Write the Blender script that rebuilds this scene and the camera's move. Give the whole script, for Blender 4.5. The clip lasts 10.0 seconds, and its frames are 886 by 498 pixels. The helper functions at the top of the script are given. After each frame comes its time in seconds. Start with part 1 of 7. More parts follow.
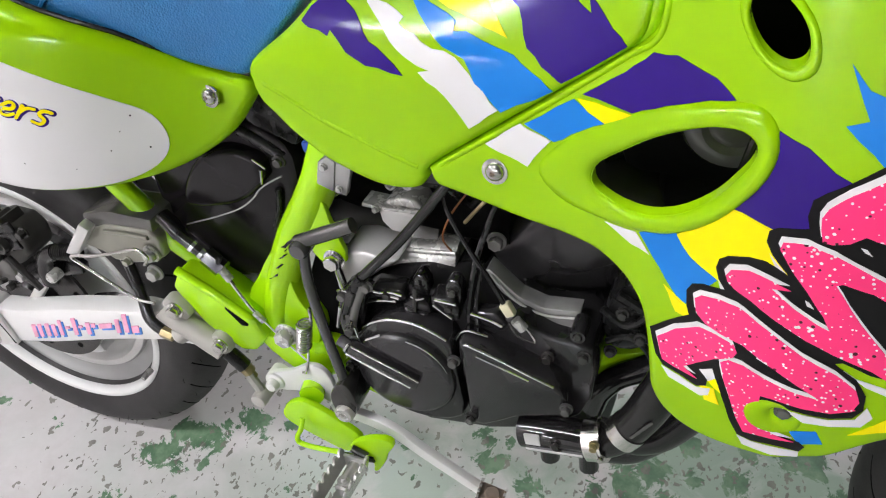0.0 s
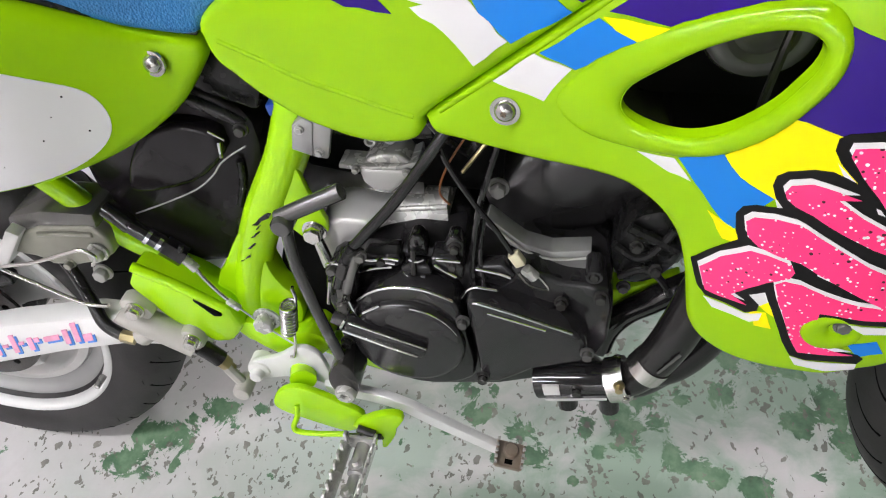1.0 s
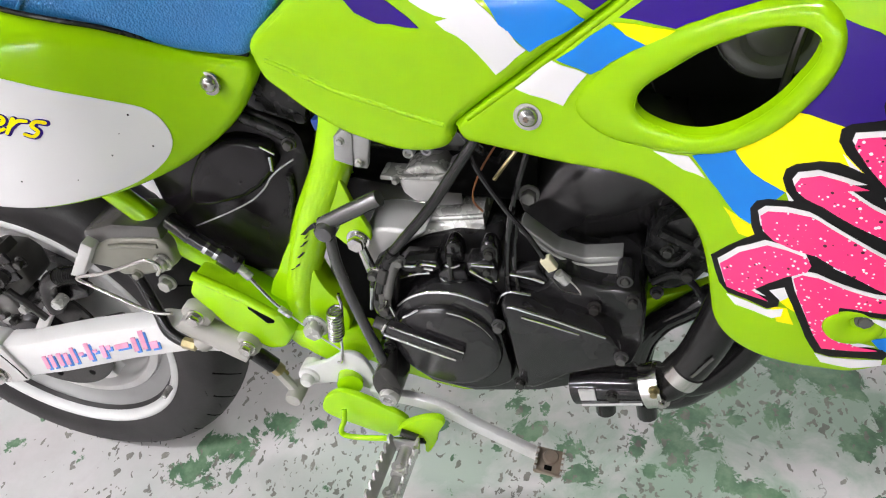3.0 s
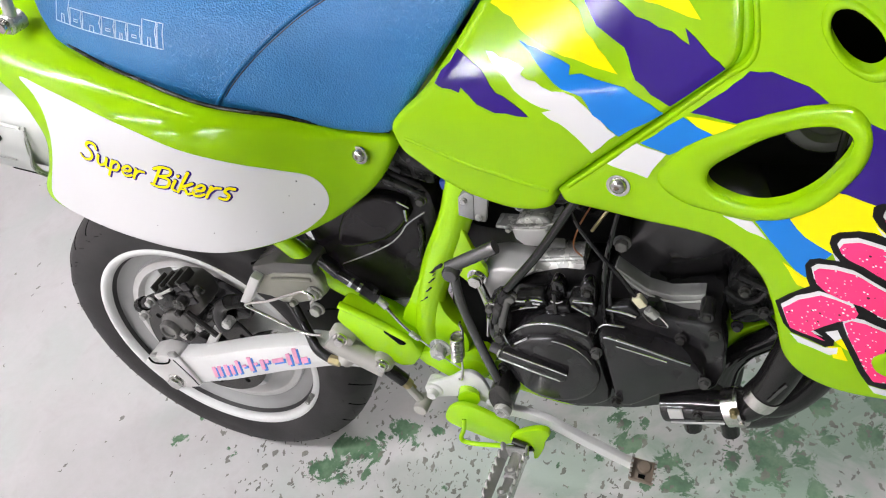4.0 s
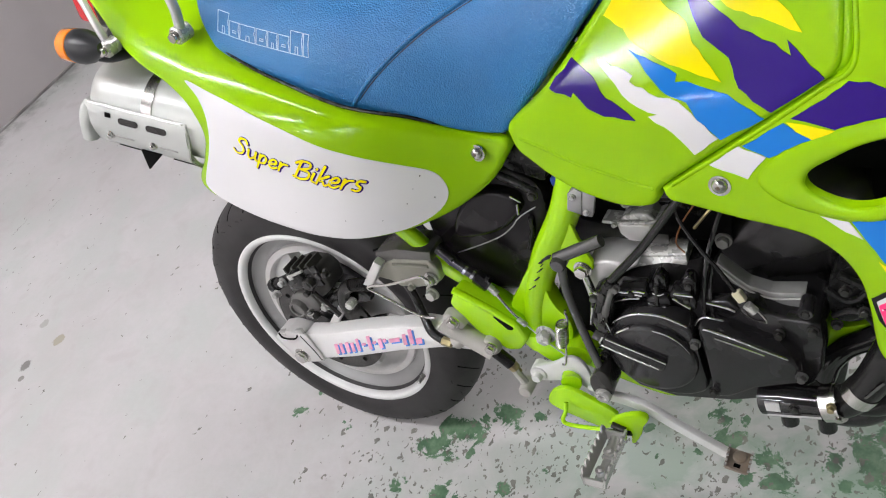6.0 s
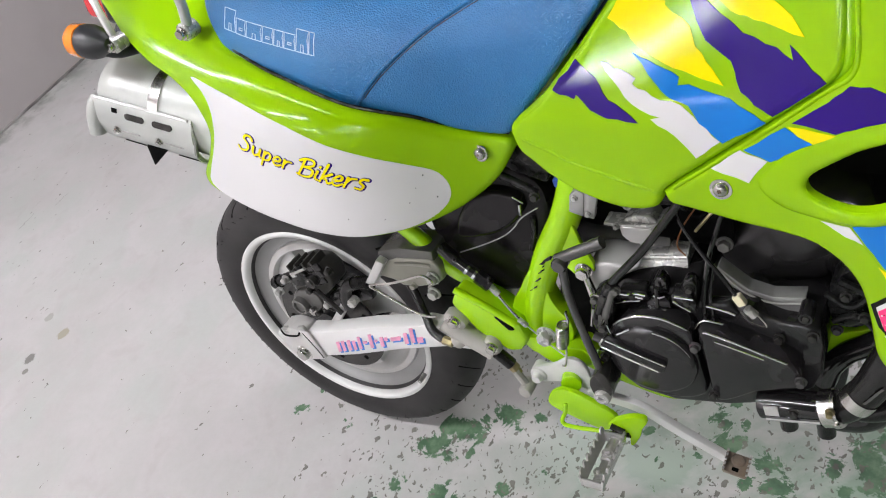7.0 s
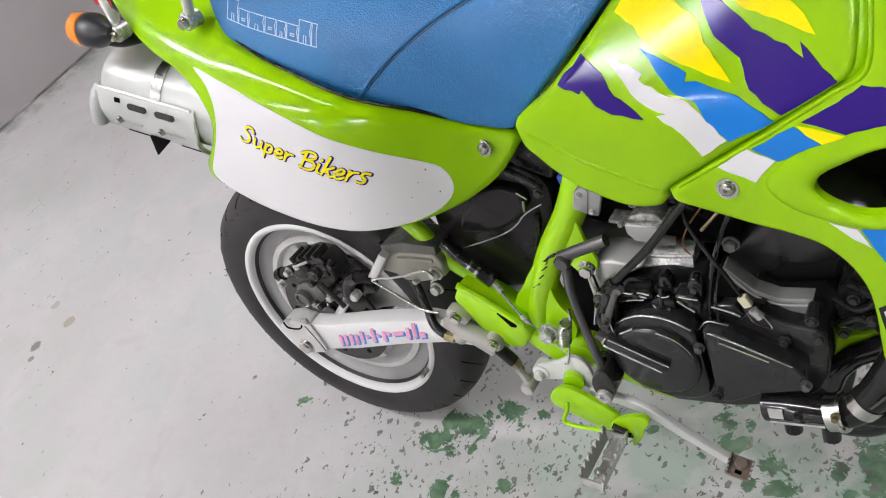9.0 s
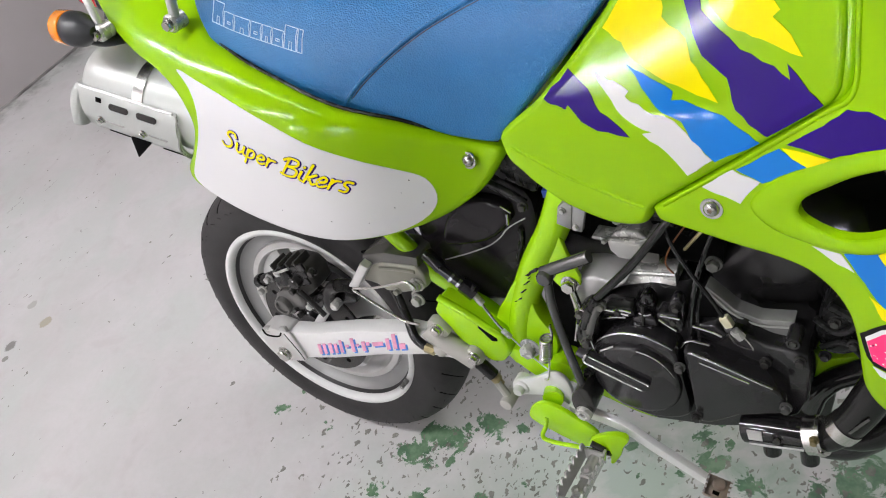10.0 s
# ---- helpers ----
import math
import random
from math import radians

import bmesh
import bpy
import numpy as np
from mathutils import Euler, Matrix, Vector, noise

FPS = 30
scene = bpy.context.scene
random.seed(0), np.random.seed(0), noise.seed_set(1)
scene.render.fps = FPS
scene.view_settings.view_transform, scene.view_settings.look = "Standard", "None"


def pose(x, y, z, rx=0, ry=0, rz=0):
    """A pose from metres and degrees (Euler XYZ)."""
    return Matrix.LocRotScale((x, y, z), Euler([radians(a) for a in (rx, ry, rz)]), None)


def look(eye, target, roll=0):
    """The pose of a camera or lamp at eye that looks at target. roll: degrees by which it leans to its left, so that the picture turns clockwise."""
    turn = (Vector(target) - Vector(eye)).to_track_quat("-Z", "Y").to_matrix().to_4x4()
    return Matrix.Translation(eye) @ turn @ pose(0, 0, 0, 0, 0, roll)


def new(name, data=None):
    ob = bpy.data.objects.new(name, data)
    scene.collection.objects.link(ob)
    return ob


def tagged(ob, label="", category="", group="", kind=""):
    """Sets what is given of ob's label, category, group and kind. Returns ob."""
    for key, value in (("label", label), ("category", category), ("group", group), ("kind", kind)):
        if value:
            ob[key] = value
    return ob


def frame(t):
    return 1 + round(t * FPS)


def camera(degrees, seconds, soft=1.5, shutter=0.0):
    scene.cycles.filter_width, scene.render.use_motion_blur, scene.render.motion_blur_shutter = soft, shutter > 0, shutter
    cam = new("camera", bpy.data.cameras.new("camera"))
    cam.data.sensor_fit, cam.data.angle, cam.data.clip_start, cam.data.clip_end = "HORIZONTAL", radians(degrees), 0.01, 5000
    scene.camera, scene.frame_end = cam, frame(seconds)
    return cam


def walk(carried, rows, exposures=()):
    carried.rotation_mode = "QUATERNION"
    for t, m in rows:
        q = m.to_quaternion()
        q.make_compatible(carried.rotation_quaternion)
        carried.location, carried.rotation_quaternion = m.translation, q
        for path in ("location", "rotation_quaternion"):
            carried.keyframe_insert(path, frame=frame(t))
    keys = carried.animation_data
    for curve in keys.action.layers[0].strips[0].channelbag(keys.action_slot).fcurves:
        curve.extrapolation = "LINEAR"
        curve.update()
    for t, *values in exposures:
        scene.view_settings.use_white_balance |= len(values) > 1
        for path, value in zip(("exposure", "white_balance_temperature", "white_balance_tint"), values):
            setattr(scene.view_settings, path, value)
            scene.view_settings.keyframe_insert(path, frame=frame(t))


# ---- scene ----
cam = camera(59.4, 10.0, soft=1.1)
PATH = [
    (0, (0.765, -0.403, 0.946), (0.159, 0.843, -0.497), -8.3),
    (0.5, (0.71, -0.362, 0.915), (0.29, 0.855, -0.616), -8.7),
    (1, (0.685, -0.383, 0.92), (0.326, 0.818, -0.638), -9.1),
    (1.5, (0.714, -0.407, 0.93), (0.322, 0.808, -0.61), -10.9),
    (2, (0.724, -0.417, 0.937), (0.272, 0.817, -0.571), -12.6),
    (2.2, (0.727, -0.419, 0.933), (0.262, 0.818, -0.569), -12.8),
    (3.3, (0.714, -0.411, 0.921), (0.119, 0.822, -0.537), -16.1),
    (3.5, (0.712, -0.416, 0.933), (0.072, 0.806, -0.515), -17.5),
    (4, (0.752, -0.464, 1.028), (-0.053, 0.716, -0.371), -22.2),
    (4.5, (0.783, -0.498, 1.076), (-0.127, 0.641, -0.292), -25.0),
    (5, (0.782, -0.504, 1.073), (-0.217, 0.596, -0.266), -26.9),
    (5.5, (0.776, -0.506, 1.071), (-0.258, 0.575, -0.256), -27.4),
    (7, (0.781, -0.508, 1.07), (-0.275, 0.564, -0.247), -26.5),
    (7.5, (0.789, -0.51, 1.072), (-0.274, 0.557, -0.244), -26.5),
    (8, (0.788, -0.507, 1.072), (-0.282, 0.554, -0.242), -26.6),
    (8.5, (0.786, -0.503, 1.069), (-0.287, 0.552, -0.248), -26.7),
    (9, (0.782, -0.497, 1.064), (-0.292, 0.549, -0.259), -26.5),
    (9.5, (0.78, -0.491, 1.063), (-0.284, 0.565, -0.26), -25.5),
    (10, (0.78, -0.488, 1.06), (-0.265, 0.589, -0.261), -23.9),
]
TUBE_POWER = 205.0
# first three follow reflections on the panels; last three are added as fill
LAMPS = [(-1.68, -0.85, 0), (-0.38, -0.85, 0), (-1.5, -2.48, 0), (-1.5, -4.5, 0), (0.9, -4.5, 0), (0.9, 1.5, 0)]
walk(cam, [(t, look(eye, target, roll)) for t, eye, target, roll in PATH], [(0.0, 0.16), (1.0, 0.24), (2.0, 0.30), (3.5, 0.32), (4.5, 0.03), (6.0, -0.03), (10.0, -0.06)])

# ---- world and light ----
world = bpy.data.worlds.new("world")
scene.world = world
world.use_nodes = True
world.node_tree.nodes["Background"].inputs[0].default_value = (0.9, 0.95, 1.0, 1)
world.node_tree.nodes["Background"].inputs[1].default_value = 0.05
scene.view_settings.exposure = 0.0


# ---- materials ----
def node_mat(name):
    m = bpy.data.materials.new(name)
    m.use_nodes = True
    nt = m.node_tree
    return m, nt, nt.nodes["Principled BSDF"], nt.nodes, nt.links


def ramp(nodes, links, fac, stops):
    r = nodes.new("ShaderNodeValToRGB")
    while len(r.color_ramp.elements) < len(stops):
        r.color_ramp.elements.new(0.5)
    for e, (p, c) in zip(r.color_ramp.elements, stops):
        e.position = p
        e.color = (*c, 1) if len(c) == 3 else c
    links.new(fac, r.inputs[0])
    return r.outputs[0]


def noise_tex(nodes, links, coord, scale, detail=4.0, rough=0.55, distort=0.0):
    n = nodes.new("ShaderNodeTexNoise")
    n.inputs["Scale"].default_value = scale
    n.inputs["Detail"].default_value = detail
    n.inputs["Roughness"].default_value = rough
    n.inputs["Distortion"].default_value = distort
    links.new(coord, n.inputs["Vector"])
    return n.outputs["Fac"]


def mix(nodes, links, fac, a, b):
    m = nodes.new("ShaderNodeMix")
    m.data_type = "RGBA"
    for sock, v in ((m.inputs[0], fac), (m.inputs[6], a), (m.inputs[7], b)):
        if isinstance(v, (tuple, float, int)):
            sock.default_value = (*v, 1) if isinstance(v, tuple) else v
        else:
            links.new(v, sock)
    return m.outputs[2]


def maths(nodes, links, op, a, b):
    m = nodes.new("ShaderNodeMath")
    m.operation = op
    for sock, v in zip(m.inputs, (a, b)):
        if isinstance(v, (float, int)):
            sock.default_value = v
        else:
            links.new(v, sock)
    return m.outputs[0]


def surface(name, col, rough=0.4, metal=0.0, vary=0.12, grime=0.0, grime_col=(0.05, 0.045, 0.04), scale=18.0, bump=0.02, bump_scale=300.0, coat=0.0, spec=0.5, rough_vary=0.025):
    """A painted, cast or plastic surface: two scales of colour change, uneven gloss and a fine relief."""
    m, nt, b, nodes, links = node_mat(name)
    coord = nodes.new("ShaderNodeTexCoord").outputs["Object"]
    big = noise_tex(nodes, links, coord, scale, 2.0)
    fine = noise_tex(nodes, links, coord, scale * 5, 2.0)
    lo = tuple(c * (1 - vary) for c in col)
    hi = tuple(min(1.0, c * (1 + vary)) for c in col)
    c1 = ramp(nodes, links, big, ((0.3, lo), (0.7, hi)))
    if grime:
        mask = ramp(nodes, links, maths(nodes, links, "ADD", big, maths(nodes, links, "MULTIPLY", fine, 0.10)), ((0.48, (0, 0, 0)), (0.76, (1, 1, 1))))
        c1 = mix(nodes, links, maths(nodes, links, "MULTIPLY", mask, grime), c1, grime_col)
    links.new(c1, b.inputs["Base Color"])
    rr = ramp(nodes, links, fine, ((0.3, (max(0.02, rough - rough_vary),) * 3), (0.7, (min(1.0, rough + rough_vary),) * 3)))
    links.new(rr, b.inputs["Roughness"])
    b.inputs["Metallic"].default_value = metal
    b.inputs["Specular IOR Level"].default_value = spec
    b.inputs["Coat Weight"].default_value = coat
    b.inputs["Coat Roughness"].default_value = 0.05
    if bump and metal < 0.2:
        bp = nodes.new("ShaderNodeBump")
        bp.inputs["Strength"].default_value = bump
        bp.inputs["Distance"].default_value = 0.002
        links.new(noise_tex(nodes, links, coord, bump_scale, 3.0), bp.inputs["Height"])
        links.new(bp.outputs[0], b.inputs["Normal"])
    return m


LIME = surface("lime_plastic", (0.272, 0.51, 0.002), 0.11, vary=0.03, bump=0.003, bump_scale=120, scale=6, spec=0.23, rough_vary=0.02)
LIME_FRAME = surface("lime_frame_paint", (0.35, 0.67, 0.003), 0.11, vary=0.06, grime=0.15, grime_col=(0.17, 0.30, 0.015), scale=14, bump=0.006)
WHITE = surface("white_decal", (0.71, 0.695, 0.70), 0.10, vary=0.012, bump=0.0, scale=5, spec=0.17, rough_vary=0.02)
PURPLE = surface("purple_decal", (0.027, 0.009, 0.165), 0.10, vary=0.015, bump=0.0, scale=6, spec=0.17, rough_vary=0.02)
BLUE = surface("blue_decal", (0.013, 0.185, 0.60), 0.10, vary=0.015, bump=0.0, scale=6, spec=0.17, rough_vary=0.02)
YELLOW = surface("yellow_decal", (0.89, 0.765, 0.001), 0.10, vary=0.015, bump=0.0, scale=6, spec=0.17, rough_vary=0.02)
BLACK_DECAL = surface("black_decal", (0.0075, 0.0068, 0.0072), 0.20, vary=0.1, bump=0.0, spec=0.18)
BLACK_PAINT = surface("black_engine_paint", (0.018, 0.0172, 0.0182), 0.17, vary=0.25, scale=26, bump=0.012, bump_scale=70, spec=0.5, rough_vary=0.05)
# bright metal strips that stand in for glints along glossy black edges
EDGE_GLINT = surface("edge_glint_strip", (0.70, 0.70, 0.71), 0.14, metal=1.0, vary=0.15, scale=30, bump=0.0, rough_vary=0.03)
GLOSS_BLACK = surface("glossy_black_paint", (0.014, 0.0136, 0.014), 0.07, vary=0.1, scale=20, bump=0.0, spec=0.6, rough_vary=0.02)
BLACK_PLASTIC = surface("black_plastic", (0.011, 0.011, 0.011), 0.27, vary=0.15, bump=0.0, spec=0.3, rough_vary=0.03)
# near-black that puts shade into holes, gaps and fillers; also colours small black parts
DARK_VOID = surface("near_black_shade_and_parts", (0.0022, 0.0022, 0.0022), 0.8, vary=0.3, spec=0.05)
RUBBER = surface("black_rubber", (0.011, 0.0105, 0.0105), 0.22, vary=0.2, grime=0.2, grime_col=(0.018, 0.016, 0.015), bump=0.012, bump_scale=250, spec=0.4)
TYRE_RUBBER = surface("tyre_rubber", (0.0165, 0.0150, 0.0156), 0.55, vary=0.18, grime=0.3, grime_col=(0.055, 0.050, 0.048), scale=14, bump=0.15, bump_scale=350, spec=0.4)
ALLOY = surface("cast_aluminium", (0.50, 0.495, 0.475), 0.27, metal=0.4, vary=0.10, grime=0.22, grime_col=(0.20, 0.185, 0.16), scale=22, bump=0.006)
ALLOY_DULL = surface("dull_cast_aluminium", (0.40, 0.395, 0.38), 0.34, metal=0.3, vary=0.12, grime=0.22, grime_col=(0.15, 0.14, 0.125), scale=22, bump=0.008)
SILVER_PAINT = surface("silver_paint", (0.62, 0.61, 0.60), 0.32, metal=0.25, vary=0.06, grime=0.3, grime_col=(0.34, 0.32, 0.29), scale=16, bump=0.008)
ARM_PAINT = surface("white_silver_paint", (0.76, 0.755, 0.745), 0.34, metal=0.08, vary=0.05, grime=0.22, grime_col=(0.42, 0.40, 0.37), scale=16, bump=0.008)
RIM_PAINT = surface("silver_white_rim_paint", (0.68, 0.68, 0.67), 0.40, metal=0.0, vary=0.05, grime=0.08, grime_col=(0.35, 0.34, 0.32), scale=12, bump=0.01)
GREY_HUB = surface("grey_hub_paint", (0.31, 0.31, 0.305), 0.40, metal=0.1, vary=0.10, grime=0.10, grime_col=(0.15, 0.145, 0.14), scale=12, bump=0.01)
CHROME = surface("zinc_steel", (0.66, 0.65, 0.62), 0.20, metal=1.0, vary=0.06, grime=0.05, grime_col=(0.3, 0.26, 0.2), scale=40, bump=0.01)
STEEL_WORN = surface("worn_black_steel", (0.06, 0.058, 0.056), 0.22, metal=0.6, vary=0.2, grime=0.3, grime_col=(0.025, 0.023, 0.02), scale=22, bump=0.01)
BRASS = surface("yellow_zinc", (0.36, 0.30, 0.16), 0.35, metal=0.9, vary=0.15, scale=80, bump=0.05)
RUST = surface("rusty_steel", (0.26, 0.21, 0.165), 0.5, metal=0.3, vary=0.25, grime=0.7, grime_col=(0.13, 0.085, 0.055), scale=50, bump=0.05)
CREAM = surface("cream_connector", (0.62, 0.58, 0.40), 0.45, vary=0.06, bump=0.02)
AMBER = surface("amber_lens", (0.85, 0.24, 0.002), 0.15, vary=0.08, bump=0.0, coat=0.5)
RED_LENS = surface("red_lens", (0.55, 0.01, 0.015), 0.18, vary=0.08, bump=0.05, bump_scale=200, coat=0.5)
INDICATOR_GREY = surface("dark_grey_rubber", (0.014, 0.015, 0.018), 0.4, vary=0.12, bump=0.0)
THREAD = surface("pale_thread", (0.52, 0.66, 0.78), 0.55, vary=0.08, bump=0.0)
KICK_STEEL = surface("grey_worn_steel", (0.115, 0.113, 0.112), 0.20, metal=0.55, vary=0.14, grime=0.3, grime_col=(0.05, 0.046, 0.043), scale=30, bump=0.0)
CAST_GREY = surface("grimy_cast_iron", (0.17, 0.166, 0.16), 0.22, metal=0.5, vary=0.2, grime=0.4, grime_col=(0.05, 0.048, 0.045), scale=24, bump=0.0)
PEG_METAL = surface("worn_plated_steel", (0.66, 0.65, 0.64), 0.24, metal=0.70, vary=0.10, grime=0.3, grime_col=(0.22, 0.19, 0.17), scale=45, bump=0.0)
SCREW_STEEL = surface("bright_screw_steel", (0.50, 0.49, 0.47), 0.18, metal=0.9, vary=0.1, scale=60, bump=0.0)
SILENCER_PAINT = surface("pale_silver_paint", (0.46, 0.475, 0.455), 0.34, metal=0.15, vary=0.05, grime=0.22, grime_col=(0.46, 0.44, 0.41), scale=16, bump=0.008)
WHITE_STEEL = surface("white_coated_steel", (0.66, 0.66, 0.65), 0.36, metal=0.1, vary=0.06, grime=0.3, grime_col=(0.36, 0.34, 0.31), scale=30, bump=0.01)
ORANGE_WIRE = surface("orange_wire", (0.22, 0.07, 0.015), 0.5)
BLUE_HOSE = surface("blue_plastic", (0.008, 0.04, 0.22), 0.3)


def leather(name, col):
    m, nt, b, nodes, links = node_mat(name)
    coord = nodes.new("ShaderNodeTexCoord").outputs["Object"]
    big = noise_tex(nodes, links, coord, 9.0, 5.0)
    links.new(ramp(nodes, links, big, ((0.3, tuple(c * 0.86 for c in col)), (0.72, tuple(c * 1.12 for c in col)))), b.inputs["Base Color"])
    v = nodes.new("ShaderNodeTexVoronoi")
    v.inputs["Scale"].default_value = 620
    links.new(coord, v.inputs["Vector"])
    bp = nodes.new("ShaderNodeBump")
    bp.inputs["Strength"].default_value = 0.6
    bp.inputs["Distance"].default_value = 0.0010
    links.new(v.outputs["Distance"], bp.inputs["Height"])
    links.new(bp.outputs[0], b.inputs["Normal"])
    links.new(ramp(nodes, links, big, ((0.3, (0.28,) * 3), (0.7, (0.40,) * 3))), b.inputs["Roughness"])
    return m


SEAT_BLUE = leather("blue_vinyl", (0.012, 0.142, 0.352))


def speckled_pink():
    m, nt, b, nodes, links = node_mat("speckled_pink_decal")
    coord = nodes.new("ShaderNodeTexCoord").outputs["Object"]
    v = nodes.new("ShaderNodeTexVoronoi")
    v.inputs["Scale"].default_value = 290
    links.new(coord, v.inputs["Vector"])
    n = noise_tex(nodes, links, coord, 60, 2.0)
    spot = maths(nodes, links, "ADD", v.outputs["Distance"], maths(nodes, links, "MULTIPLY", n, 0.55))
    w = ramp(nodes, links, spot, ((0.46, (1, 1, 1)), (0.50, (0, 0, 0))))
    v2 = nodes.new("ShaderNodeTexVoronoi")
    v2.inputs["Scale"].default_value = 170
    links.new(coord, v2.inputs["Vector"])
    k = ramp(nodes, links, maths(nodes, links, "ADD", v2.outputs["Distance"], maths(nodes, links, "MULTIPLY", n, 0.6)), ((0.40, (1, 1, 1)), (0.43, (0, 0, 0))))
    c = mix(nodes, links, w, (0.95, 0.035, 0.19), (0.85, 0.78, 0.80))
    c = mix(nodes, links, k, c, (0.06, 0.01, 0.02))
    links.new(c, b.inputs["Base Color"])
    b.inputs["Roughness"].default_value = 0.18
    return m


PINK = speckled_pink()


# flaked places of the floor paint: x, y, radius in metres
FLAKED_REAR = [(0.217, 0.027, 0.021), (0.172, -0.024, 0.026), (0.127, -0.014, 0.017), (0.116, -0.059, 0.02), (0.145, -0.062, 0.017), (0.184, -0.055, 0.009), (0.09, -0.062, 0.013), (0.182, 0.009, 0.009), (0.274, 0.033, 0.009), (-0.185, -0.056, 0.016), (-0.078, -0.056, 0.005), (-0.06, -0.062, 0.007), (0.083, -0.141, 0.014), (0.158, -0.135, 0.017), (0.189, -0.134, 0.012), (0.26, -0.1, 0.01), (0.317, -0.056, 0.006), (-0.161, -0.012, 0.007), (0.057, -0.173, 0.007), (0.169, -0.111, 0.007)]
FLAKED_MIDDLE = [(0.471, 0.01, 0.008), (0.525, 0.035, 0.007), (0.447, 0.054, 0.008), (0.56, 0.06, 0.013), (0.617, 0.04, 0.018), (0.64, 0.017, 0.02), (0.595, 0.007, 0.009), (0.545, 0.108, 0.018), (0.582, 0.101, 0.008), (0.705, 0.062, 0.016), (0.749, 0.064, 0.014), (0.559, 0.127, 0.011)]
FLAKED_FRONT = [(0.735, 0.086, 0.023), (0.767, 0.111, 0.02), (0.788, 0.078, 0.013), (0.752, 0.056, 0.022), (0.717, 0.029, 0.01), (0.808, 0.031, 0.017), (0.831, 0.021, 0.015), (0.861, 0.008, 0.013), (0.898, 0.01, 0.017), (0.96, 0.088, 0.019), (0.989, 0.114, 0.023), (1.0, 0.079, 0.019), (0.87, 0.127, 0.015), (0.821, 0.112, 0.01), (0.877, 0.19, 0.024), (0.918, 0.189, 0.025), (0.958, 0.182, 0.02), (0.809, 0.168, 0.014), (0.689, -0.013, 0.005), (0.975, 0.026, 0.008)]


def floor_material():
    """Grey floor paint over an older green coat that shows where the grey has flaked off, with chips, dirt and scuffs."""
    m, nt, b, nodes, links = node_mat("worn_floor_paint")
    coord = nodes.new("ShaderNodeTexCoord").outputs["Object"]
    sep = nodes.new("ShaderNodeSeparateXYZ")
    links.new(coord, sep.inputs[0])

    def along(x0, x1, lo, hi, axis=0):
        mr = nodes.new("ShaderNodeMapRange")
        mr.interpolation_type = "SMOOTHSTEP"
        mr.inputs[1].default_value, mr.inputs[2].default_value = x0, x1
        mr.inputs[3].default_value, mr.inputs[4].default_value = lo, hi
        links.new(sep.outputs[axis], mr.inputs[0])
        return mr.outputs[0]

    def near(px, py, r):
        d = nodes.new("ShaderNodeVectorMath")
        d.operation = "DISTANCE"
        links.new(coord, d.inputs[0])
        d.inputs[1].default_value = (px, py, 0)
        mr = nodes.new("ShaderNodeMapRange")
        mr.inputs[1].default_value, mr.inputs[2].default_value = 0.0, r * 2.0
        mr.inputs[3].default_value, mr.inputs[4].default_value = 1.0, 0.0
        links.new(d.outputs["Value"], mr.inputs[0])
        return mr.outputs[0]

    def times(a, k):
        return maths(nodes, links, "MULTIPLY", a, k)

    def plus(a, k):
        return maths(nodes, links, "ADD", a, k)

    wobble = nodes.new("ShaderNodeTexNoise")
    wobble.inputs["Scale"].default_value = 90
    wobble.inputs["Detail"].default_value = 3.0
    links.new(coord, wobble.inputs["Vector"])
    shift = nodes.new("ShaderNodeVectorMath")
    shift.operation = "MULTIPLY_ADD"
    links.new(wobble.outputs["Color"], shift.inputs[0])
    shift.inputs[1].default_value = (0.022, 0.022, 0.0)
    links.new(coord, shift.inputs[2])

    def specks(scale, turn, stretch, keep, size):
        """Crisp specks of uneven size; keep is the share of places that hold one."""
        mp = nodes.new("ShaderNodeMapping")
        mp.inputs["Rotation"].default_value = (0, 0, turn)
        mp.inputs["Scale"].default_value = (1.0, stretch, 1.0)
        links.new(shift.outputs[0], mp.inputs["Vector"])
        v = nodes.new("ShaderNodeTexVoronoi")
        v.voronoi_dimensions = "2D"
        v.inputs["Scale"].default_value = scale
        links.new(mp.outputs[0], v.inputs["Vector"])
        rgb = nodes.new("ShaderNodeSeparateColor")
        links.new(v.outputs["Color"], rgb.inputs[0])
        lim = times(plus(times(rgb.outputs[1], 0.75), 0.25), size)
        return times(maths(nodes, links, "LESS_THAN", rgb.outputs[0], keep), maths(nodes, links, "LESS_THAN", v.outputs["Distance"], lim))

    cloud = noise_tex(nodes, links, coord, 1.7, 5.0, 0.55)
    blot = noise_tex(nodes, links, coord, 11.0, 6.0, 0.6, 0.5)
    grain = noise_tex(nodes, links, coord, 70, 6.0, 0.65)
    tint = noise_tex(nodes, links, coord, 4.2, 3.0, 0.5, 0.8)
    grey = ramp(nodes, links, cloud, ((0.30, (0.50, 0.475, 0.475)), (0.52, (0.575, 0.548, 0.553)), (0.75, (0.615, 0.594, 0.60))))
    grey = mix(nodes, links, times(ramp(nodes, links, tint, ((0.50, (0, 0, 0)), (0.64, (1, 1, 1)))), 0.45), grey, (0.52, 0.55, 0.53))
    grey = mix(nodes, links, times(ramp(nodes, links, blot, ((0.34, (1, 1, 1)), (0.47, (0, 0, 0)))), 0.40), grey, (0.44, 0.418, 0.41))
    grey = mix(nodes, links, times(ramp(nodes, links, grain, ((0.35, (1, 1, 1)), (0.6, (0, 0, 0)))), 0.14), grey, (0.40, 0.385, 0.37))
    # green coat laid bare
    bare = None
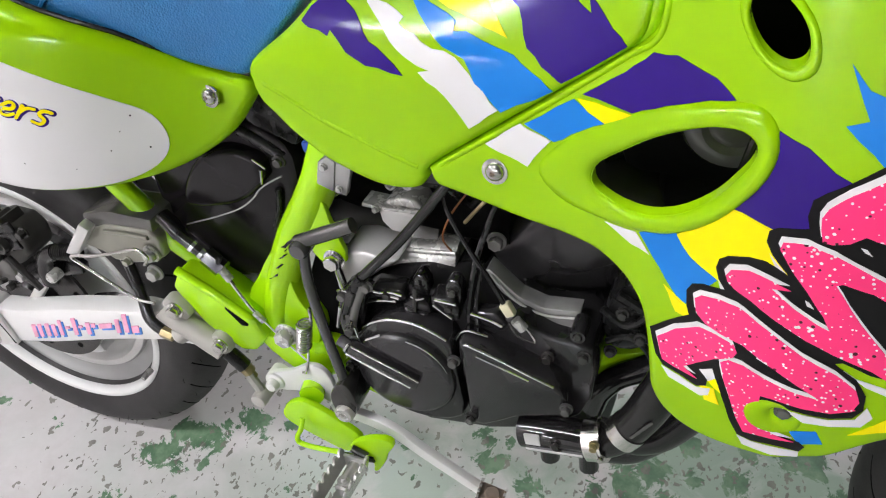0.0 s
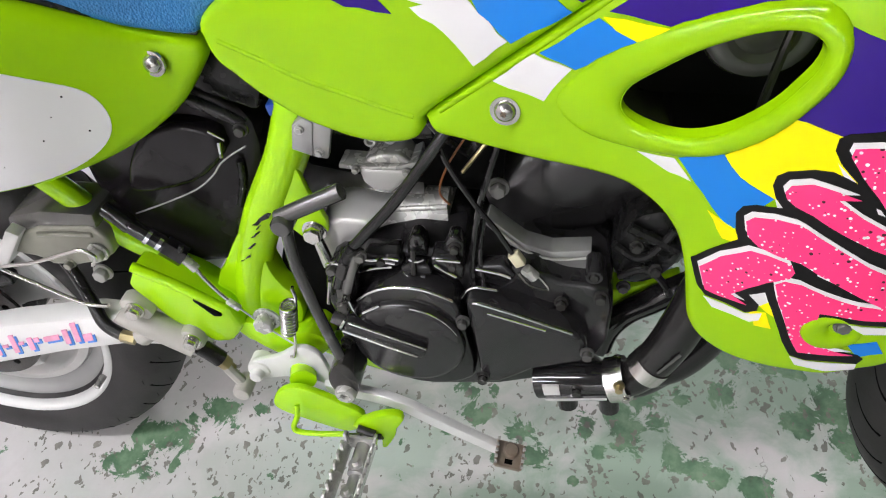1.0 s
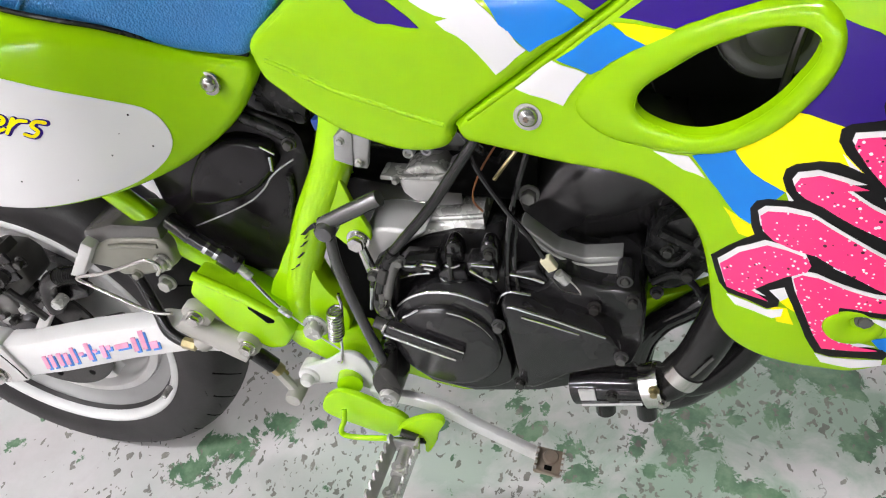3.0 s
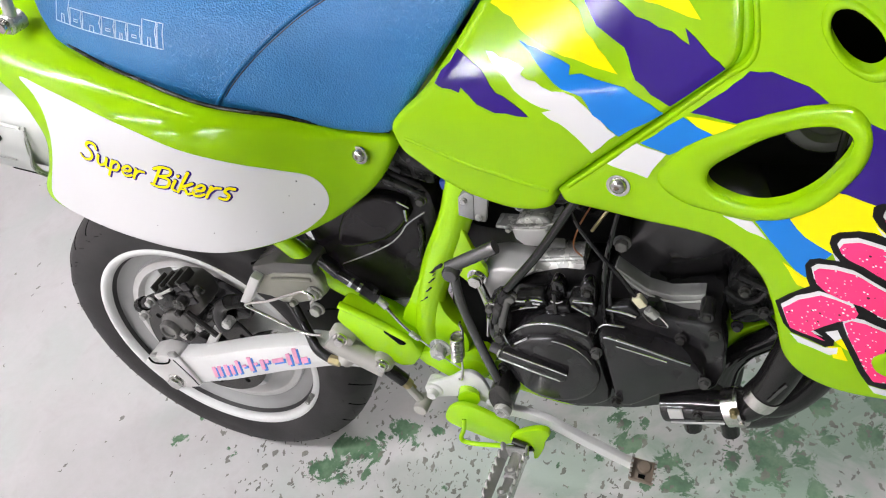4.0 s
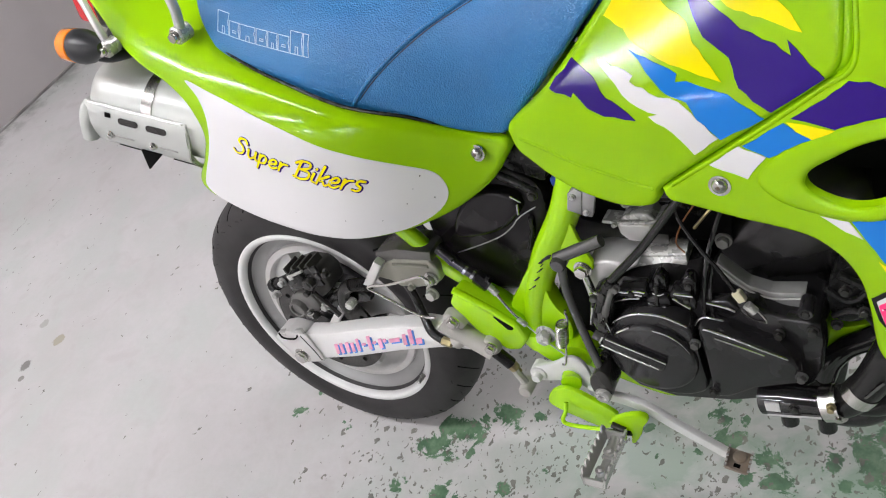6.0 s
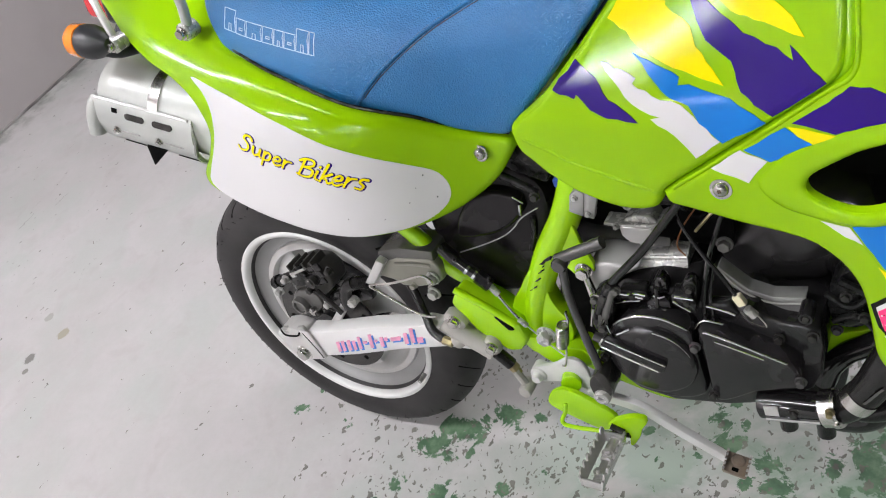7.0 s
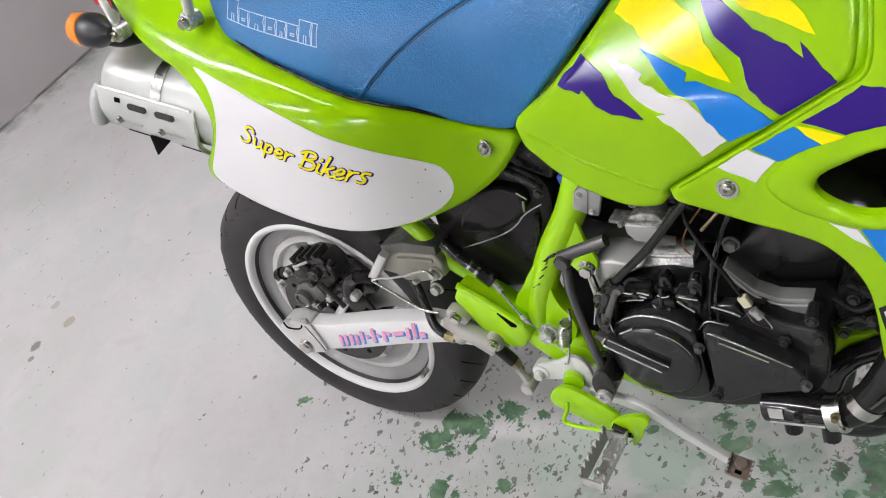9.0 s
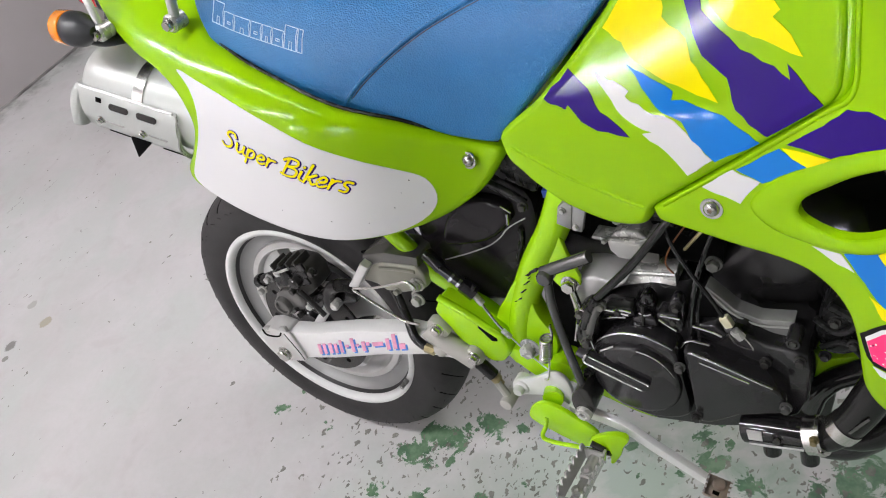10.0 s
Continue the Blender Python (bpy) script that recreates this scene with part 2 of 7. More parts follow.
    for px, py, r in FLAKED_REAR + FLAKED_MIDDLE + FLAKED_FRONT:
        spot = near(px, py, r)
        bare = spot if bare is None else maths(nodes, links, "MAXIMUM", bare, spot)
    flake = noise_tex(nodes, links, coord, 22.0, 12.0, 0.74, 0.5)
    worn = plus(flake, plus(times(bare, 0.27), along(-0.9, 0.6, -0.15, -0.07)))
    worn = plus(worn, along(0.75, 1.2, 0.0, 0.05))
    mask = ramp(nodes, links, worn, ((0.566, (0, 0, 0)), (0.577, (1, 1, 1))))
    gtone = noise_tex(nodes, links, coord, 22, 6.0, 0.65)
    green = ramp(nodes, links, gtone, ((0.34, (0.036, 0.078, 0.040)), (0.48, (0.066, 0.152, 0.076)), (0.66, (0.16, 0.26, 0.155))))
    film = times(ramp(nodes, links, plus(times(tint, 0.4), times(blot, 0.6)), ((0.40, (0, 0, 0)), (0.56, (1, 1, 1)))), along(-0.1, 0.8, 0.12, 1.0))
    grey = mix(nodes, links, film, grey, (0.25, 0.335, 0.262))
    col = mix(nodes, links, mask, grey, green)
    # chips, small and dark, thick round the flaked places
    patchy = ramp(nodes, links, noise_tex(nodes, links, coord, 5.0, 3.0, 0.5), ((0.36, (0, 0, 0)), (0.62, (1, 1, 1))))
    dense = maths(nodes, links, "MULTIPLY", along(-0.30, 0.22, 0.0, 1.0), plus(times(patchy, 0.36), 0.07))
    ctone = ramp(nodes, links, gtone, ((0.40, (0.085, 0.080, 0.066)), (0.62, (0.19, 0.185, 0.15))))
    chips = None
    for scale, turn, stretch, keep, size in ((72.0, 0.35, 0.60, dense, 0.32), (125.0, 1.1, 0.55, plus(dense, 0.012), 0.30), (60.0, 2.0, 0.7, plus(times(dense, 0.5), 0.03), 0.075), (24.0, 0.9, 0.6, 0.08, 0.06)):
        k = specks(scale, turn, stretch, keep, size)
        chips = k if chips is None else maths(nodes, links, "MAXIMUM", chips, k)
    scratch = maths(nodes, links, "MAXIMUM", specks(40.0, 0.75, 0.05, 0.020, 0.075), specks(30.0, -0.35, 0.045, 0.016, 0.06))
    col = mix(nodes, links, times(chips, 0.85), col, ctone)
    col = mix(nodes, links, times(scratch, 0.55), col, (0.17, 0.16, 0.15))
    for px, py, r, tone, k in ((-0.974, -0.034, 0.016, (0.33, 0.29, 0.20), 0.8), (-1.012, -0.118, 0.014, (0.16, 0.155, 0.14), 0.9), (-0.99, -0.15, 0.007, (0.2, 0.19, 0.17), 0.9), (-1.07, 0.0, 0.012, (0.33, 0.32, 0.29), 0.7)):
        stain = ramp(nodes, links, plus(near(px, py, r), times(plus(flake, -0.5), 1.2)), ((0.38, (0, 0, 0)), (0.50, (1, 1, 1))))
        col = mix(nodes, links, times(stain, k), col, tone)
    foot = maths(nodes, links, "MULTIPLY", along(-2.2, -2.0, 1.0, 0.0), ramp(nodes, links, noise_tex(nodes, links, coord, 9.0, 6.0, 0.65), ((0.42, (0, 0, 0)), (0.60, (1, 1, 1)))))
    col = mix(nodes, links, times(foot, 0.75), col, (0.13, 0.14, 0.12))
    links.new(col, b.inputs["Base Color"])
    links.new(ramp(nodes, links, grain, ((0.3, (0.42,) * 3), (0.7, (0.65,) * 3))), b.inputs["Roughness"])
    bp = nodes.new("ShaderNodeBump")
    bp.inputs["Strength"].default_value = 0.3
    bp.inputs["Distance"].default_value = 0.001
    links.new(maths(nodes, links, "SUBTRACT", grain, maths(nodes, links, "ADD", mask, chips)), bp.inputs["Height"])
    links.new(bp.outputs[0], b.inputs["Normal"])
    return m


FLOOR = floor_material()
WALL = surface("grey_wall_paint", (0.56, 0.515, 0.52), 0.6, vary=0.06, grime=0.15, grime_col=(0.3, 0.28, 0.27), scale=3, bump=0.1, bump_scale=80)
# unseen ceiling and side walls: dark ones limit reflections, the white one bounces light
CEIL = surface("grey_ceiling_board", (0.10, 0.10, 0.098), 0.8, vary=0.05, scale=2, bump=0.05, bump_scale=60)
SOUTH_WALL = surface("white_bounce_wall_paint", (0.62, 0.61, 0.60), 0.7, vary=0.05, scale=2, bump=0.05, bump_scale=60)
SIDE_WALL = surface("grey_side_wall_paint", (0.20, 0.196, 0.192), 0.7, vary=0.05, scale=2, bump=0.05, bump_scale=60)
HOUSING = surface("white_enamel", (0.75, 0.75, 0.74), 0.4, vary=0.02, bump=0.0)


def glow(name, col, strength):
    m, nt, b, nodes, links = node_mat(name)
    b.inputs["Emission Color"].default_value = (*col, 1)
    b.inputs["Emission Strength"].default_value = strength
    return m


TUBE_GLOW = glow("lit_tube", (0.985, 0.97, 1.0), TUBE_POWER)


# ---- mesh helpers ----
def link_mesh(name, bm, mat, parent=None, label="", smooth=40):
    me = bpy.data.meshes.new(name)
    bmesh.ops.recalc_face_normals(bm, faces=bm.faces)
    bm.to_mesh(me)
    bm.free()
    ob = new(name, me)
    me.materials.append(mat)
    if smooth:
        me.shade_smooth()
        me.set_sharp_from_angle(angle=radians(smooth))
    if parent:
        ob.parent = parent
    if label:
        ob["label"] = label
    return ob


INSET = {"y": 0.0}


def part(name, bm, mat, parent, label="", smooth=40):
    ob = link_mesh(name, bm, mat, parent, label, smooth)
    if parent.name == "motorcycle":
        ob.location.y = INSET["y"]
    return ob


def spline(pts, n=8, closed=False):
    """Points along a smooth curve through pts."""
    P = [Vector(p) for p in pts]
    out, m = [], len(P)
    for i in range(m if closed else m - 1):
        a, b, c, d = (P[(i + k) % m] if closed else P[min(max(i + k, 0), m - 1)] for k in (-1, 0, 1, 2))
        for j in range(n):
            t = j / n
            out.append(0.5 * (2 * b + (c - a) * t + (2 * a - 5 * b + 4 * c - d) * t * t + (3 * b - a - 3 * c + d) * t ** 3))
    if not closed:
        out.append(P[-1])
    return out


def curve_at(xs, ys):
    """A smooth function through the table xs, ys."""
    xs, ys = np.array(xs, float), np.array(ys, float)
    d = np.gradient(ys, xs)

    def f(x):
        x = np.clip(x, xs[0], xs[-1])
        i = np.clip(np.searchsorted(xs, x) - 1, 0, len(xs) - 2)
        h = xs[i + 1] - xs[i]
        t = (x - xs[i]) / h
        return (2 * t ** 3 - 3 * t ** 2 + 1) * ys[i] + (t ** 3 - 2 * t ** 2 + t) * h * d[i] + (3 * t ** 2 - 2 * t ** 3) * ys[i + 1] + (t ** 3 - t ** 2) * h * d[i + 1]
    return f


def tube_bm(pts, r, seg=12, n=6, bm=None, caps=True, taper=None):
    """A round bar along a smooth path."""
    bm = bm or bmesh.new()
    path = spline(pts, n) if n > 1 else [Vector(p) for p in pts]
    rings = []
    side = None
    for i, p in enumerate(path):
        d = (path[min(i + 1, len(path) - 1)] - path[max(i - 1, 0)]).normalized()
        if side is None:
            side = d.orthogonal().normalized()
        side = (side - d * side.dot(d)).normalized()
        up = d.cross(side)
        k = r * (taper(i / (len(path) - 1)) if taper else 1.0)
        rings.append([bm.verts.new(p + (side * math.cos(a) + up * math.sin(a)) * k) for a in (2 * math.pi * j / seg for j in range(seg))])
    for a, b in zip(rings, rings[1:]):
        for j in range(seg):
            bm.faces.new((a[j], a[(j + 1) % seg], b[(j + 1) % seg], b[j]))
    if caps:
        bm.faces.new(rings[0][::-1])
        bm.faces.new(rings[-1])
    return bm


def lathe_bm(profile, seg=48, axis="y", center=(0, 0, 0), bm=None, closed=False):
    """Turns a profile of (radius, along) round an axis through center."""
    bm = bm or bmesh.new()
    c = Vector(center)
    rings = []
    for j in range(seg):
        a = 2 * math.pi * j / seg
        ring = []
        for r, h in profile:
            u, v = r * math.cos(a), r * math.sin(a)
            p = {"x": (h, u, v), "y": (u, h, v), "z": (u, v, h)}[axis]
            ring.append(bm.verts.new(c + Vector(p)))
        rings.append(ring)
    k = len(profile)
    for j in range(seg):
        a, b = rings[j], rings[(j + 1) % seg]
        for i in range(k if closed else k - 1):
            bm.faces.new((a[i], a[(i + 1) % k], b[(i + 1) % k], b[i]))
    bmesh.ops.remove_doubles(bm, verts=bm.verts, dist=1e-6)
    return bm


def prism_bm(outline, y0, y1, bevel=0.002, smooth_n=0, seg=2, holes=()):
    """A plate with the given outline in x and z, from y0 to y1, with rounded edges."""
    pts = [(p.x, p.z) for p in spline([(x, 0, z) for x, z in outline], smooth_n, True)] if smooth_n else outline
    bm = bmesh.new()
    vs = [bm.verts.new((x, y0, z)) for x, z in pts]
    f = bm.faces.new(vs)
    ext = bmesh.ops.extrude_face_region(bm, geom=[f])
    bmesh.ops.translate(bm, vec=(0, y1 - y0, 0), verts=[v for v in ext["geom"] if isinstance(v, bmesh.types.BMVert)])
    bmesh.ops.recalc_face_normals(bm, faces=bm.faces)
    if bevel:
        caps = {e for fc in bm.faces if len(fc.verts) == len(pts) for e in fc.edges}
        if smooth_n == 0:
            caps = set(bm.edges)
        bmesh.ops.bevel(bm, geom=list(caps), offset=bevel, segments=seg, profile=0.5, affect="EDGES", clamp_overlap=True)
    return bm


def box_bm(size, m=Matrix(), bevel=0.002, seg=2, bm=None):
    b2 = bmesh.new()
    bmesh.ops.create_cube(b2, size=1, matrix=Matrix.Diagonal((*size, 1)))
    if bevel:
        bmesh.ops.bevel(b2, geom=list(b2.edges), offset=bevel, segments=seg, profile=0.5, affect="EDGES", clamp_overlap=True)
    bmesh.ops.transform(b2, matrix=m, verts=b2.verts)
    return join_bm(bm, b2)


def join_bm(bm, other):
    if bm is None:
        return other
    me = bpy.data.meshes.new("tmp")
    other.to_mesh(me)
    other.free()
    bm.from_mesh(me)
    bpy.data.meshes.remove(me)
    return bm


def bolt_bm(c, r=0.006, h=0.005, toward=(0, -1, 0), washer=True):
    """A hexagon bolt head with its washer, facing the given way."""
    bm = bmesh.new()
    if washer:
        lathe_bm([(0, 0.0012), (r * 1.25, 0.0012), (r * 1.3, 0.0008), (r * 1.3, -0.001), (0, -0.001)], 20, "z", bm=bm)
    b2 = bmesh.new()
    bmesh.ops.create_cone(b2, cap_ends=True, segments=6, radius1=r, radius2=r * 0.97, depth=h, matrix=Matrix.Translation((0, 0, 0.001 + h / 2)))
    bmesh.ops.bevel(b2, geom=list(b2.edges), offset=r * 0.09, segments=1, affect="EDGES")
    join_bm(bm, b2)
    q = Vector(toward).to_track_quat("Z", "Y").to_matrix().to_4x4()
    bmesh.ops.transform(bm, matrix=Matrix.Translation(c) @ q, verts=bm.verts)
    return bm


def dome_screw(c, r, parent, toward=(0, -1, 0), label="steel dome screw with recess"):
    bm = lathe_bm([(0, 0.0030), (r * 0.14, 0.0030), (r * 0.20, 0.0046), (r * 0.42, 0.0042), (r * 0.60, 0.0030), (r * 0.70, 0.0012), (r * 0.72, 0.0004), (r * 0.98, 0.0006), (r * 1.02, -0.001)], 28, "z")
    q = Vector(toward).to_track_quat("Z", "Y").to_matrix().to_4x4()
    bmesh.ops.transform(bm, matrix=Matrix.Translation(c) @ q, verts=bm.verts)
    screw = part("screw", bm, SCREW_STEEL, parent, label)
    rec = bmesh.new()
    for k in range(2):
        box_bm((r * 0.42, r * 0.10, 0.0006), Matrix.Translation(Vector(c) + Vector(toward).normalized() * 0.0047) @ q @ Matrix.Rotation(0.5 + k * math.pi / 2, 4, "Z"), 0.0, 1, rec)
    part("cross_recess", rec, RUST, screw, "rusty cross recess", 0)
    return screw


def inside(px, pz, poly):
    """Which points lie in a polygon."""
    poly = np.asarray(poly)
    r = np.zeros(px.shape, bool)
    x0, z0 = poly[-1]
    for x1, z1 in poly:
        cut = ((z1 > pz) != (z0 > pz)) & (px < (x0 - x1) * (pz - z1) / (z0 - z1 + 1e-12) + x1)
        r ^= cut
        x0, z0 = x1, z1
    return r


def edge_gap(px, pz, poly):
    """How far points lie from a polygon's edge."""
    poly = np.asarray(poly)
    best = np.full(px.shape, 9.0)
    a = poly[-1]
    for b in poly:
        d = b - a
        t = np.clip(((px - a[0]) * d[0] + (pz - a[1]) * d[1]) / (d @ d + 1e-12), 0, 1)
        best = np.minimum(best, np.hypot(px - a[0] - t * d[0], pz - a[1] - t * d[1]))
        a = b
    return best


def smooth_outline(outline, n=5):
    return np.array([(p.x, p.z) for p in spline([(x, 0, z) for x, z in outline], n, True)])


from mathutils.geometry import delaunay_2d_cdt


def sheet_bm(outline, surf, step=0.008, thick=0.003, holes=(), lift=0.0, rings=()):
    """A moulded sheet: an outline in x and z, laid on the surface y = surf(x, z), with thickness inwards (towards plus y)."""
    outline = np.asarray(outline)
    loops = [outline, *[np.asarray(h) for h in holes]]
    pts, edges = [], []
    for lp in loops:
        dense = []
        for a, b in zip(lp, np.roll(lp, -1, 0)):
            k = max(1, int(np.ceil(np.linalg.norm(b - a) / step)))
            dense += [a + (b - a) * j / k for j in range(k)]
        s = len(pts)
        if not s:
            first = len(dense)
        pts += dense
        edges += [(s + j, s + (j + 1) % len(dense)) for j in range(len(dense))]
    lo, hi = outline.min(0), outline.max(0)
    gx, gz = np.meshgrid(np.arange(lo[0], hi[0], step), np.arange(lo[1], hi[1], step * 0.87))
    gx[1::2] += step / 2
    gx, gz = gx.ravel(), gz.ravel()
    keep = inside(gx, gz, outline)
    for lp in loops:
        keep &= edge_gap(gx, gz, lp) > step * 0.45
    for h in holes:
        keep &= ~inside(gx, gz, h)
    for d in rings:
        lp = np.array(pts[: len(edges)])[: int(first)]
        tan = np.roll(lp, -1, 0) - np.roll(lp, 1, 0)
        nrm = np.stack([-tan[:, 1], tan[:, 0]], 1) / (np.linalg.norm(tan, axis=1)[:, None] + 1e-9)
        for sgn in (-1, 1):
            q = lp + sgn * nrm * d
            good = inside(q[:, 0], q[:, 1], outline) & (edge_gap(q[:, 0], q[:, 1], outline) > d * 0.93)
            for h in holes:
                good &= ~inside(q[:, 0], q[:, 1], h)
            pts += list(q[good])
    if rings:
        keep &= edge_gap(gx, gz, outline) > max(rings) + step * 0.3
    pts += list(np.stack([gx[keep], gz[keep]], 1))
    vs, es, fs, *_ = delaunay_2d_cdt([Vector((float(p[0]), float(p[1]))) for p in pts], edges, [], 0, 1e-7)
    V = np.array([(v.x, v.y) for v in vs])
    fs = np.array([f for f in fs if len(f) == 3])
    mid = V[fs].mean(1)
    ok = inside(mid[:, 0], mid[:, 1], outline)
    for h in holes:
        ok &= ~inside(mid[:, 0], mid[:, 1], h)
    fs = fs[ok]
    y = surf(V[:, 0], V[:, 1]) - lift
    bm = bmesh.new()
    top = [bm.verts.new((float(a), float(b), float(c))) for (a, c), b in zip(V, y)]
    for f in fs:
        bm.faces.new([top[i] for i in f])
    loose = [v for v in bm.verts if not v.link_faces]
    rim = [e for e in bm.edges if len(e.link_faces) == 1]
    if thick:
        ext = bmesh.ops.extrude_edge_only(bm, edges=rim)
        bmesh.ops.translate(bm, vec=(0, thick, 0), verts=[v for v in ext["geom"] if isinstance(v, bmesh.types.BMVert)])
    bmesh.ops.delete(bm, geom=loose, context="VERTS")
    return bm


def mirrored(ob):
    """The same part on the other side of the machine's middle plane."""
    bm = bmesh.new()
    bm.from_mesh(ob.data)
    bmesh.ops.scale(bm, vec=(1, -1, 1), verts=bm.verts)
    bmesh.ops.reverse_faces(bm, faces=bm.faces)
    o = link_mesh(ob.name.split(".")[0], bm, ob.data.materials[0], ob.parent)
    return o


def stroke_outline(pts, w, n=6):
    """The outline of a brush stroke of width w (or widths at its ends) along pts in x and z, with round ends."""
    path = [Vector((p.x, p.z)) for p in spline([(x, 0, z) for x, z in pts], n)] if len(pts) > 2 else [Vector(p) for p in pts]
    w0, w1 = w if isinstance(w, tuple) else (w, w)
    left, right = [], []
    m = len(path) - 1
    for i, p in enumerate(path):
        d = (path[min(i + 1, m)] - path[max(i - 1, 0)]).normalized()
        nrm = Vector((-d.y, d.x)) * (w0 + (w1 - w0) * i / m) / 2
        left.append(p + nrm)
        right.append(p - nrm)
    d0 = (path[0] - path[1]).normalized()
    d1 = (path[-1] - path[-2]).normalized()
    cap0 = [path[0] + (Vector((-d0.y, d0.x)) * math.cos(a) + d0 * math.sin(a)) * w0 / 2 for a in (math.pi * k / 6 for k in range(1, 6))]
    cap1 = [path[-1] + (Vector((-d1.y, d1.x)) * math.cos(a) + d1 * math.sin(a)) * w1 / 2 for a in (math.pi * k / 6 for k in range(1, 6))]
    return np.array([(p.x, p.y) for p in left + cap1 + right[::-1] + cap0])


def ragged(outline, amp=0.0012, n=4, seed=1):
    """An outline with the slightly torn edge of a brushed stripe."""
    rnd = random.Random(seed)
    out = []
    for a, b in zip(outline, outline[1:] + outline[:1]):
        a, b = np.array(a), np.array(b)
        d = b - a
        nrm = np.array([-d[1], d[0]]) / (np.linalg.norm(d) + 1e-9)
        k = max(1, min(n, int(np.linalg.norm(d) / 0.006)))
        out.append(a)
        for j in range(1, k):
            out.append(a + d * j / k + nrm * rnd.uniform(-amp, amp))
    return np.array(out)


# ---- the room ----
def slab(name, lo, hi, mat, category, label):
    c, s = [(a + b) / 2 for a, b in zip(lo, hi)], [b - a for a, b in zip(lo, hi)]
    ob = link_mesh(name, box_bm(s, Matrix.Translation(c), 0), mat, smooth=0)
    return tagged(ob, label, category, kind="structure")


X0, X1, Y0, Y1, H = -2.2, 4.2, -5.2, 3.2, 2.6
slab("floor", (X0 - 0.15, Y0 - 0.15, -0.12), (X1 + 0.15, Y1 + 0.15, 0.0), FLOOR, "floor", "worn grey painted concrete floor with green patches")
slab("wall_west", (X0 - 0.15, Y0, 0.0), (X0, Y1, H), WALL, "wall", "plain mauve-grey painted wall with dark foot line")
slab("wall_east", (X1, Y0, 0.0), (X1 + 0.15, Y1, H), SIDE_WALL, "wall", "unseen grey wall, toned dark to limit bounced light")
slab("wall_south", (X0 - 0.15, Y0 - 0.15, 0.0), (X1 + 0.15, Y0, H), SOUTH_WALL, "wall", "unseen white wall that bounces light onto the near side")
slab("wall_north", (X0 - 0.15, Y1, 0.0), (X1 + 0.15, Y1 + 0.15, H), SIDE_WALL, "wall", "unseen grey wall, toned dark to limit bounced light")
slab("ceiling", (X0 - 0.15, Y0 - 0.15, H), (X1 + 0.15, Y1 + 0.15, H + 0.12), CEIL, "ceiling", "unseen ceiling board, toned dark to limit bounced light")


GAP = surface("dark_floor_joint", (0.20, 0.19, 0.185), 0.8, vary=0.4, grime=0.95, grime_col=(0.46, 0.44, 0.43), scale=5, bump=0.3, bump_scale=90)
slab("trim", (X0, Y0, 0.0), (X0 + 0.012, Y1, 0.006), GAP, "floor joint", "dark dirty joint along the wall foot")


def tube_lamp(x, y, turn, length=1.2):
    root = tagged(new("ceiling_lamp"), "unseen white fluorescent batten lamp with one lit tube", "ceiling lamp", "ceiling lamps")
    root.matrix_world = pose(x, y, H, 0, 0, turn)
    part("housing", box_bm((length + 0.06, 0.09, 0.05), Matrix.Translation((0, 0, -0.027)), 0.006), HOUSING, root)
    part("tube", lathe_bm([(0, -length / 2), (0.014, -length / 2), (0.016, -length / 2 + 0.01), (0.016, length / 2 - 0.01), (0.014, length / 2), (0, length / 2)], 16, "x", (0, 0, -0.075)), TUBE_GLOW, root, "lit fluorescent tube")
    for s in (-1, 1):
        part("end_holder", box_bm((0.02, 0.04, 0.06), Matrix.Translation((s * (length / 2 + 0.012), 0, -0.07)), 0.003), HOUSING, root)
    return root


for lx, ly, turn in LAMPS:
    tube_lamp(lx, ly, turn)

# ---- the motorcycle: x forward, y to its far side, z up in its own upright frame ----
bike = tagged(new("motorcycle"), "small lime green motorcycle with torn-stripe decals leaning on its stand", "motorcycle")
bike.matrix_world = pose(0, 0, 0, -8.58)


# surfaces of the body panels, as distance from the middle plane
fair_w = curve_at([0.30, 0.40, 0.44, 0.57, 0.65, 0.70, 0.75, 0.80, 0.86, 0.93, 1.02, 1.10], [0.090, 0.100, 0.105, 0.122, 0.130, 0.143, 0.163, 0.186, 0.194, 0.186, 0.150, 0.10])
cover_w = curve_at([-0.30, -0.15, -0.05, 0.05, 0.15, 0.22, 0.27, 0.31, 0.36, 0.40, 0.44], [0.085, 0.105, 0.127, 0.152, 0.172, 0.177, 0.172, 0.157, 0.125, 0.103, 0.095])
cover_z = curve_at([-0.30, 0.0, 0.1, 0.2, 0.3, 0.4], [0.775, 0.71, 0.68, 0.66, 0.645, 0.64])


tilt_k = curve_at([0.40, 0.58, 0.66, 0.72, 0.80, 1.10], [0.50, 0.50, 0.42, 0.30, 0.28, 0.28])


def fair_y(x, z):
    up = np.maximum(0, z - 0.64)
    lean = np.where(up < 0.04, up * up / 0.08, up - 0.02)
    return -np.maximum(0.006, fair_w(x) - tilt_k(x) * lean - 1.2 * np.maximum(0, 0.52 - z) ** 2 - 3.0 * np.maximum(0, z - 0.77) ** 2)


def cover_y(x, z):
    return -(cover_w(x) - np.minimum(9 * np.maximum(0, z - cover_z(x)) ** 2, cover_w(x) - 0.004) - 1.5 * np.maximum(0, 0.58 - z) ** 2)


seat_w = curve_at([0.08, 0.12, 0.18, 0.225, 0.266, 0.305, 0.347, 0.40, 0.44, 0.56], [0.126, 0.128, 0.138, 0.140, 0.139, 0.132, 0.121, 0.104, 0.098, 0.092])
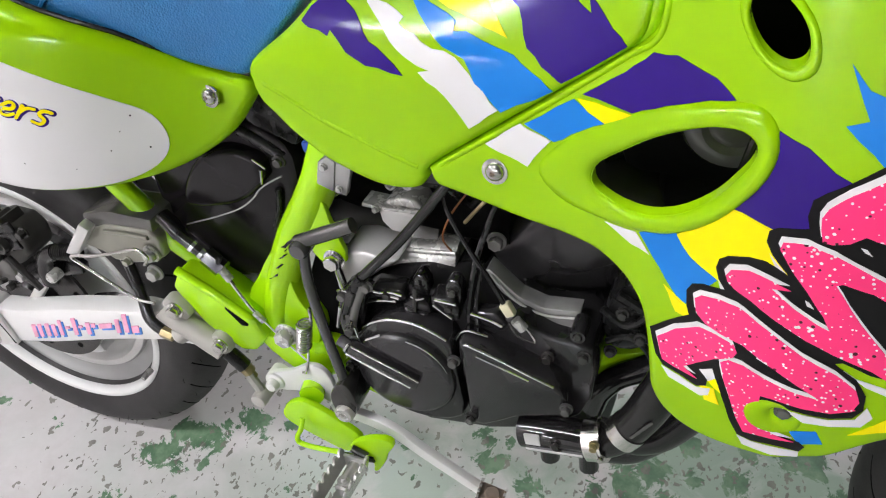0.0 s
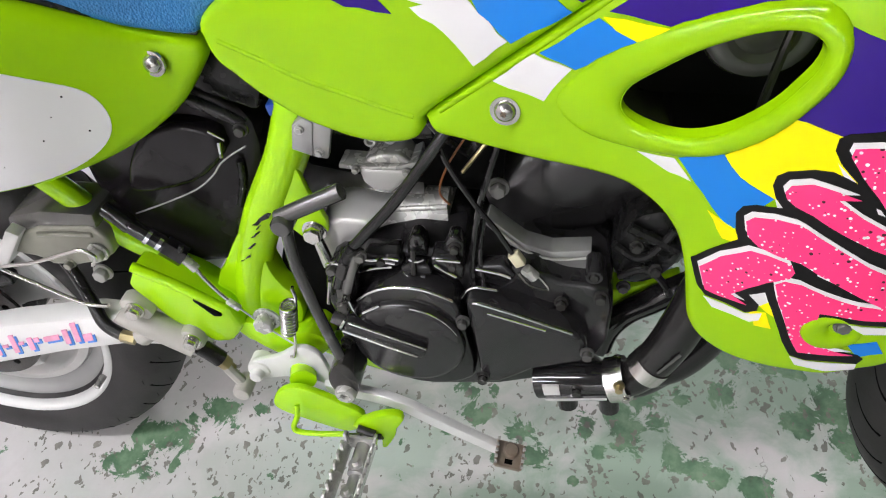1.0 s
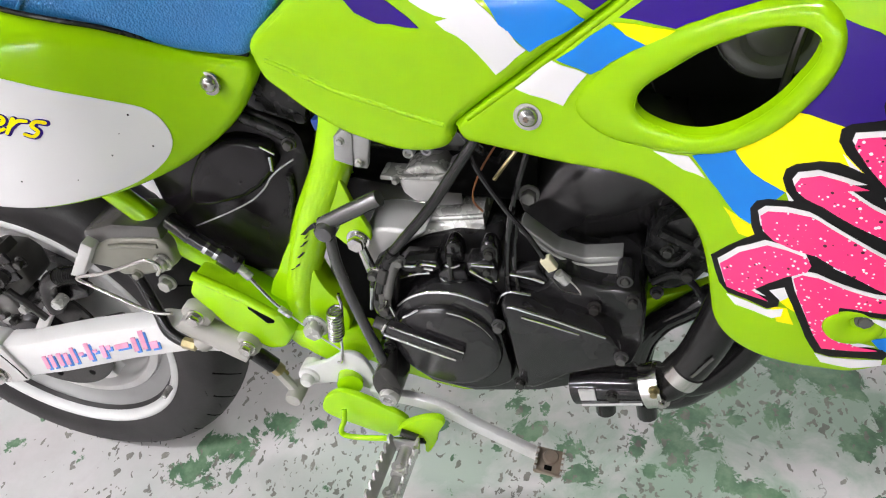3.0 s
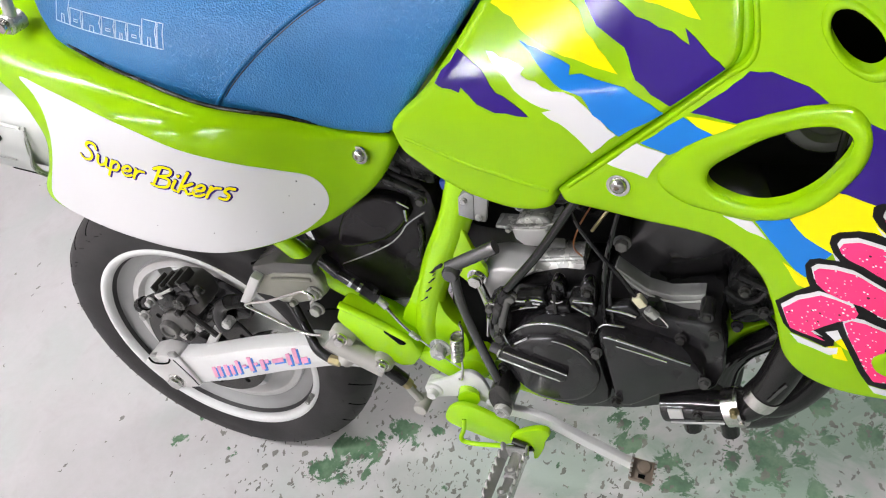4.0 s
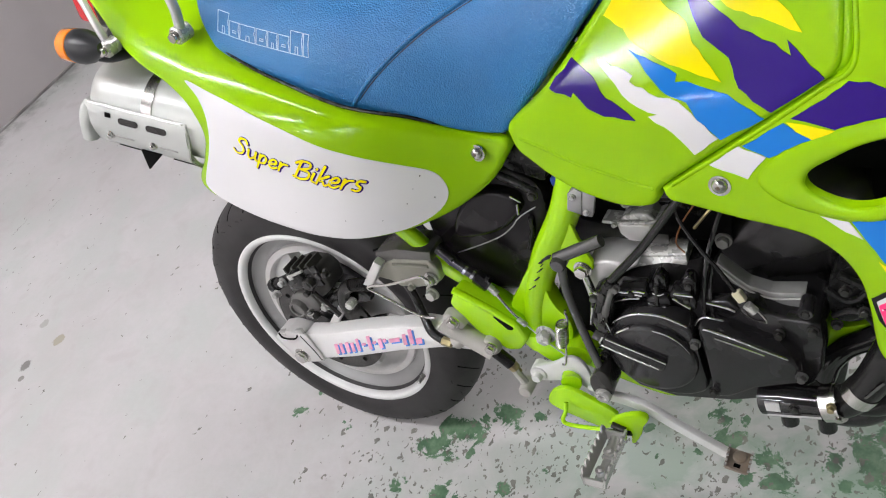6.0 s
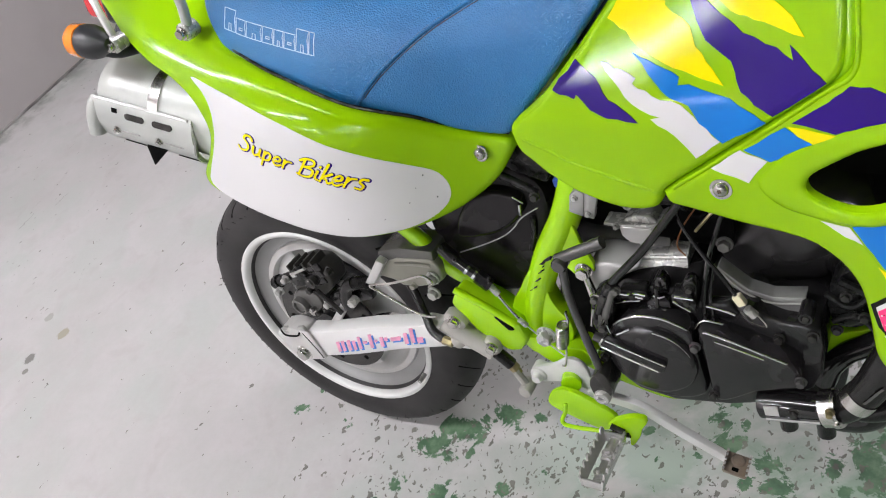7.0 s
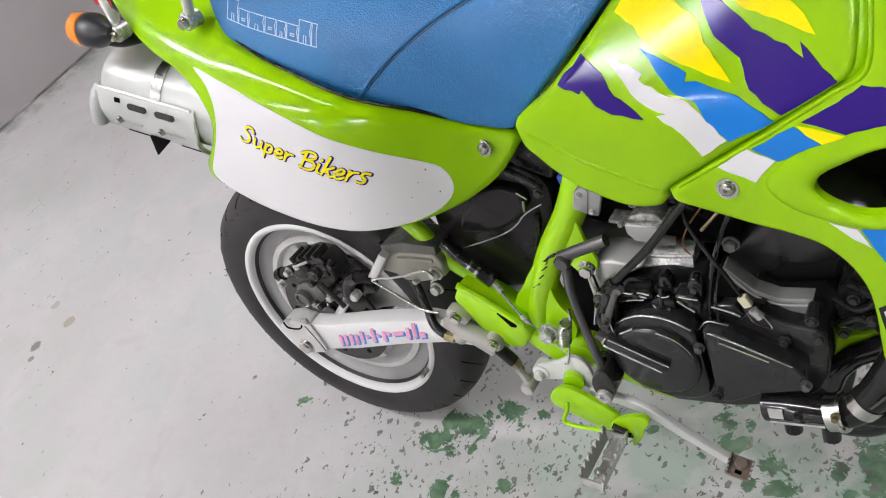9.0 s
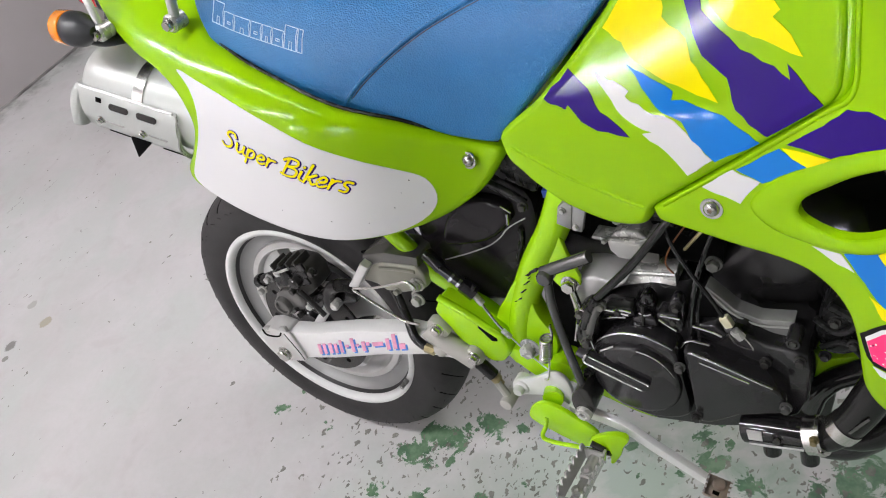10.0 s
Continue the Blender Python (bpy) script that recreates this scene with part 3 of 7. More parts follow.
seat_top = curve_at([0.08, 0.15, 0.21, 0.26, 0.334, 0.386, 0.445, 0.58], [0.828, 0.815, 0.800, 0.791, 0.780, 0.777, 0.780, 0.800])


def seat_y(x, z):
    u = np.clip((z - 0.60) / (seat_top(x) - 0.60), 0, 1)
    return -seat_w(x) * np.sqrt(np.maximum(0, 1 - u ** 4.5))


def rolled(surf, outline, r=0.006):
    """The surface with its edge rounded inwards along an outline."""
    def f(x, z):
        d = np.minimum(edge_gap(np.asarray(x, float), np.asarray(z, float), outline), r)
        return surf(x, z) + r - np.sqrt(np.maximum(0, r * r - (r - d) ** 2))
    return f


def decal(name, outline, surf, mat, parent, lift=0.0009, label="", step=0.004):
    return part(name, sheet_bm(outline, surf, step, 0.0005, (), lift), mat, parent, label)

# tail and side cover
COVER = smooth_outline([(-0.20, 0.835), (-0.135, 0.815), (-0.069, 0.783), (-0.028, 0.757), (0.017, 0.734), (0.053, 0.72), (0.084, 0.702), (0.097, 0.684), (0.093, 0.659), (0.063, 0.624), (0.030, 0.594), (0.031, 0.574), (0.066, 0.562), (0.146, 0.549), (0.235, 0.537), (0.301, 0.537), (0.355, 0.544), (0.398, 0.567), (0.422, 0.595), (0.431, 0.611), (0.4265, 0.6205), (0.4080, 0.6250), (0.3840, 0.6345), (0.3620, 0.6480), (0.3420, 0.6600), (0.3200, 0.6705), (0.2920, 0.6820), (0.2620, 0.6950), (0.2280, 0.7080), (0.1930, 0.7195), (0.1590, 0.7310), (0.1350, 0.7410), (0.1190, 0.7540), (0.108, 0.772), (0.102, 0.79), (0.09, 0.822), (0.0, 0.845), (-0.12, 0.855)], 4)
cover_s = rolled(cover_y, COVER, 0.007)
side_cover = part("side_cover", sheet_bm(COVER, cover_s, 0.0035, 0.006, rings=(0.0006, 0.0018, 0.0036, 0.006)), LIME, bike, "glossy lime green plastic tail and side cover")
mirrored(side_cover)
WHITE_PANEL = smooth_outline([(0.094, 0.722), (0.113, 0.708), (0.122, 0.691), (0.116, 0.672), (0.094, 0.643), (0.060, 0.608), (0.044, 0.589), (0.047, 0.577), (0.072, 0.567), (0.149, 0.552), (0.236, 0.541), (0.300, 0.541), (0.335, 0.546), (0.356, 0.558), (0.364, 0.576), (0.358, 0.598), (0.337, 0.615), (0.313, 0.631), (0.277, 0.652), (0.231, 0.676), (0.172, 0.699), (0.124, 0.714)], 4)
decal("white_panel", WHITE_PANEL, cover_s, WHITE, side_cover, label="white decal panel")
dome_screw((0.398, float(cover_s(np.array([0.398]), np.array([0.608]))[0]) - 0.001, 0.608), 0.0092, side_cover, (-0.1, -1, 0.1))


for k, (px, pz) in enumerate(((0.336, 0.588), (0.327, 0.573), (0.351, 0.571), (0.30, 0.560), (0.262, 0.566), (0.345, 0.600), (0.20, 0.575), (0.232, 0.640))):
    py = float(cover_s(np.array([px]), np.array([pz]))[0])
    part("stone_chip", lathe_bm([(0, -0.0012), (0.0004 + 0.0002 * (k % 3), -0.0011), (0.0005 + 0.0002 * (k % 3), 0.0)], 7, "y", (px, py, pz)), DARK_VOID, side_cover, "tiny dark stone chip", 0)


# brush-script glyphs as strokes, one unit to the cap height
GLYPHS = {
    "S": (0.72, [[(0.66, 0.80), (0.56, 0.99), (0.30, 0.98), (0.20, 0.76), (0.42, 0.55), (0.50, 0.30), (0.38, 0.06), (0.12, 0.00), (-0.04, 0.16)]]),
    "u": (0.62, [[(0.06, 0.52), (0.06, 0.16), (0.20, 0.02), (0.40, 0.22), (0.46, 0.52)], [(0.46, 0.52), (0.44, 0.12), (0.58, 0.04)]]),
    "p": (0.56, [[(0.10, 0.52), (0.02, -0.36)], [(0.08, 0.34), (0.26, 0.55), (0.42, 0.40), (0.34, 0.10), (0.12, 0.03)]]),
    "e": (0.52, [[(0.08, 0.24), (0.34, 0.31), (0.37, 0.47), (0.22, 0.54), (0.04, 0.32), (0.09, 0.06), (0.28, 0.02), (0.46, 0.15)]]),
    "r": (0.50, [[(0.08, 0.52), (0.05, 0.02)], [(0.06, 0.25), (0.20, 0.47), (0.42, 0.50)]]),
    " ": (0.34, []),
    "B": (0.78, [[(0.17, 0.96), (0.05, 0.00)], [(-0.06, 0.82), (0.20, 1.00), (0.56, 0.98), (0.58, 0.72), (0.20, 0.54)], [(0.20, 0.54), (0.62, 0.48), (0.62, 0.14), (0.30, 0.00), (-0.04, 0.05)]]),
    "i": (0.30, [[(0.08, 0.52), (0.04, 0.12), (0.20, 0.03)], [(0.13, 0.76), (0.15, 0.80)]]),
    "k": (0.52, [[(0.14, 1.00), (0.00, 0.00)], [(0.42, 0.55), (0.08, 0.25), (0.25, 0.20), (0.36, 0.02), (0.50, 0.08)]]),
    "s": (0.44, [[(0.38, 0.50), (0.16, 0.51), (0.10, 0.36), (0.30, 0.20), (0.24, 0.02), (0.00, 0.06)]]),
}


def brush_letters(text, p0, p1, height, shear, wide, surf, mat, parent, name, lift, label, off=(0.0, 0.0)):
    """Brush-written letters, each a mesh of its own, along a line on a panel."""
    a, b = np.array(p0), np.array(p1)
    d = b - a
    step = d / sum(GLYPHS[ch][0] for ch in text)
    up = np.array([-d[1], d[0]]) / np.linalg.norm(d) * height
    run = d / np.linalg.norm(d) * height * shear
    at = 0.0
    for n, ch in enumerate(text):
        bm = None
        for k, stroke in enumerate(GLYPHS[ch][1]):
            pts = [tuple(a + step * (at + u) + up * v + run * v + np.array(off)) for u, v in stroke]
            sheet = sheet_bm(stroke_outline(pts, (height * wide, height * wide * 0.8), 5), surf, 0.0016, 0.0002, (), lift + 0.00006 * k)
            bm = join_bm(bm, sheet)
        if bm:
            part(name, bm, mat, parent, label, 0)
        at += GLYPHS[ch][0]


brush_letters("Super Bikers", (0.148, 0.6505), (0.2925, 0.5995), 0.0245, 0.34, 0.215, cover_s, PURPLE, side_cover, "letter_edge", 0.0013, "purple edge of a brushed letter", (0.0005, -0.0007))
brush_letters("Super Bikers", (0.148, 0.6505), (0.2925, 0.5995), 0.0245, 0.34, 0.122, cover_s, YELLOW, side_cover, "letter", 0.0018, "yellow brushed letter")

# seat
SEAT = smooth_outline([(0.100, 0.80), (0.104, 0.783), (0.1105, 0.7680), (0.1200, 0.7520), (0.1312, 0.7380), (0.153, 0.7285), (0.1888, 0.7163), (0.2233, 0.7025), (0.2554, 0.6885), (0.2835, 0.6735), (0.3112, 0.6650), (0.3377, 0.6565), (0.3626, 0.6460), (0.3866, 0.6340), (0.4127, 0.6270), (0.430, 0.6260), (0.441, 0.6365), (0.469, 0.666), (0.500, 0.700), (0.528, 0.732), (0.548, 0.757), (0.560, 0.783), (0.550, 0.794), (0.500, 0.789), (0.445, 0.7795), (0.386, 0.7765), (0.334, 0.7795), (0.26, 0.7905), (0.21, 0.7995), (0.15, 0.8145), (0.125, 0.8165)], 4)
seat_s = rolled(seat_y, SEAT, 0.006)
seat = part("seat", sheet_bm(SEAT, seat_s, 0.006, 0.02, rings=(0.0006, 0.0018, 0.0036, 0.006)), SEAT_BLUE, bike, "blue grained vinyl seat with piped seam")
mirrored(seat)
part("seat_top", box_bm((0.40, 0.10, 0.02), pose(0.335, 0, 0.775, 0, 4, 0), 0.009, 3), SEAT_BLUE, seat)


def on(surf, pts, lift):
    return [(x, float(surf(np.array([x]), np.array([z]))[0]) - lift, z) for x, z in pts]


SEAM = [(0.2890, 0.6745), (0.3036, 0.6900), (0.3230, 0.7061), (0.3520, 0.7248), (0.3773, 0.7377), (0.4021, 0.7471), (0.4183, 0.7528), (0.445, 0.761)]
part("piping", tube_bm(on(seat_s, SEAM, 0.0), 0.0022, 8, 6), SEAT_BLUE, seat, "raised seam piping")
part("seam_stitch", tube_bm(on(seat_s, [(x + 0.0028, z - 0.0024) for x, z in SEAM], -0.0002), 0.0006, 6, 6), INDICATOR_GREY, seat, "dark stitched seam")
# dark strip added for the shade in the gap between seat and cover
part("seat_gap_shade", tube_bm(on(cover_s, [(0.110, 0.772), (0.1205, 0.7553), (0.1360, 0.7427), (0.1595, 0.7330), (0.1935, 0.7215), (0.2285, 0.7100), (0.2625, 0.6970), (0.2925, 0.6840), (0.3205, 0.6725), (0.3425, 0.6620), (0.3625, 0.6500), (0.3845, 0.6365), (0.4085, 0.6268), (0.4270, 0.6225)], -0.0062), 0.0019, 8, 4), BLACK_PLASTIC, seat, "dark strip standing for the shaded gap below the seat")
# outlined maker's mark on the seat, as plain outlined blocks
widths = [0.017, 0.014, 0.021, 0.014, 0.012, 0.014, 0.015, 0.006]
unit = 0.1195 / (sum(widths) + 0.0012 * 7)
x0 = 0.1375
for i, w in enumerate(widths):
    w = w * unit
    zb = 0.7588 - (x0 - 0.1375) * 0.244
    h = 0.0182 if i in (0, 6, 7) else 0.0130
    blk = [(0.0, 0.0), (0.5, 0.0), (1.0, 0.0), (1.0, 0.34), (0.93, 0.62), (1.0, 1.0), (0.45, 1.0), (0.0, 1.0), (0.04, 0.5), (0.0, 0.0)]
    notch = [(0.34, 0.30), (0.70, 0.30), (0.70, 0.44), (0.36, 0.44), (0.34, 0.30)] if i % 2 else [(0.40, 0.0), (0.44, 0.38), (0.62, 0.36), (0.64, 0.0)]
    for loop in ((blk, notch) if w > 0.009 else (blk,)):
        part("printed_mark", tube_bm(on(seat_s, [(x0 + w * u + h * v * 0.06, zb - w * u * 0.244 + h * v) for u, v in loop], 0.0001), 0.00055, 5, 1), THREAD, seat, "pale outlined printed block")
    x0 += w + 0.0012 * unit

# tank cover
TANK = smooth_outline([(0.440, 0.640), (0.4375, 0.624), (0.4425, 0.6095), (0.4533, 0.600), (0.4666, 0.5887), (0.4804, 0.580), (0.4941, 0.5725), (0.5083, 0.5675), (0.5277, 0.5624), (0.5442, 0.5605), (0.5607, 0.5622), (0.574, 0.567), (0.581, 0.5765), (0.585, 0.588), (0.628, 0.623), (0.670, 0.658), (0.707, 0.688), (0.719, 0.701), (0.722, 0.716), (0.721, 0.742), (0.719, 0.763), (0.715, 0.807), (0.70, 0.835), (0.66, 0.842), (0.60, 0.835), (0.573, 0.793), (0.545, 0.749), (0.528, 0.727), (0.504, 0.698), (0.475, 0.668)], 4)
tank_s = rolled(fair_y, TANK, 0.008)
tank = part("tank_cover", sheet_bm(TANK, tank_s, 0.006, 0.006, rings=(0.0006, 0.0018, 0.0036, 0.006)), LIME, bike, "glossy lime green tank cover with torn colour stripes")
mirrored(tank)
part("crease", tube_bm(on(tank_s, [(0.4495, 0.6265), (0.475, 0.6168), (0.5023, 0.6055), (0.5294, 0.5985), (0.5554, 0.5914), (0.5755, 0.5866)], -0.0019), 0.0027, 12, 6), LIME, tank)
for nm, mat, pts in (
    ("purple_stripe", PURPLE, [(0.511, 0.700), (0.531, 0.687), (0.543, 0.671), (0.555, 0.665), (0.569, 0.654), (0.541, 0.656), (0.526, 0.662), (0.513, 0.674), (0.511, 0.670), (0.489, 0.676)]),
    ("white_stripe", WHITE, [(0.536, 0.699), (0.554, 0.694), (0.567, 0.688), (0.564, 0.684), (0.581, 0.676), (0.605, 0.670), (0.619, 0.657), (0.635, 0.642), (0.615, 0.625), (0.599, 0.645), (0.580, 0.658), (0.588, 0.660), (0.572, 0.665), (0.558, 0.674), (0.546, 0.687)]),
    ("blue_stripe", BLUE, [(0.564, 0.706), (0.584, 0.698), (0.603, 0.690), (0.602, 0.684), (0.611, 0.685), (0.643, 0.677), (0.662, 0.667), (0.670, 0.661), (0.637, 0.641), (0.619, 0.657), (0.611, 0.670), (0.596, 0.675), (0.585, 0.684)]),
    ("yellow_stripe", YELLOW, [(0.556, 0.753), (0.541, 0.730), (0.558, 0.721), (0.569, 0.710), (0.598, 0.696), (0.621, 0.689), (0.638, 0.685), (0.629, 0.696), (0.615, 0.711), (0.610, 0.725), (0.590, 0.739), (0.589, 0.757)]),
    ("purple_stripe", PURPLE, [(0.602, 0.762), (0.615, 0.729), (0.623, 0.715), (0.643, 0.702), (0.651, 0.682), (0.668, 0.671), (0.675, 0.667), (0.711, 0.695), (0.697, 0.707), (0.685, 0.717), (0.688, 0.707), (0.676, 0.714), (0.651, 0.721), (0.642, 0.728), (0.620, 0.744), (0.618, 0.763)]),
    ("yellow_stripe", YELLOW, [(0.622, 0.763), (0.626, 0.747), (0.641, 0.735), (0.659, 0.730), (0.679, 0.726), (0.695, 0.723), (0.686, 0.735), (0.672, 0.744), (0.677, 0.749), (0.660, 0.764)]),
):
    decal(nm, ragged(pts, 0.0011, 3, len(pts)), tank_s, mat, tank)

part("gap_lip", tube_bm(on(tank_s, [(0.588, 0.5905), (0.630, 0.6245), (0.672, 0.6595), (0.709, 0.6895), (0.7205, 0.7020), (0.7235, 0.7165), (0.722, 0.742), (0.720, 0.763), (0.7155, 0.803)], -0.0075), 0.0056, 10, 5), LIME, tank, "rolled lime green lip in the panel gap")

# lower fairing with its air scoops
FAIR = smooth_outline([(0.583, 0.584), (0.587, 0.590), (0.632, 0.626), (0.674, 0.661), (0.711, 0.691), (0.724, 0.704), (0.727, 0.717), (0.725, 0.741), (0.723, 0.762), (0.718, 0.803), (0.730, 0.83), (0.80, 0.835), (0.889, 0.804), (0.962, 0.722), (0.975, 0.62), (0.945, 0.545), (0.886, 0.493), (0.8649, 0.4694), (0.8503, 0.460), (0.8352, 0.4503), (0.8183, 0.4475), (0.8011, 0.4445), (0.7834, 0.4420), (0.7701, 0.4440), (0.7601, 0.4505), (0.7535, 0.4623), (0.7504, 0.4793), (0.7472, 0.5003), (0.7430, 0.5187), (0.7385, 0.5314), (0.7325, 0.5408), (0.7248, 0.5487), (0.7138, 0.5555), (0.7028, 0.5595), (0.6841, 0.5612), (0.6455, 0.5625), (0.602, 0.5705), (0.588, 0.574)], 4)
HOLE = smooth_outline([(0.6991, 0.6164), (0.7035, 0.6265), (0.7181, 0.6405), (0.7329, 0.6534), (0.747, 0.6624), (0.7604, 0.6695), (0.7734, 0.6735), (0.7812, 0.6725), (0.7855, 0.6678), (0.7841, 0.6585), (0.7787, 0.6475), (0.772, 0.6350), (0.7618, 0.6215), (0.7507, 0.6110), (0.7356, 0.6030), (0.7194, 0.6015), (0.7058, 0.6050), (0.7000, 0.6100)], 3)
RING = smooth_outline([(0.662, 0.606), (0.673, 0.626), (0.692, 0.644), (0.717, 0.661), (0.746, 0.677), (0.772, 0.687), (0.787, 0.687), (0.795, 0.675), (0.794, 0.658), (0.785, 0.638), (0.771, 0.616), (0.752, 0.598), (0.733, 0.590), (0.708, 0.587), (0.680, 0.590)], 3)
HOLE2 = smooth_outline([(0.769, 0.728), (0.771, 0.737), (0.780, 0.739), (0.791, 0.732), (0.797, 0.723), (0.798, 0.713), (0.791, 0.708), (0.781, 0.711), (0.773, 0.719)], 3)
fair_s = rolled(fair_y, FAIR, 0.007)
fairing = part("fairing", sheet_bm(FAIR, fair_s, 0.006, 0.006, (HOLE, HOLE2), rings=(0.0006, 0.0018, 0.0036, 0.006)), LIME, bike, "glossy lime green fairing with air scoops and graffiti decals")
mirrored(fairing)
part("edge_bead", tube_bm(on(fair_s, [(0.592, 0.5915), (0.632, 0.623), (0.674, 0.658), (0.711, 0.689), (0.726, 0.702), (0.730, 0.717), (0.728, 0.743), (0.726, 0.775)], 0.0), 0.0021, 10, 5), LIME, fairing)


def ring_points(loop, n, c):
    a = np.arctan2(loop[:, 1] - c[1], loop[:, 0] - c[0])
    o = np.argsort(a)
    a, lp = a[o], loop[o]
    r = np.hypot(lp[:, 0] - c[0], lp[:, 1] - c[1])
    t = np.linspace(-np.pi, np.pi, n, endpoint=False)
    rr = np.interp(t, np.r_[a - 2 * np.pi, a, a + 2 * np.pi], np.r_[r, r, r])
    return np.stack([c[0] + rr * np.cos(t), c[1] + rr * np.sin(t)], 1)


def scoop_lip(outer, inner, surf, height, depth, parent, name="scoop_lip", n=96):
    c = inner.mean(0)
    o, i = ring_points(outer, n, c), ring_points(inner, n, c)
    bm = bmesh.new()
    rows = []
    for k, (f, h) in enumerate(((0.0, -0.0012), (0.03, 0.10), (0.10, 0.36), (0.20, 0.64), (0.33, 0.87), (0.48, 0.99), (0.62, 1.0), (0.76, 0.88), (0.87, 0.66), (0.95, 0.34), (0.99, -0.05), (1.01, -0.5), (1.015, -depth / height))):
        p = o + (i - o) * f
        y = surf(p[:, 0], p[:, 1]) - (h * height if k else -0.0012)
        rows.append([bm.verts.new((float(a), float(b), float(d))) for (a, d), b in zip(p, y)])
    for a, b in zip(rows, rows[1:]):
        for j in range(n):
            bm.faces.new((a[j], a[(j + 1) % n], b[(j + 1) % n], b[j]))
    return part(name, bm, LIME, parent, "raised lime green lip round the air scoop", 80)


scoop_lip(RING, HOLE, fair_y, 0.0042, 0.009, fairing)
c2 = HOLE2.mean(0)
scoop_lip(c2 + (HOLE2 - c2) * 1.35, HOLE2, fair_y, 0.002, 0.010, fairing)
dome_screw((0.633, float(fair_s(np.array([0.633]), np.array([0.597]))[0]) - 0.001, 0.597), 0.0094, fairing, (-0.1, -1, 0.1))
for nm, mat, pts in (
    ("white_stripe", WHITE, [(0.626, 0.616), (0.650, 0.636), (0.671, 0.630), (0.665, 0.622), (0.656, 0.607)]),
    ("blue_stripe", BLUE, [(0.653, 0.637), (0.684, 0.661), (0.704, 0.652), (0.690, 0.643), (0.673, 0.630)]),
    ("yellow_stripe", YELLOW, [(0.686, 0.662), (0.693, 0.656), (0.704, 0.652), (0.719, 0.662)]),
    ("purple_stripe", PURPLE, [(0.689, 0.665), (0.712, 0.683), (0.726, 0.697), (0.739, 0.699), (0.760, 0.694), (0.771, 0.687), (0.759, 0.683), (0.737, 0.673), (0.719, 0.663)]),
    ("purple_stripe", PURPLE, [(0.793, 0.680), (0.807, 0.676), (0.821, 0.667), (0.838, 0.660), (0.834, 0.640), (0.815, 0.622), (0.790, 0.627), (0.779, 0.630), (0.790, 0.651), (0.795, 0.668)]),
    ("yellow_stripe", YELLOW, [(0.774, 0.631), (0.785, 0.6315), (0.795, 0.6295), (0.805, 0.6275), (0.818, 0.620), (0.816, 0.602), (0.803, 0.586), (0.790, 0.574), (0.781, 0.582), (0.7635, 0.5885), (0.754, 0.599), (0.764, 0.613)]),
    ("blue_stripe", BLUE, [(0.732, 0.589), (0.753, 0.600), (0.763, 0.590), (0.781, 0.583), (0.769, 0.563), (0.765, 0.551), (0.752, 0.564), (0.742, 0.576)]),
    ("white_stripe", WHITE, [(0.710, 0.586), (0.730, 0.588), (0.740, 0.576), (0.728, 0.578)]),
    ("yellow_stripe", YELLOW, [(0.751, 0.560), (0.768, 0.553), (0.771, 0.544), (0.761, 0.544)]),
    ("blue_stripe", BLUE, [(0.816, 0.716), (0.826, 0.706), (0.837, 0.703), (0.859, 0.711), (0.859, 0.666), (0.841, 0.673), (0.834, 0.679), (0.820, 0.689), (0.829, 0.693)]),
    ("yellow_stripe", YELLOW, [(0.783, 0.497), (0.792, 0.500), (0.797, 0.488), (0.788, 0.486)]),
    ("blue_stripe", BLUE, [(0.838, 0.488), (0.852, 0.494), (0.858, 0.484), (0.846, 0.478)]),
    ("yellow_stripe", YELLOW, [(0.868, 0.498), (0.885, 0.520), (0.90, 0.53), (0.888, 0.508)]),
    ("purple_stripe", PURPLE, [(0.885, 0.56), (0.91, 0.575), (0.925, 0.55), (0.90, 0.535)]),
):
    decal(nm, ragged(pts, 0.0006, 3, len(pts) + 3), fair_s, mat, fairing, 0.0010 if mat == YELLOW else 0.0008)

# graffiti: black ground, white edges, speckled pink letters
decal("black_ground", ragged([(0.7473, 0.5214), (0.7555, 0.5321), (0.7690, 0.5476), (0.7666, 0.5533), (0.7649, 0.5646), (0.7674, 0.5710), (0.7732, 0.5748), (0.7851, 0.5784), (0.7807, 0.5835), (0.7781, 0.5903), (0.7788, 0.5969), (0.7829, 0.6015), (0.7934, 0.6068), (0.8014, 0.6080), (0.8135, 0.6036), (0.8034, 0.6135), (0.7993, 0.6202), (0.7993, 0.6272), (0.8033, 0.6307), (0.8146, 0.6342), (0.8165, 0.6352), (0.8143, 0.6421), (0.8147, 0.6515), (0.8196, 0.6568), (0.8261, 0.6620), (0.8333, 0.6685), (0.8389, 0.6737), (0.8493, 0.6818), (0.8590, 0.6785), (0.8889, 0.5647), (0.8822, 0.5473), (0.8666, 0.5493), (0.8518, 0.5542), (0.8480, 0.5522), (0.8611, 0.5442), (0.8686, 0.5333), (0.8702, 0.5216), (0.8665, 0.5139), (0.8553, 0.5090), (0.8404, 0.5075), (0.8247, 0.5080), (0.8212, 0.5062), (0.8229, 0.4903), (0.8324, 0.4820), (0.8456, 0.4803), (0.8494, 0.4771), (0.8474, 0.4715), (0.8376, 0.4709), (0.8200, 0.4672), (0.8113, 0.4684), (0.8045, 0.4800), (0.7973, 0.4969), (0.7906, 0.5113), (0.7884, 0.5165), (0.7810, 0.5101), (0.7871, 0.5051), (0.7871, 0.4996), (0.7816, 0.4946), (0.7706, 0.4959), (0.7594, 0.4953), (0.7536, 0.5017)], 0.0003, 2, 71), fair_s, BLACK_DECAL, fairing, 0.0013, "black ground of the graffiti")
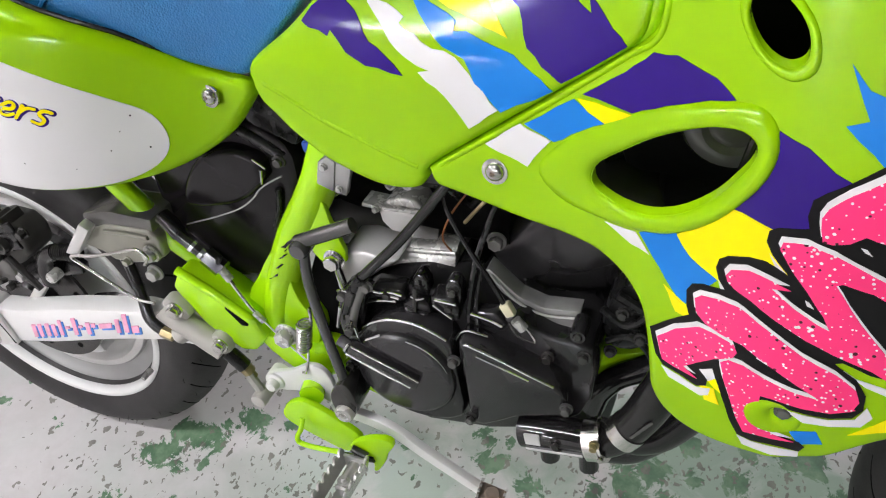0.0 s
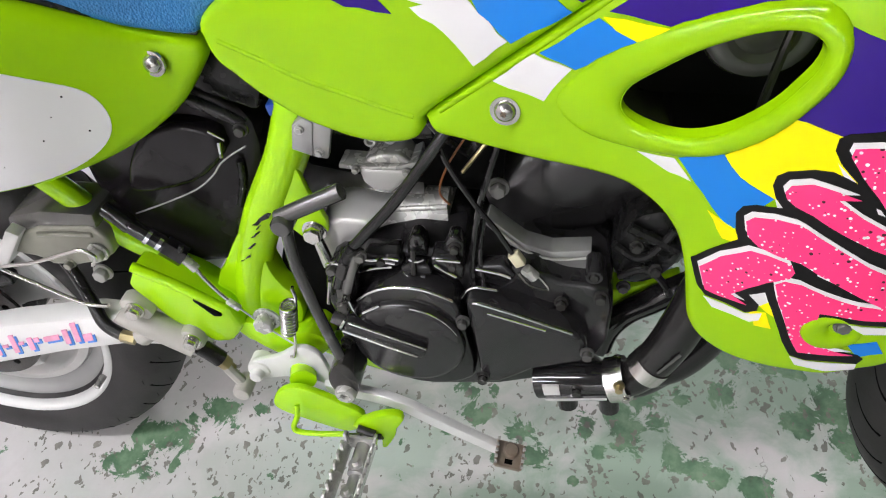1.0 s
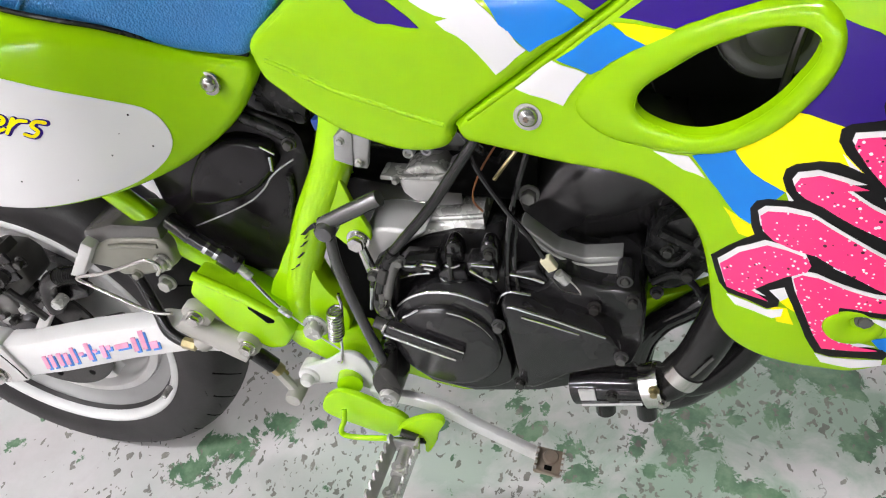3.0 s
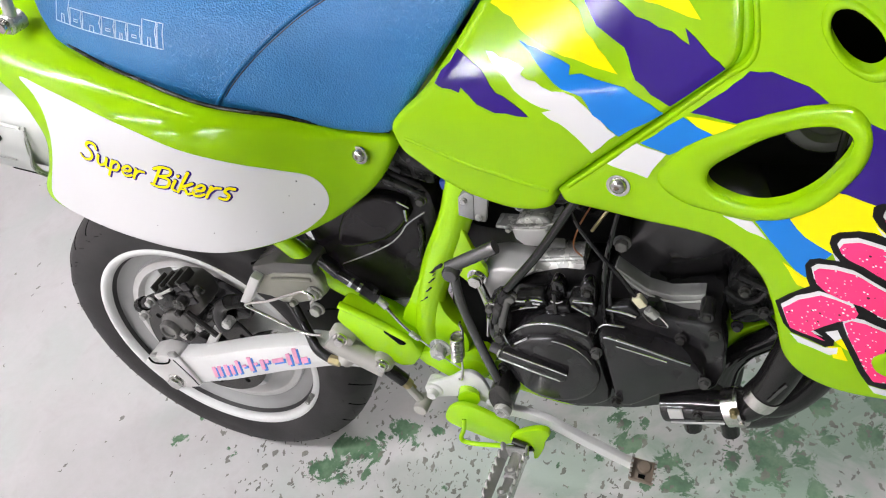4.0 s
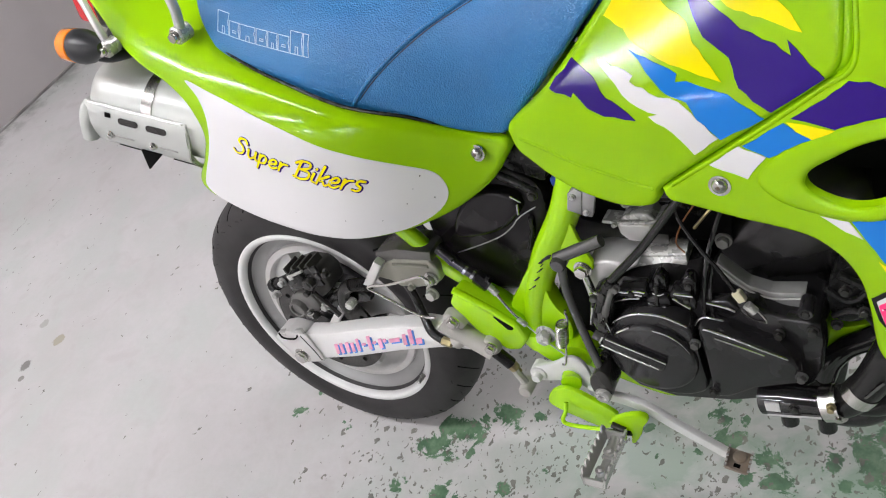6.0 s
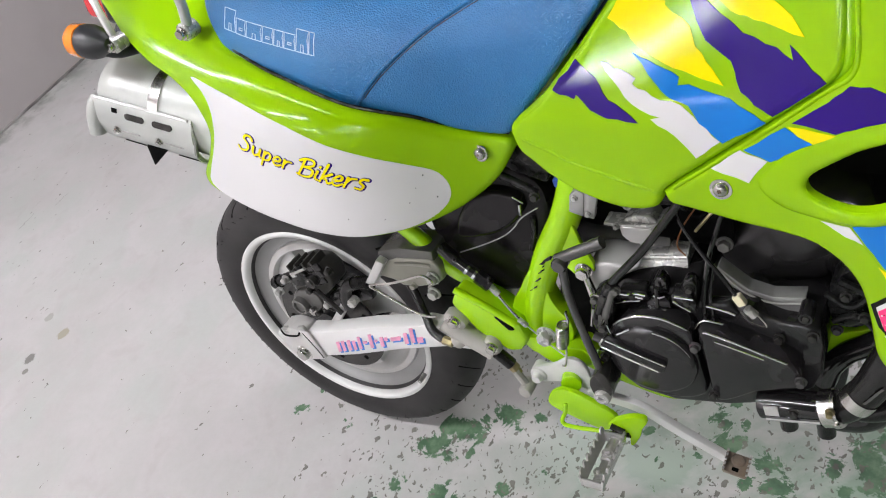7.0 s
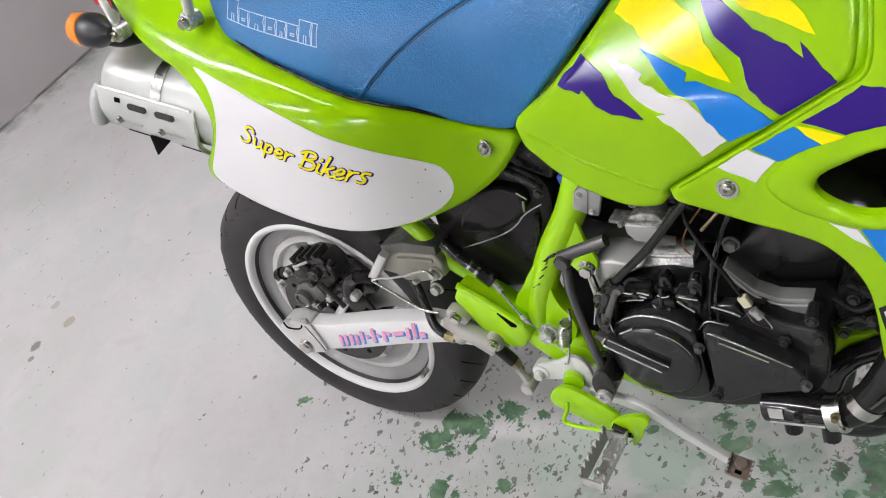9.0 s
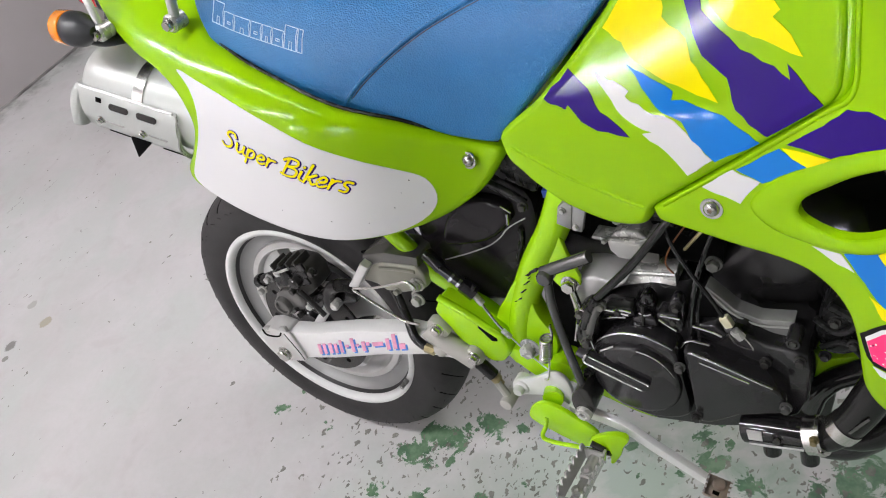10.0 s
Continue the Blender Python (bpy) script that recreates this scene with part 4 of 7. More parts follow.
for k, pts in enumerate((
    [(0.7585, 0.4937), (0.7708, 0.4938), (0.7818, 0.4931), (0.7899, 0.4988), (0.7896, 0.4921), (0.7851, 0.4876), (0.7748, 0.4879), (0.7643, 0.4872)],
    [(0.7803, 0.5101), (0.7890, 0.5175), (0.7922, 0.5095), (0.7876, 0.5041)],
    [(0.8116, 0.4668), (0.8202, 0.4656), (0.8476, 0.4704), (0.8480, 0.4651), (0.8332, 0.4588), (0.8161, 0.4595)],
    [(0.8296, 0.5070), (0.8407, 0.5056), (0.8557, 0.5071), (0.8683, 0.5126), (0.8717, 0.5241), (0.8764, 0.5170), (0.8725, 0.5077), (0.8568, 0.5019), (0.8434, 0.4995)],
    [(0.8466, 0.5521), (0.8611, 0.5442), (0.8841, 0.5397), (0.8859, 0.5332), (0.8665, 0.5398)],
    [(0.8020, 0.6135), (0.8149, 0.6018), (0.8076, 0.6041)],
    [(0.7804, 0.5831), (0.7858, 0.5780), (0.7833, 0.5759)],
    [(0.7673, 0.5529), (0.7708, 0.5495), (0.7691, 0.5472)],
)):
    decal("white_edge", ragged(pts, 0.0003, 2, 80 + k), fair_s, WHITE, fairing, 0.0011, "white outer edge of the graffiti")
for k, pts in enumerate((
    [(0.7524, 0.5181), (0.7623, 0.5318), (0.7758, 0.5438), (0.7852, 0.5447), (0.7961, 0.5435), (0.7988, 0.5387), (0.7973, 0.5336), (0.7874, 0.5255), (0.7793, 0.5164), (0.7713, 0.5060), (0.7808, 0.5021), (0.7649, 0.5007), (0.7579, 0.5013)],
    [(0.7915, 0.5258), (0.7956, 0.5303), (0.8039, 0.5309), (0.8186, 0.5264), (0.8344, 0.5231), (0.8487, 0.5225), (0.8575, 0.5270), (0.8662, 0.5218), (0.8542, 0.5146), (0.8394, 0.5127), (0.8238, 0.5132), (0.8170, 0.5126), (0.8172, 0.5053), (0.8184, 0.4918), (0.8291, 0.4821), (0.8423, 0.4805), (0.8299, 0.4775), (0.8138, 0.4746), (0.8083, 0.4841), (0.8019, 0.4989), (0.7952, 0.5136)],
    [(0.7701, 0.5626), (0.7734, 0.5673), (0.7836, 0.5709), (0.7939, 0.5717), (0.7984, 0.5702), (0.8128, 0.5626), (0.8322, 0.5520), (0.8508, 0.5451), (0.8627, 0.5369), (0.8664, 0.5286), (0.8644, 0.5203), (0.8541, 0.5151), (0.8474, 0.5154), (0.8450, 0.5245), (0.8333, 0.5299), (0.8167, 0.5382), (0.8002, 0.5464), (0.7880, 0.5470), (0.7784, 0.5488), (0.7723, 0.5535)],
    [(0.7837, 0.5895), (0.7857, 0.5946), (0.7945, 0.5990), (0.8073, 0.5974), (0.8166, 0.5951), (0.8069, 0.5928), (0.8208, 0.5837), (0.8331, 0.5776), (0.8457, 0.5727), (0.8606, 0.5651), (0.8655, 0.5539), (0.8450, 0.5596), (0.8299, 0.5649), (0.8143, 0.5718), (0.7985, 0.5800), (0.7895, 0.5829), (0.7851, 0.5860)],
    [(0.8060, 0.6193), (0.8066, 0.6239), (0.8185, 0.6268), (0.8240, 0.6252), (0.8321, 0.6236), (0.8511, 0.6161), (0.8658, 0.6103), (0.8690, 0.5979), (0.8534, 0.6056), (0.8384, 0.6080), (0.8356, 0.6061), (0.8465, 0.5921), (0.8601, 0.5767), (0.8797, 0.5568), (0.8830, 0.5439), (0.8655, 0.5539), (0.8486, 0.5586), (0.8419, 0.5721), (0.8345, 0.5843), (0.8238, 0.5976), (0.8137, 0.6087)],
    [(0.8201, 0.6438), (0.8220, 0.6499), (0.8302, 0.6592), (0.8402, 0.6675), (0.8496, 0.6753), (0.8563, 0.6705), (0.8618, 0.6459), (0.8570, 0.6353), (0.8462, 0.6375), (0.8411, 0.6387), (0.8353, 0.6331), (0.8282, 0.6303), (0.8236, 0.6303), (0.8212, 0.6376)],
)):
    decal("white_shine", ragged([(x - 0.0012, z + 0.0026) for x, z in pts], 0.0003, 2, 90 + k), fair_s, WHITE, fairing, 0.0017 + 0.00002 * k, "white shine along the letter")
    decal("pink_letter", ragged([(x + 0.0003, z - 0.0004) for x, z in pts], 0.0003, 2, 100 + k), fair_s, PINK, fairing, 0.0022 + 0.00002 * k, "speckled pink graffiti letter")
for k, pts in enumerate((
    [(0.8098, 0.5435), (0.8194, 0.5402), (0.8311, 0.5352), (0.8201, 0.5362), (0.8097, 0.5399)],
    [(0.8245, 0.5908), (0.8268, 0.5901), (0.8297, 0.5868), (0.8261, 0.5878)],
    [(0.8409, 0.6312), (0.8437, 0.6309), (0.8469, 0.6276), (0.8431, 0.6292)],
)):
    decal("white_sliver", ragged(pts, 0.0002, 2, 110 + k), fair_s, WHITE, fairing, 0.0018, "white sliver in the black ground", 0.002)
decal("yellow_stripe", [(0.7876, 0.5041), (0.7920, 0.5104), (0.7978, 0.4985), (0.7922, 0.5010)], fair_s, YELLOW, fairing, 0.0012)
# moulded mount with its sunk bolt
bx, bz = 0.827, 0.496
by = float(fair_y(np.array([bx]), np.array([bz]))[0])
boss_bm = lathe_bm([(0.0, 0.0015), (0.0050, 0.0015), (0.0060, -0.0008), (0.0085, -0.0022), (0.0115, -0.0026), (0.0145, -0.0022), (0.0165, -0.0010), (0.0172, 0.0015)], 36, "y")
for v in boss_bm.verts:
    f = min(1.0, math.hypot(v.co.x, v.co.z) / 0.0185)
    v.co.x = v.co.x * 0.98 + 0.005 * (1 - f)
    v.co.z = v.co.z * 0.84 + 0.007 * (1 - f)
bmesh.ops.transform(boss_bm, matrix=Matrix.Translation((bx, by, bz)), verts=boss_bm.verts)
mount = part("mount_boss", boss_bm, LIME, fairing, "moulded lime green boss with sunk bolt")
part("bolt", bolt_bm((bx + 0.005, by - 0.0006, bz + 0.007), 0.0042, 0.0025), CAST_GREY, mount)

# ---- wheels ----
TYRE_HALF = 0.048


def tyre_profile(R, half=TYRE_HALF, bead=0.160):
    prof = [(bead, -0.030), (bead + 0.008, -0.040), (bead + 0.028, -half), (R - 0.038, -half * 1.02), (R - 0.020, -half * 0.93), (R - 0.009, -half * 0.70), (R - 0.002, -half * 0.36), (R, 0.0)]
    full = prof + [(r, -h) for r, h in prof[-2::-1]]
    return [(p.x, p.y) for p in spline([(r, h, 0) for r, h in full], 4)]


def groove_mesh(R, side):
    """A slanted tread groove, a dark inlay sunk in the tread."""
    prof = [(h, r) for r, h in tyre_profile(R) if r > R - 0.030]
    prof.sort()
    hs, rs = zip(*prof)
    pts = []
    for s in range(8):
        f = s / 7
        h = side * (0.010 + 0.034 * f)
        r = float(np.interp(h, hs, rs)) - 0.0016
        pts.append((r * math.cos(0.15 * f), h, r * math.sin(0.15 * f)))
    bm = tube_bm(pts, 0.0020, 5, 2)
    me = bpy.data.meshes.new("tread_groove")
    bm.to_mesh(me)
    bm.free()
    me.materials.append(DARK_VOID)
    return me


def wheel(name, x, R, label):
    hub = lathe_bm([(0.0, -0.040), (0.030, -0.040), (0.034, -0.036), (0.036, -0.015), (0.036, 0.015), (0.034, 0.036), (0.030, 0.040), (0.0, 0.040)], 40, "y")
    root = part(name, hub, GREY_HUB, bike, label)
    root.location = (x, 0, R)
    part("tyre", lathe_bm(tyre_profile(R), 96, "y"), TYRE_RUBBER, root, "black road tyre with slanted tread grooves")
    rim = [(0.1765, -0.0420), (0.1760, -0.0446), (0.1735, -0.0460), (0.1695, -0.0457), (0.1660, -0.0435), (0.1638, -0.0380), (0.1630, -0.030), (0.1630, 0.030), (0.1638, 0.0380), (0.1660, 0.0435), (0.1695, 0.0457), (0.1735, 0.0460), (0.1760, 0.0446), (0.1765, 0.0420), (0.168, 0.030), (0.168, -0.030)]
    part("rim", lathe_bm(rim, 96, "y", closed=True), RIM_PAINT, root, "silver-white cast rim flange")
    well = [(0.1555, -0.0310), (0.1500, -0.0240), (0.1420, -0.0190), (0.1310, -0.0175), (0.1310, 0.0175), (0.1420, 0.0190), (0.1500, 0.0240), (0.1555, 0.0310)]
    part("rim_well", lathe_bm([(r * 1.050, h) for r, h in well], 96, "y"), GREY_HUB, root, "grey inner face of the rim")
    part("inner_ring", lathe_bm([(0.1395, -0.0195), (0.1380, -0.0230), (0.1285, -0.0245), (0.1250, -0.0200), (0.1235, 0.0), (0.1250, 0.0200), (0.1285, 0.0245), (0.1380, 0.0230), (0.1395, 0.0195)], 96, "y", closed=True), SILVER_PAINT, root, "silver inner ring of the wheel")
    # black plate added so the openings between the spokes look dark
    part("dark_back_plate", lathe_bm([(0, 0.012), (0.060, 0.012), (0.066, 0.018), (0.066, 0.034), (0, 0.034)], 48, "y"), BLACK_PAINT, root)
    for k in range(3):
        a = radians(142 + 120 * k)
        u, v = Vector((math.cos(a), 0, math.sin(a))), Vector((-math.sin(a), 0, math.cos(a)))
        bm = bmesh.new()
        rows = []
        for f, w, t in ((0.030, 0.030, 0.018), (0.06, 0.027, 0.016), (0.09, 0.030, 0.014), (0.112, 0.042, 0.014), (0.125, 0.057, 0.014)):
            rows.append([bm.verts.new(u * f + v * (w * s1) + Vector((0, t * s2, 0))) for s1, s2 in ((-1, -0.7), (-0.7, -1), (0.7, -1), (1, -0.7), (1, 0.7), (0.7, 1), (-0.7, 1), (-1, 0.7))])
        for ra, rb in zip(rows, rows[1:]):
            for j in range(8):
                bm.faces.new((ra[j], ra[(j + 1) % 8], rb[(j + 1) % 8], rb[j]))
        bm.faces.new(rows[0])
        bm.faces.new(rows[-1][::-1])
        part("spoke", bm, RIM_PAINT, root)
    for side in (-1, 1):
        me = groove_mesh(R, side)
        for k in range(30):
            g = new("tread_groove", me)
            g.parent = root
            g.matrix_local = Matrix.Rotation(2 * math.pi * (k + 0.25 * side) / 30, 4, "Y")
    rw = random.Random(5)
    wh = bmesh.new()
    for k in range(90):
        a, s = rw.uniform(0, 2 * math.pi), rw.choice((-1, 1))
        r0, h = rw.choice(((R - 0.004, 0.030), (R - 0.012, 0.039), (R - 0.03, 0.0475)))
        p = Vector((r0 * math.cos(a), s * h, r0 * math.sin(a)))
        d = Vector((math.cos(a) + rw.uniform(-0.4, 0.4), s * rw.uniform(0.2, 1.0), math.sin(a) + rw.uniform(-0.4, 0.4))).normalized() * rw.uniform(0.003, 0.007)
        tube_bm([tuple(p - d * 0.1), tuple(p + d)], 0.00045, 4, 1, wh)
    tagged(part("moulding_whiskers", wh, TYRE_RUBBER, root, "fine rubber moulding whiskers"), kind="stuff")
    val = lathe_bm([(0.0, -0.012), (0.0035, -0.012), (0.004, 0.004), (0.0, 0.004)], 10, "y", (0.146, -0.050, -0.083))
    part("sidewall_mark", val, ALLOY, root)
    return root


rear_wheel = wheel("rear_wheel", 0.0, 0.2425, "rear wheel with silver cast rim")
front_wheel = wheel("front_wheel", 1.187, 0.2425, "front wheel with silver cast rim")
disc = lathe_bm([(0.048, -0.0475), (0.095, -0.0475), (0.095, -0.0435), (0.048, -0.0435)], 64, "y", closed=True)
part("brake_disc", disc, STEEL_WORN, rear_wheel, "drilled steel brake disc")
part("disc_carrier", lathe_bm([(0.0, -0.058), (0.030, -0.058), (0.036, -0.052), (0.046, -0.048), (0.046, -0.030), (0.0, -0.030)], 40, "y"), BLACK_PAINT, rear_wheel)
hole_me = bpy.data.meshes.new("disc_hole")
hb = lathe_bm([(0.0, -0.0481), (0.0042, -0.0481), (0.0042, -0.0470), (0.0, -0.0470)], 10, "y")
hb.to_mesh(hole_me)
hb.free()
hole_me.materials.append(DARK_VOID)
for k in range(18):
    a = 2 * math.pi * k / 18
    o = new("disc_hole", hole_me)
    o.parent = rear_wheel
    o.location = ((0.066 + 0.014 * (k % 2)) * math.cos(a), 0, (0.066 + 0.014 * (k % 2)) * math.sin(a))

# front fork, inside the fairing
for s in (-1, 1):
    part("fork_leg", tube_bm([(1.187, s * 0.075, 0.235), (1.11, s * 0.075, 0.46), (1.02, s * 0.075, 0.72)], 0.022, 14, 3), ALLOY_DULL, bike)
part("fork_axle", tube_bm([(1.187, -0.09, 0.2425), (1.187, 0.09, 0.2425)], 0.009, 12, 1), CHROME, bike)

# ---- swingarm ----
arm = prism_bm([(0.035, 0.243), (0.10, 0.261), (0.20, 0.296), (0.275, 0.318), (0.36, 0.325), (0.36, 0.348), (0.248, 0.350), (0.15, 0.326), (0.062, 0.299), (0.022, 0.292)], -0.115, -0.088, 0.003)
swingarm = part("swingarm", arm, ARM_PAINT, bike, "silver box-section swingarm with printed side")
mirrored(swingarm)
part("cross_tube", tube_bm([(0.315, -0.09, 0.345), (0.315, 0.09, 0.345)], 0.022, 16, 1), SILVER_PAINT, swingarm)
block = part("axle_adjuster", prism_bm([(-0.040, 0.277), (-0.020, 0.226), (0.036, 0.240), (0.040, 0.256), (0.020, 0.294), (-0.006, 0.297), (-0.028, 0.290)], -0.119, -0.088, 0.0025), SILVER_PAINT, swingarm, "cast aluminium axle adjuster")
part("seam", tube_bm([(0.018, -0.1192, 0.292), (0.032, -0.1192, 0.262), (0.037, -0.1192, 0.245)], 0.0011, 6, 3), DARK_VOID, block)
part("wire_clip", tube_bm([(-0.026, -0.1195, 0.290), (-0.020, -0.1205, 0.281), (0.004, -0.1205, 0.284), (0.012, -0.1195, 0.292)], 0.0013, 6, 4), DARK_VOID, block)
part("axle_nut", bolt_bm((0.0, -0.118, 0.2465), 0.011, 0.008), CHROME, block)
part("adjuster_plate", prism_bm([(0.010, 0.297), (0.030, 0.247), (0.042, 0.246), (0.030, 0.296)], -0.1195, -0.1155, 0.001), SILVER_PAINT, block)
part("adjuster_clip", box_bm((0.014, 0.006, 0.012), pose(0.018, -0.116, 0.297, 0, -15, 0), 0.002), ALLOY_DULL, block)
part("adjuster_clip", box_bm((0.014, 0.006, 0.012), pose(-0.017, -0.116, 0.289, 0, -15, 0), 0.002), ALLOY_DULL, block)
PRINT_PINK = surface("pink_print", (0.84, 0.36, 0.54), 0.3, vary=0.15, scale=80, bump=0.0)
PRINT_BLUE = surface("blue_print", (0.07, 0.25, 0.72), 0.3, vary=0.1, bump=0.0)
xs = 0.074
for w, h, gap in ((0.006, 0.020, 0.002), (0.006, 0.020, 0.004), (0.006, 0.020, 0.002), (0.006, 0.018, 0.004), (0.005, 0.024, 0.003), (0.007, 0.004, 0.003), (0.006, 0.026, 0.001), (0.006, 0.004, 0.003), (0.006, 0.018, 0.001), (0.006, 0.006, 0.004), (0.018, 0.007, 0.001), (0.006, 0.020, 0.004), (0.006, 0.027, 0.001), (0.010, 0.010, 0.002)):
    zb = 0.262 + (xs - 0.068) * 0.345 + (0.010 if h < 0.008 else 0)
    for dx, dz, dy, mt, nm in ((0.0022, -0.0025, 0.0, PRINT_BLUE, "blue printed bar"), (0.0, 0.0, 0.0006, PRINT_PINK, "pink printed bar")):
        m = Matrix.Translation((xs + w / 2 + dx, -0.1154 - dy, zb + h / 2 + dz)) @ Matrix(((1, 0, 0.15, 0), (0, 1, 0, 0), (0.345, 0, 1, 0), (0, 0, 0, 1)))
        part("printed_bar", box_bm((w * 1.05, 0.001, h), m, 0.0), mt, swingarm, nm, 0)
    xs += (w + gap) * 1.27

# ---- rear brake ----
cal = prism_bm([(0.004, 0.335), (0.000, 0.364), (0.012, 0.379), (0.044, 0.392), (0.072, 0.391), (0.084, 0.377), (0.084, 0.355), (0.06, 0.335)], -0.086, -0.046, 0.006, 0, 3)
CALIPER_GREY = surface("grimy_grey_caliper", (0.045, 0.043, 0.038), 0.42, metal=0.2, vary=0.25, grime=0.5, grime_col=(0.012, 0.011, 0.010), scale=40, bump=0.02)
caliper = part("brake_caliper", cal, CALIPER_GREY, bike, "black rear brake caliper with silver bracket")
caliper.location.z = 0.007
for k in range(4):
    part("cast_rib", box_bm((0.004, 0.030, 0.020), pose(0.018 + 0.016 * k, -0.074, 0.378 + 0.0045 * k, 0, -20, 0), 0.0012), CALIPER_GREY, caliper)
part("caliper_body", prism_bm([(-0.006, 0.304), (0.0, 0.330), (0.02, 0.345), (0.046, 0.345), (0.054, 0.325), (0.040, 0.305), (0.015, 0.296)], -0.092, -0.060, 0.004, 3), CAST_GREY, caliper, "grimy cast caliper half")
part("piston_cap", lathe_bm([(0, -0.098), (0.009, -0.098), (0.010, -0.101), (0.013, -0.101), (0.0145, -0.098), (0.0145, -0.088)], 24, "y", (0.014, 0, 0.318)), CAST_GREY, caliper)
for bx, bz in ((-0.020, 0.338), (0.047, 0.352), (0.043, 0.308), (0.10, 0.395), (0.005, 0.365)):
    part("bolt", bolt_bm((bx, -0.092, bz), 0.0052, 0.007), ALLOY_DULL if bx < 0.01 else STEEL_WORN, caliper)
part("bleed_nipple", tube_bm([(0.045, -0.10, 0.322), (0.052, -0.112, 0.330)], 0.0035, 8, 1), STEEL_WORN, caliper)
part("pad_spring", prism_bm([(0.012, 0.350), (0.020, 0.380), (0.040, 0.392), (0.052, 0.380), (0.040, 0.358)], -0.094, -0.060, 0.003), BLACK_PLASTIC, caliper)
part("slide_boot", tube_bm([(-0.028, -0.080, 0.345), (0.010, -0.080, 0.362)], 0.0085, 12, 1), RUBBER, caliper)
part("slide_cap", tube_bm([(-0.036, -0.080, 0.341), (-0.026, -0.080, 0.346)], 0.0105, 12, 1), BLACK_PLASTIC, caliper)
part("mount_bracket", prism_bm([(0.040, 0.300), (0.060, 0.330), (0.095, 0.345), (0.135, 0.352), (0.140, 0.335), (0.100, 0.322), (0.070, 0.296)], -0.078, -0.064, 0.003, 2), BLACK_PAINT, caliper)
for k in range(3):
    part("cooling_rib", box_bm((0.05, 0.004, 0.012), pose(0.055, -0.0870, 0.362 + 0.012 * k, 0, -20, 0), 0.0015), BLACK_PAINT, caliper)
part("torque_link", prism_bm([(0.050, 0.285), (0.060, 0.278), (0.105, 0.330), (0.098, 0.340)], -0.090, -0.080, 0.002), SILVER_PAINT, caliper, "silver torque link")
part("caliper_lug", lathe_bm([(0, -0.099), (0.0045, -0.099), (0.006, -0.097), (0.009, -0.097), (0.010, -0.094), (0.010, -0.07), (0, -0.07)], 20, "y", (0.056, 0, 0.368)), STEEL_WORN, caliper)
part("caliper_lug", lathe_bm([(0, -0.096), (0.005, -0.096), (0.008, -0.094), (0.008, -0.07), (0, -0.07)], 20, "y", (0.030, 0, 0.306)), ALLOY_DULL, caliper)
part("pad_pin", tube_bm([(0.030, -0.097, 0.382), (0.060, -0.097, 0.396)], 0.0022, 8, 1), ALLOY_DULL, caliper)
part("pad_clip", box_bm((0.010, 0.004, 0.008), pose(0.028, -0.094, 0.378, 0, -20, 0), 0.001), SILVER_PAINT, caliper)
part("hose_bolt", bolt_bm((0.070, -0.094, 0.330), 0.0055, 0.006), ALLOY_DULL, caliper)
part("bracket_bar", tube_bm([(0.058, -0.093, 0.352), (0.080, -0.095, 0.330), (0.090, -0.095, 0.316)], 0.004, 8, 3), STEEL_WORN, caliper)
part("hose_elbow", tube_bm([(0.104, -0.088, 0.326), (0.106, -0.090, 0.342), (0.112, -0.091, 0.357), (0.122, -0.091, 0.370), (0.137, -0.092, 0.378)], 0.0095, 16, 6), RUBBER, caliper, "smooth black rubber hose elbow")
boot = bmesh.new()
sp = spline([(0.128, -0.091, 0.374), (0.140, -0.092, 0.379), (0.156, -0.093, 0.383), (0.170, -0.095, 0.385)], 28)
tube_bm([tuple(p) for p in sp], 0.0084, 14, 1, boot, True, lambda f: 1.0 + 0.13 * math.sin(f * 88))
part("corrugated_boot", boot, RUBBER, caliper, "corrugated black rubber hose sleeve")
part("banjo", lathe_bm([(0, -0.008), (0.0055, -0.008), (0.0065, -0.006), (0.0065, 0.006), (0, 0.006)], 20, "y", (0.124, -0.096, 0.346)), ALLOY, caliper)

# reservoir box and linkage above the swingarm
OLIVE_CAST = surface("oily_grey_casting", (0.30, 0.295, 0.25), 0.34, metal=0.25, vary=0.18, grime=0.3, grime_col=(0.12, 0.11, 0.085), scale=26, bump=0.02)
resv = part("shock_linkage_housing", prism_bm([(0.196, 0.418), (0.210, 0.440), (0.237, 0.452), (0.288, 0.456), (0.297, 0.444), (0.297, 0.425), (0.281, 0.415), (0.257, 0.408), (0.232, 0.406), (0.221, 0.414)], -0.105, -0.070, 0.004, 0, 3), OLIVE_CAST, bike, "oily grey cast aluminium linkage housing")
part("top_block", prism_bm([(0.206, 0.443), (0.210, 0.458), (0.245, 0.467), (0.293, 0.467), (0.290, 0.446), (0.266, 0.446), (0.236, 0.443)], -0.103, -0.060, 0.003), CAST_GREY, resv, "dark cast block on the housing")
part("top_ridge", tube_bm([(0.234, -0.1055, 0.4435), (0.262, -0.106, 0.447), (0.286, -0.1055, 0.447)], 0.0024, 8, 3), OLIVE_CAST, resv)
part("flange", prism_bm([(0.179, 0.410), (0.193, 0.409), (0.223, 0.447), (0.213, 0.453)], -0.114, -0.064, 0.0015), SILVER_PAINT, resv, "folded silver plate")
part("bolt", bolt_bm((0.285, -0.107, 0.429), 0.0072, 0.006), ALLOY, resv)
part("bolt", bolt_bm((0.250, -0.105, 0.411), 0.0040, 0.005), OLIVE_CAST, resv)
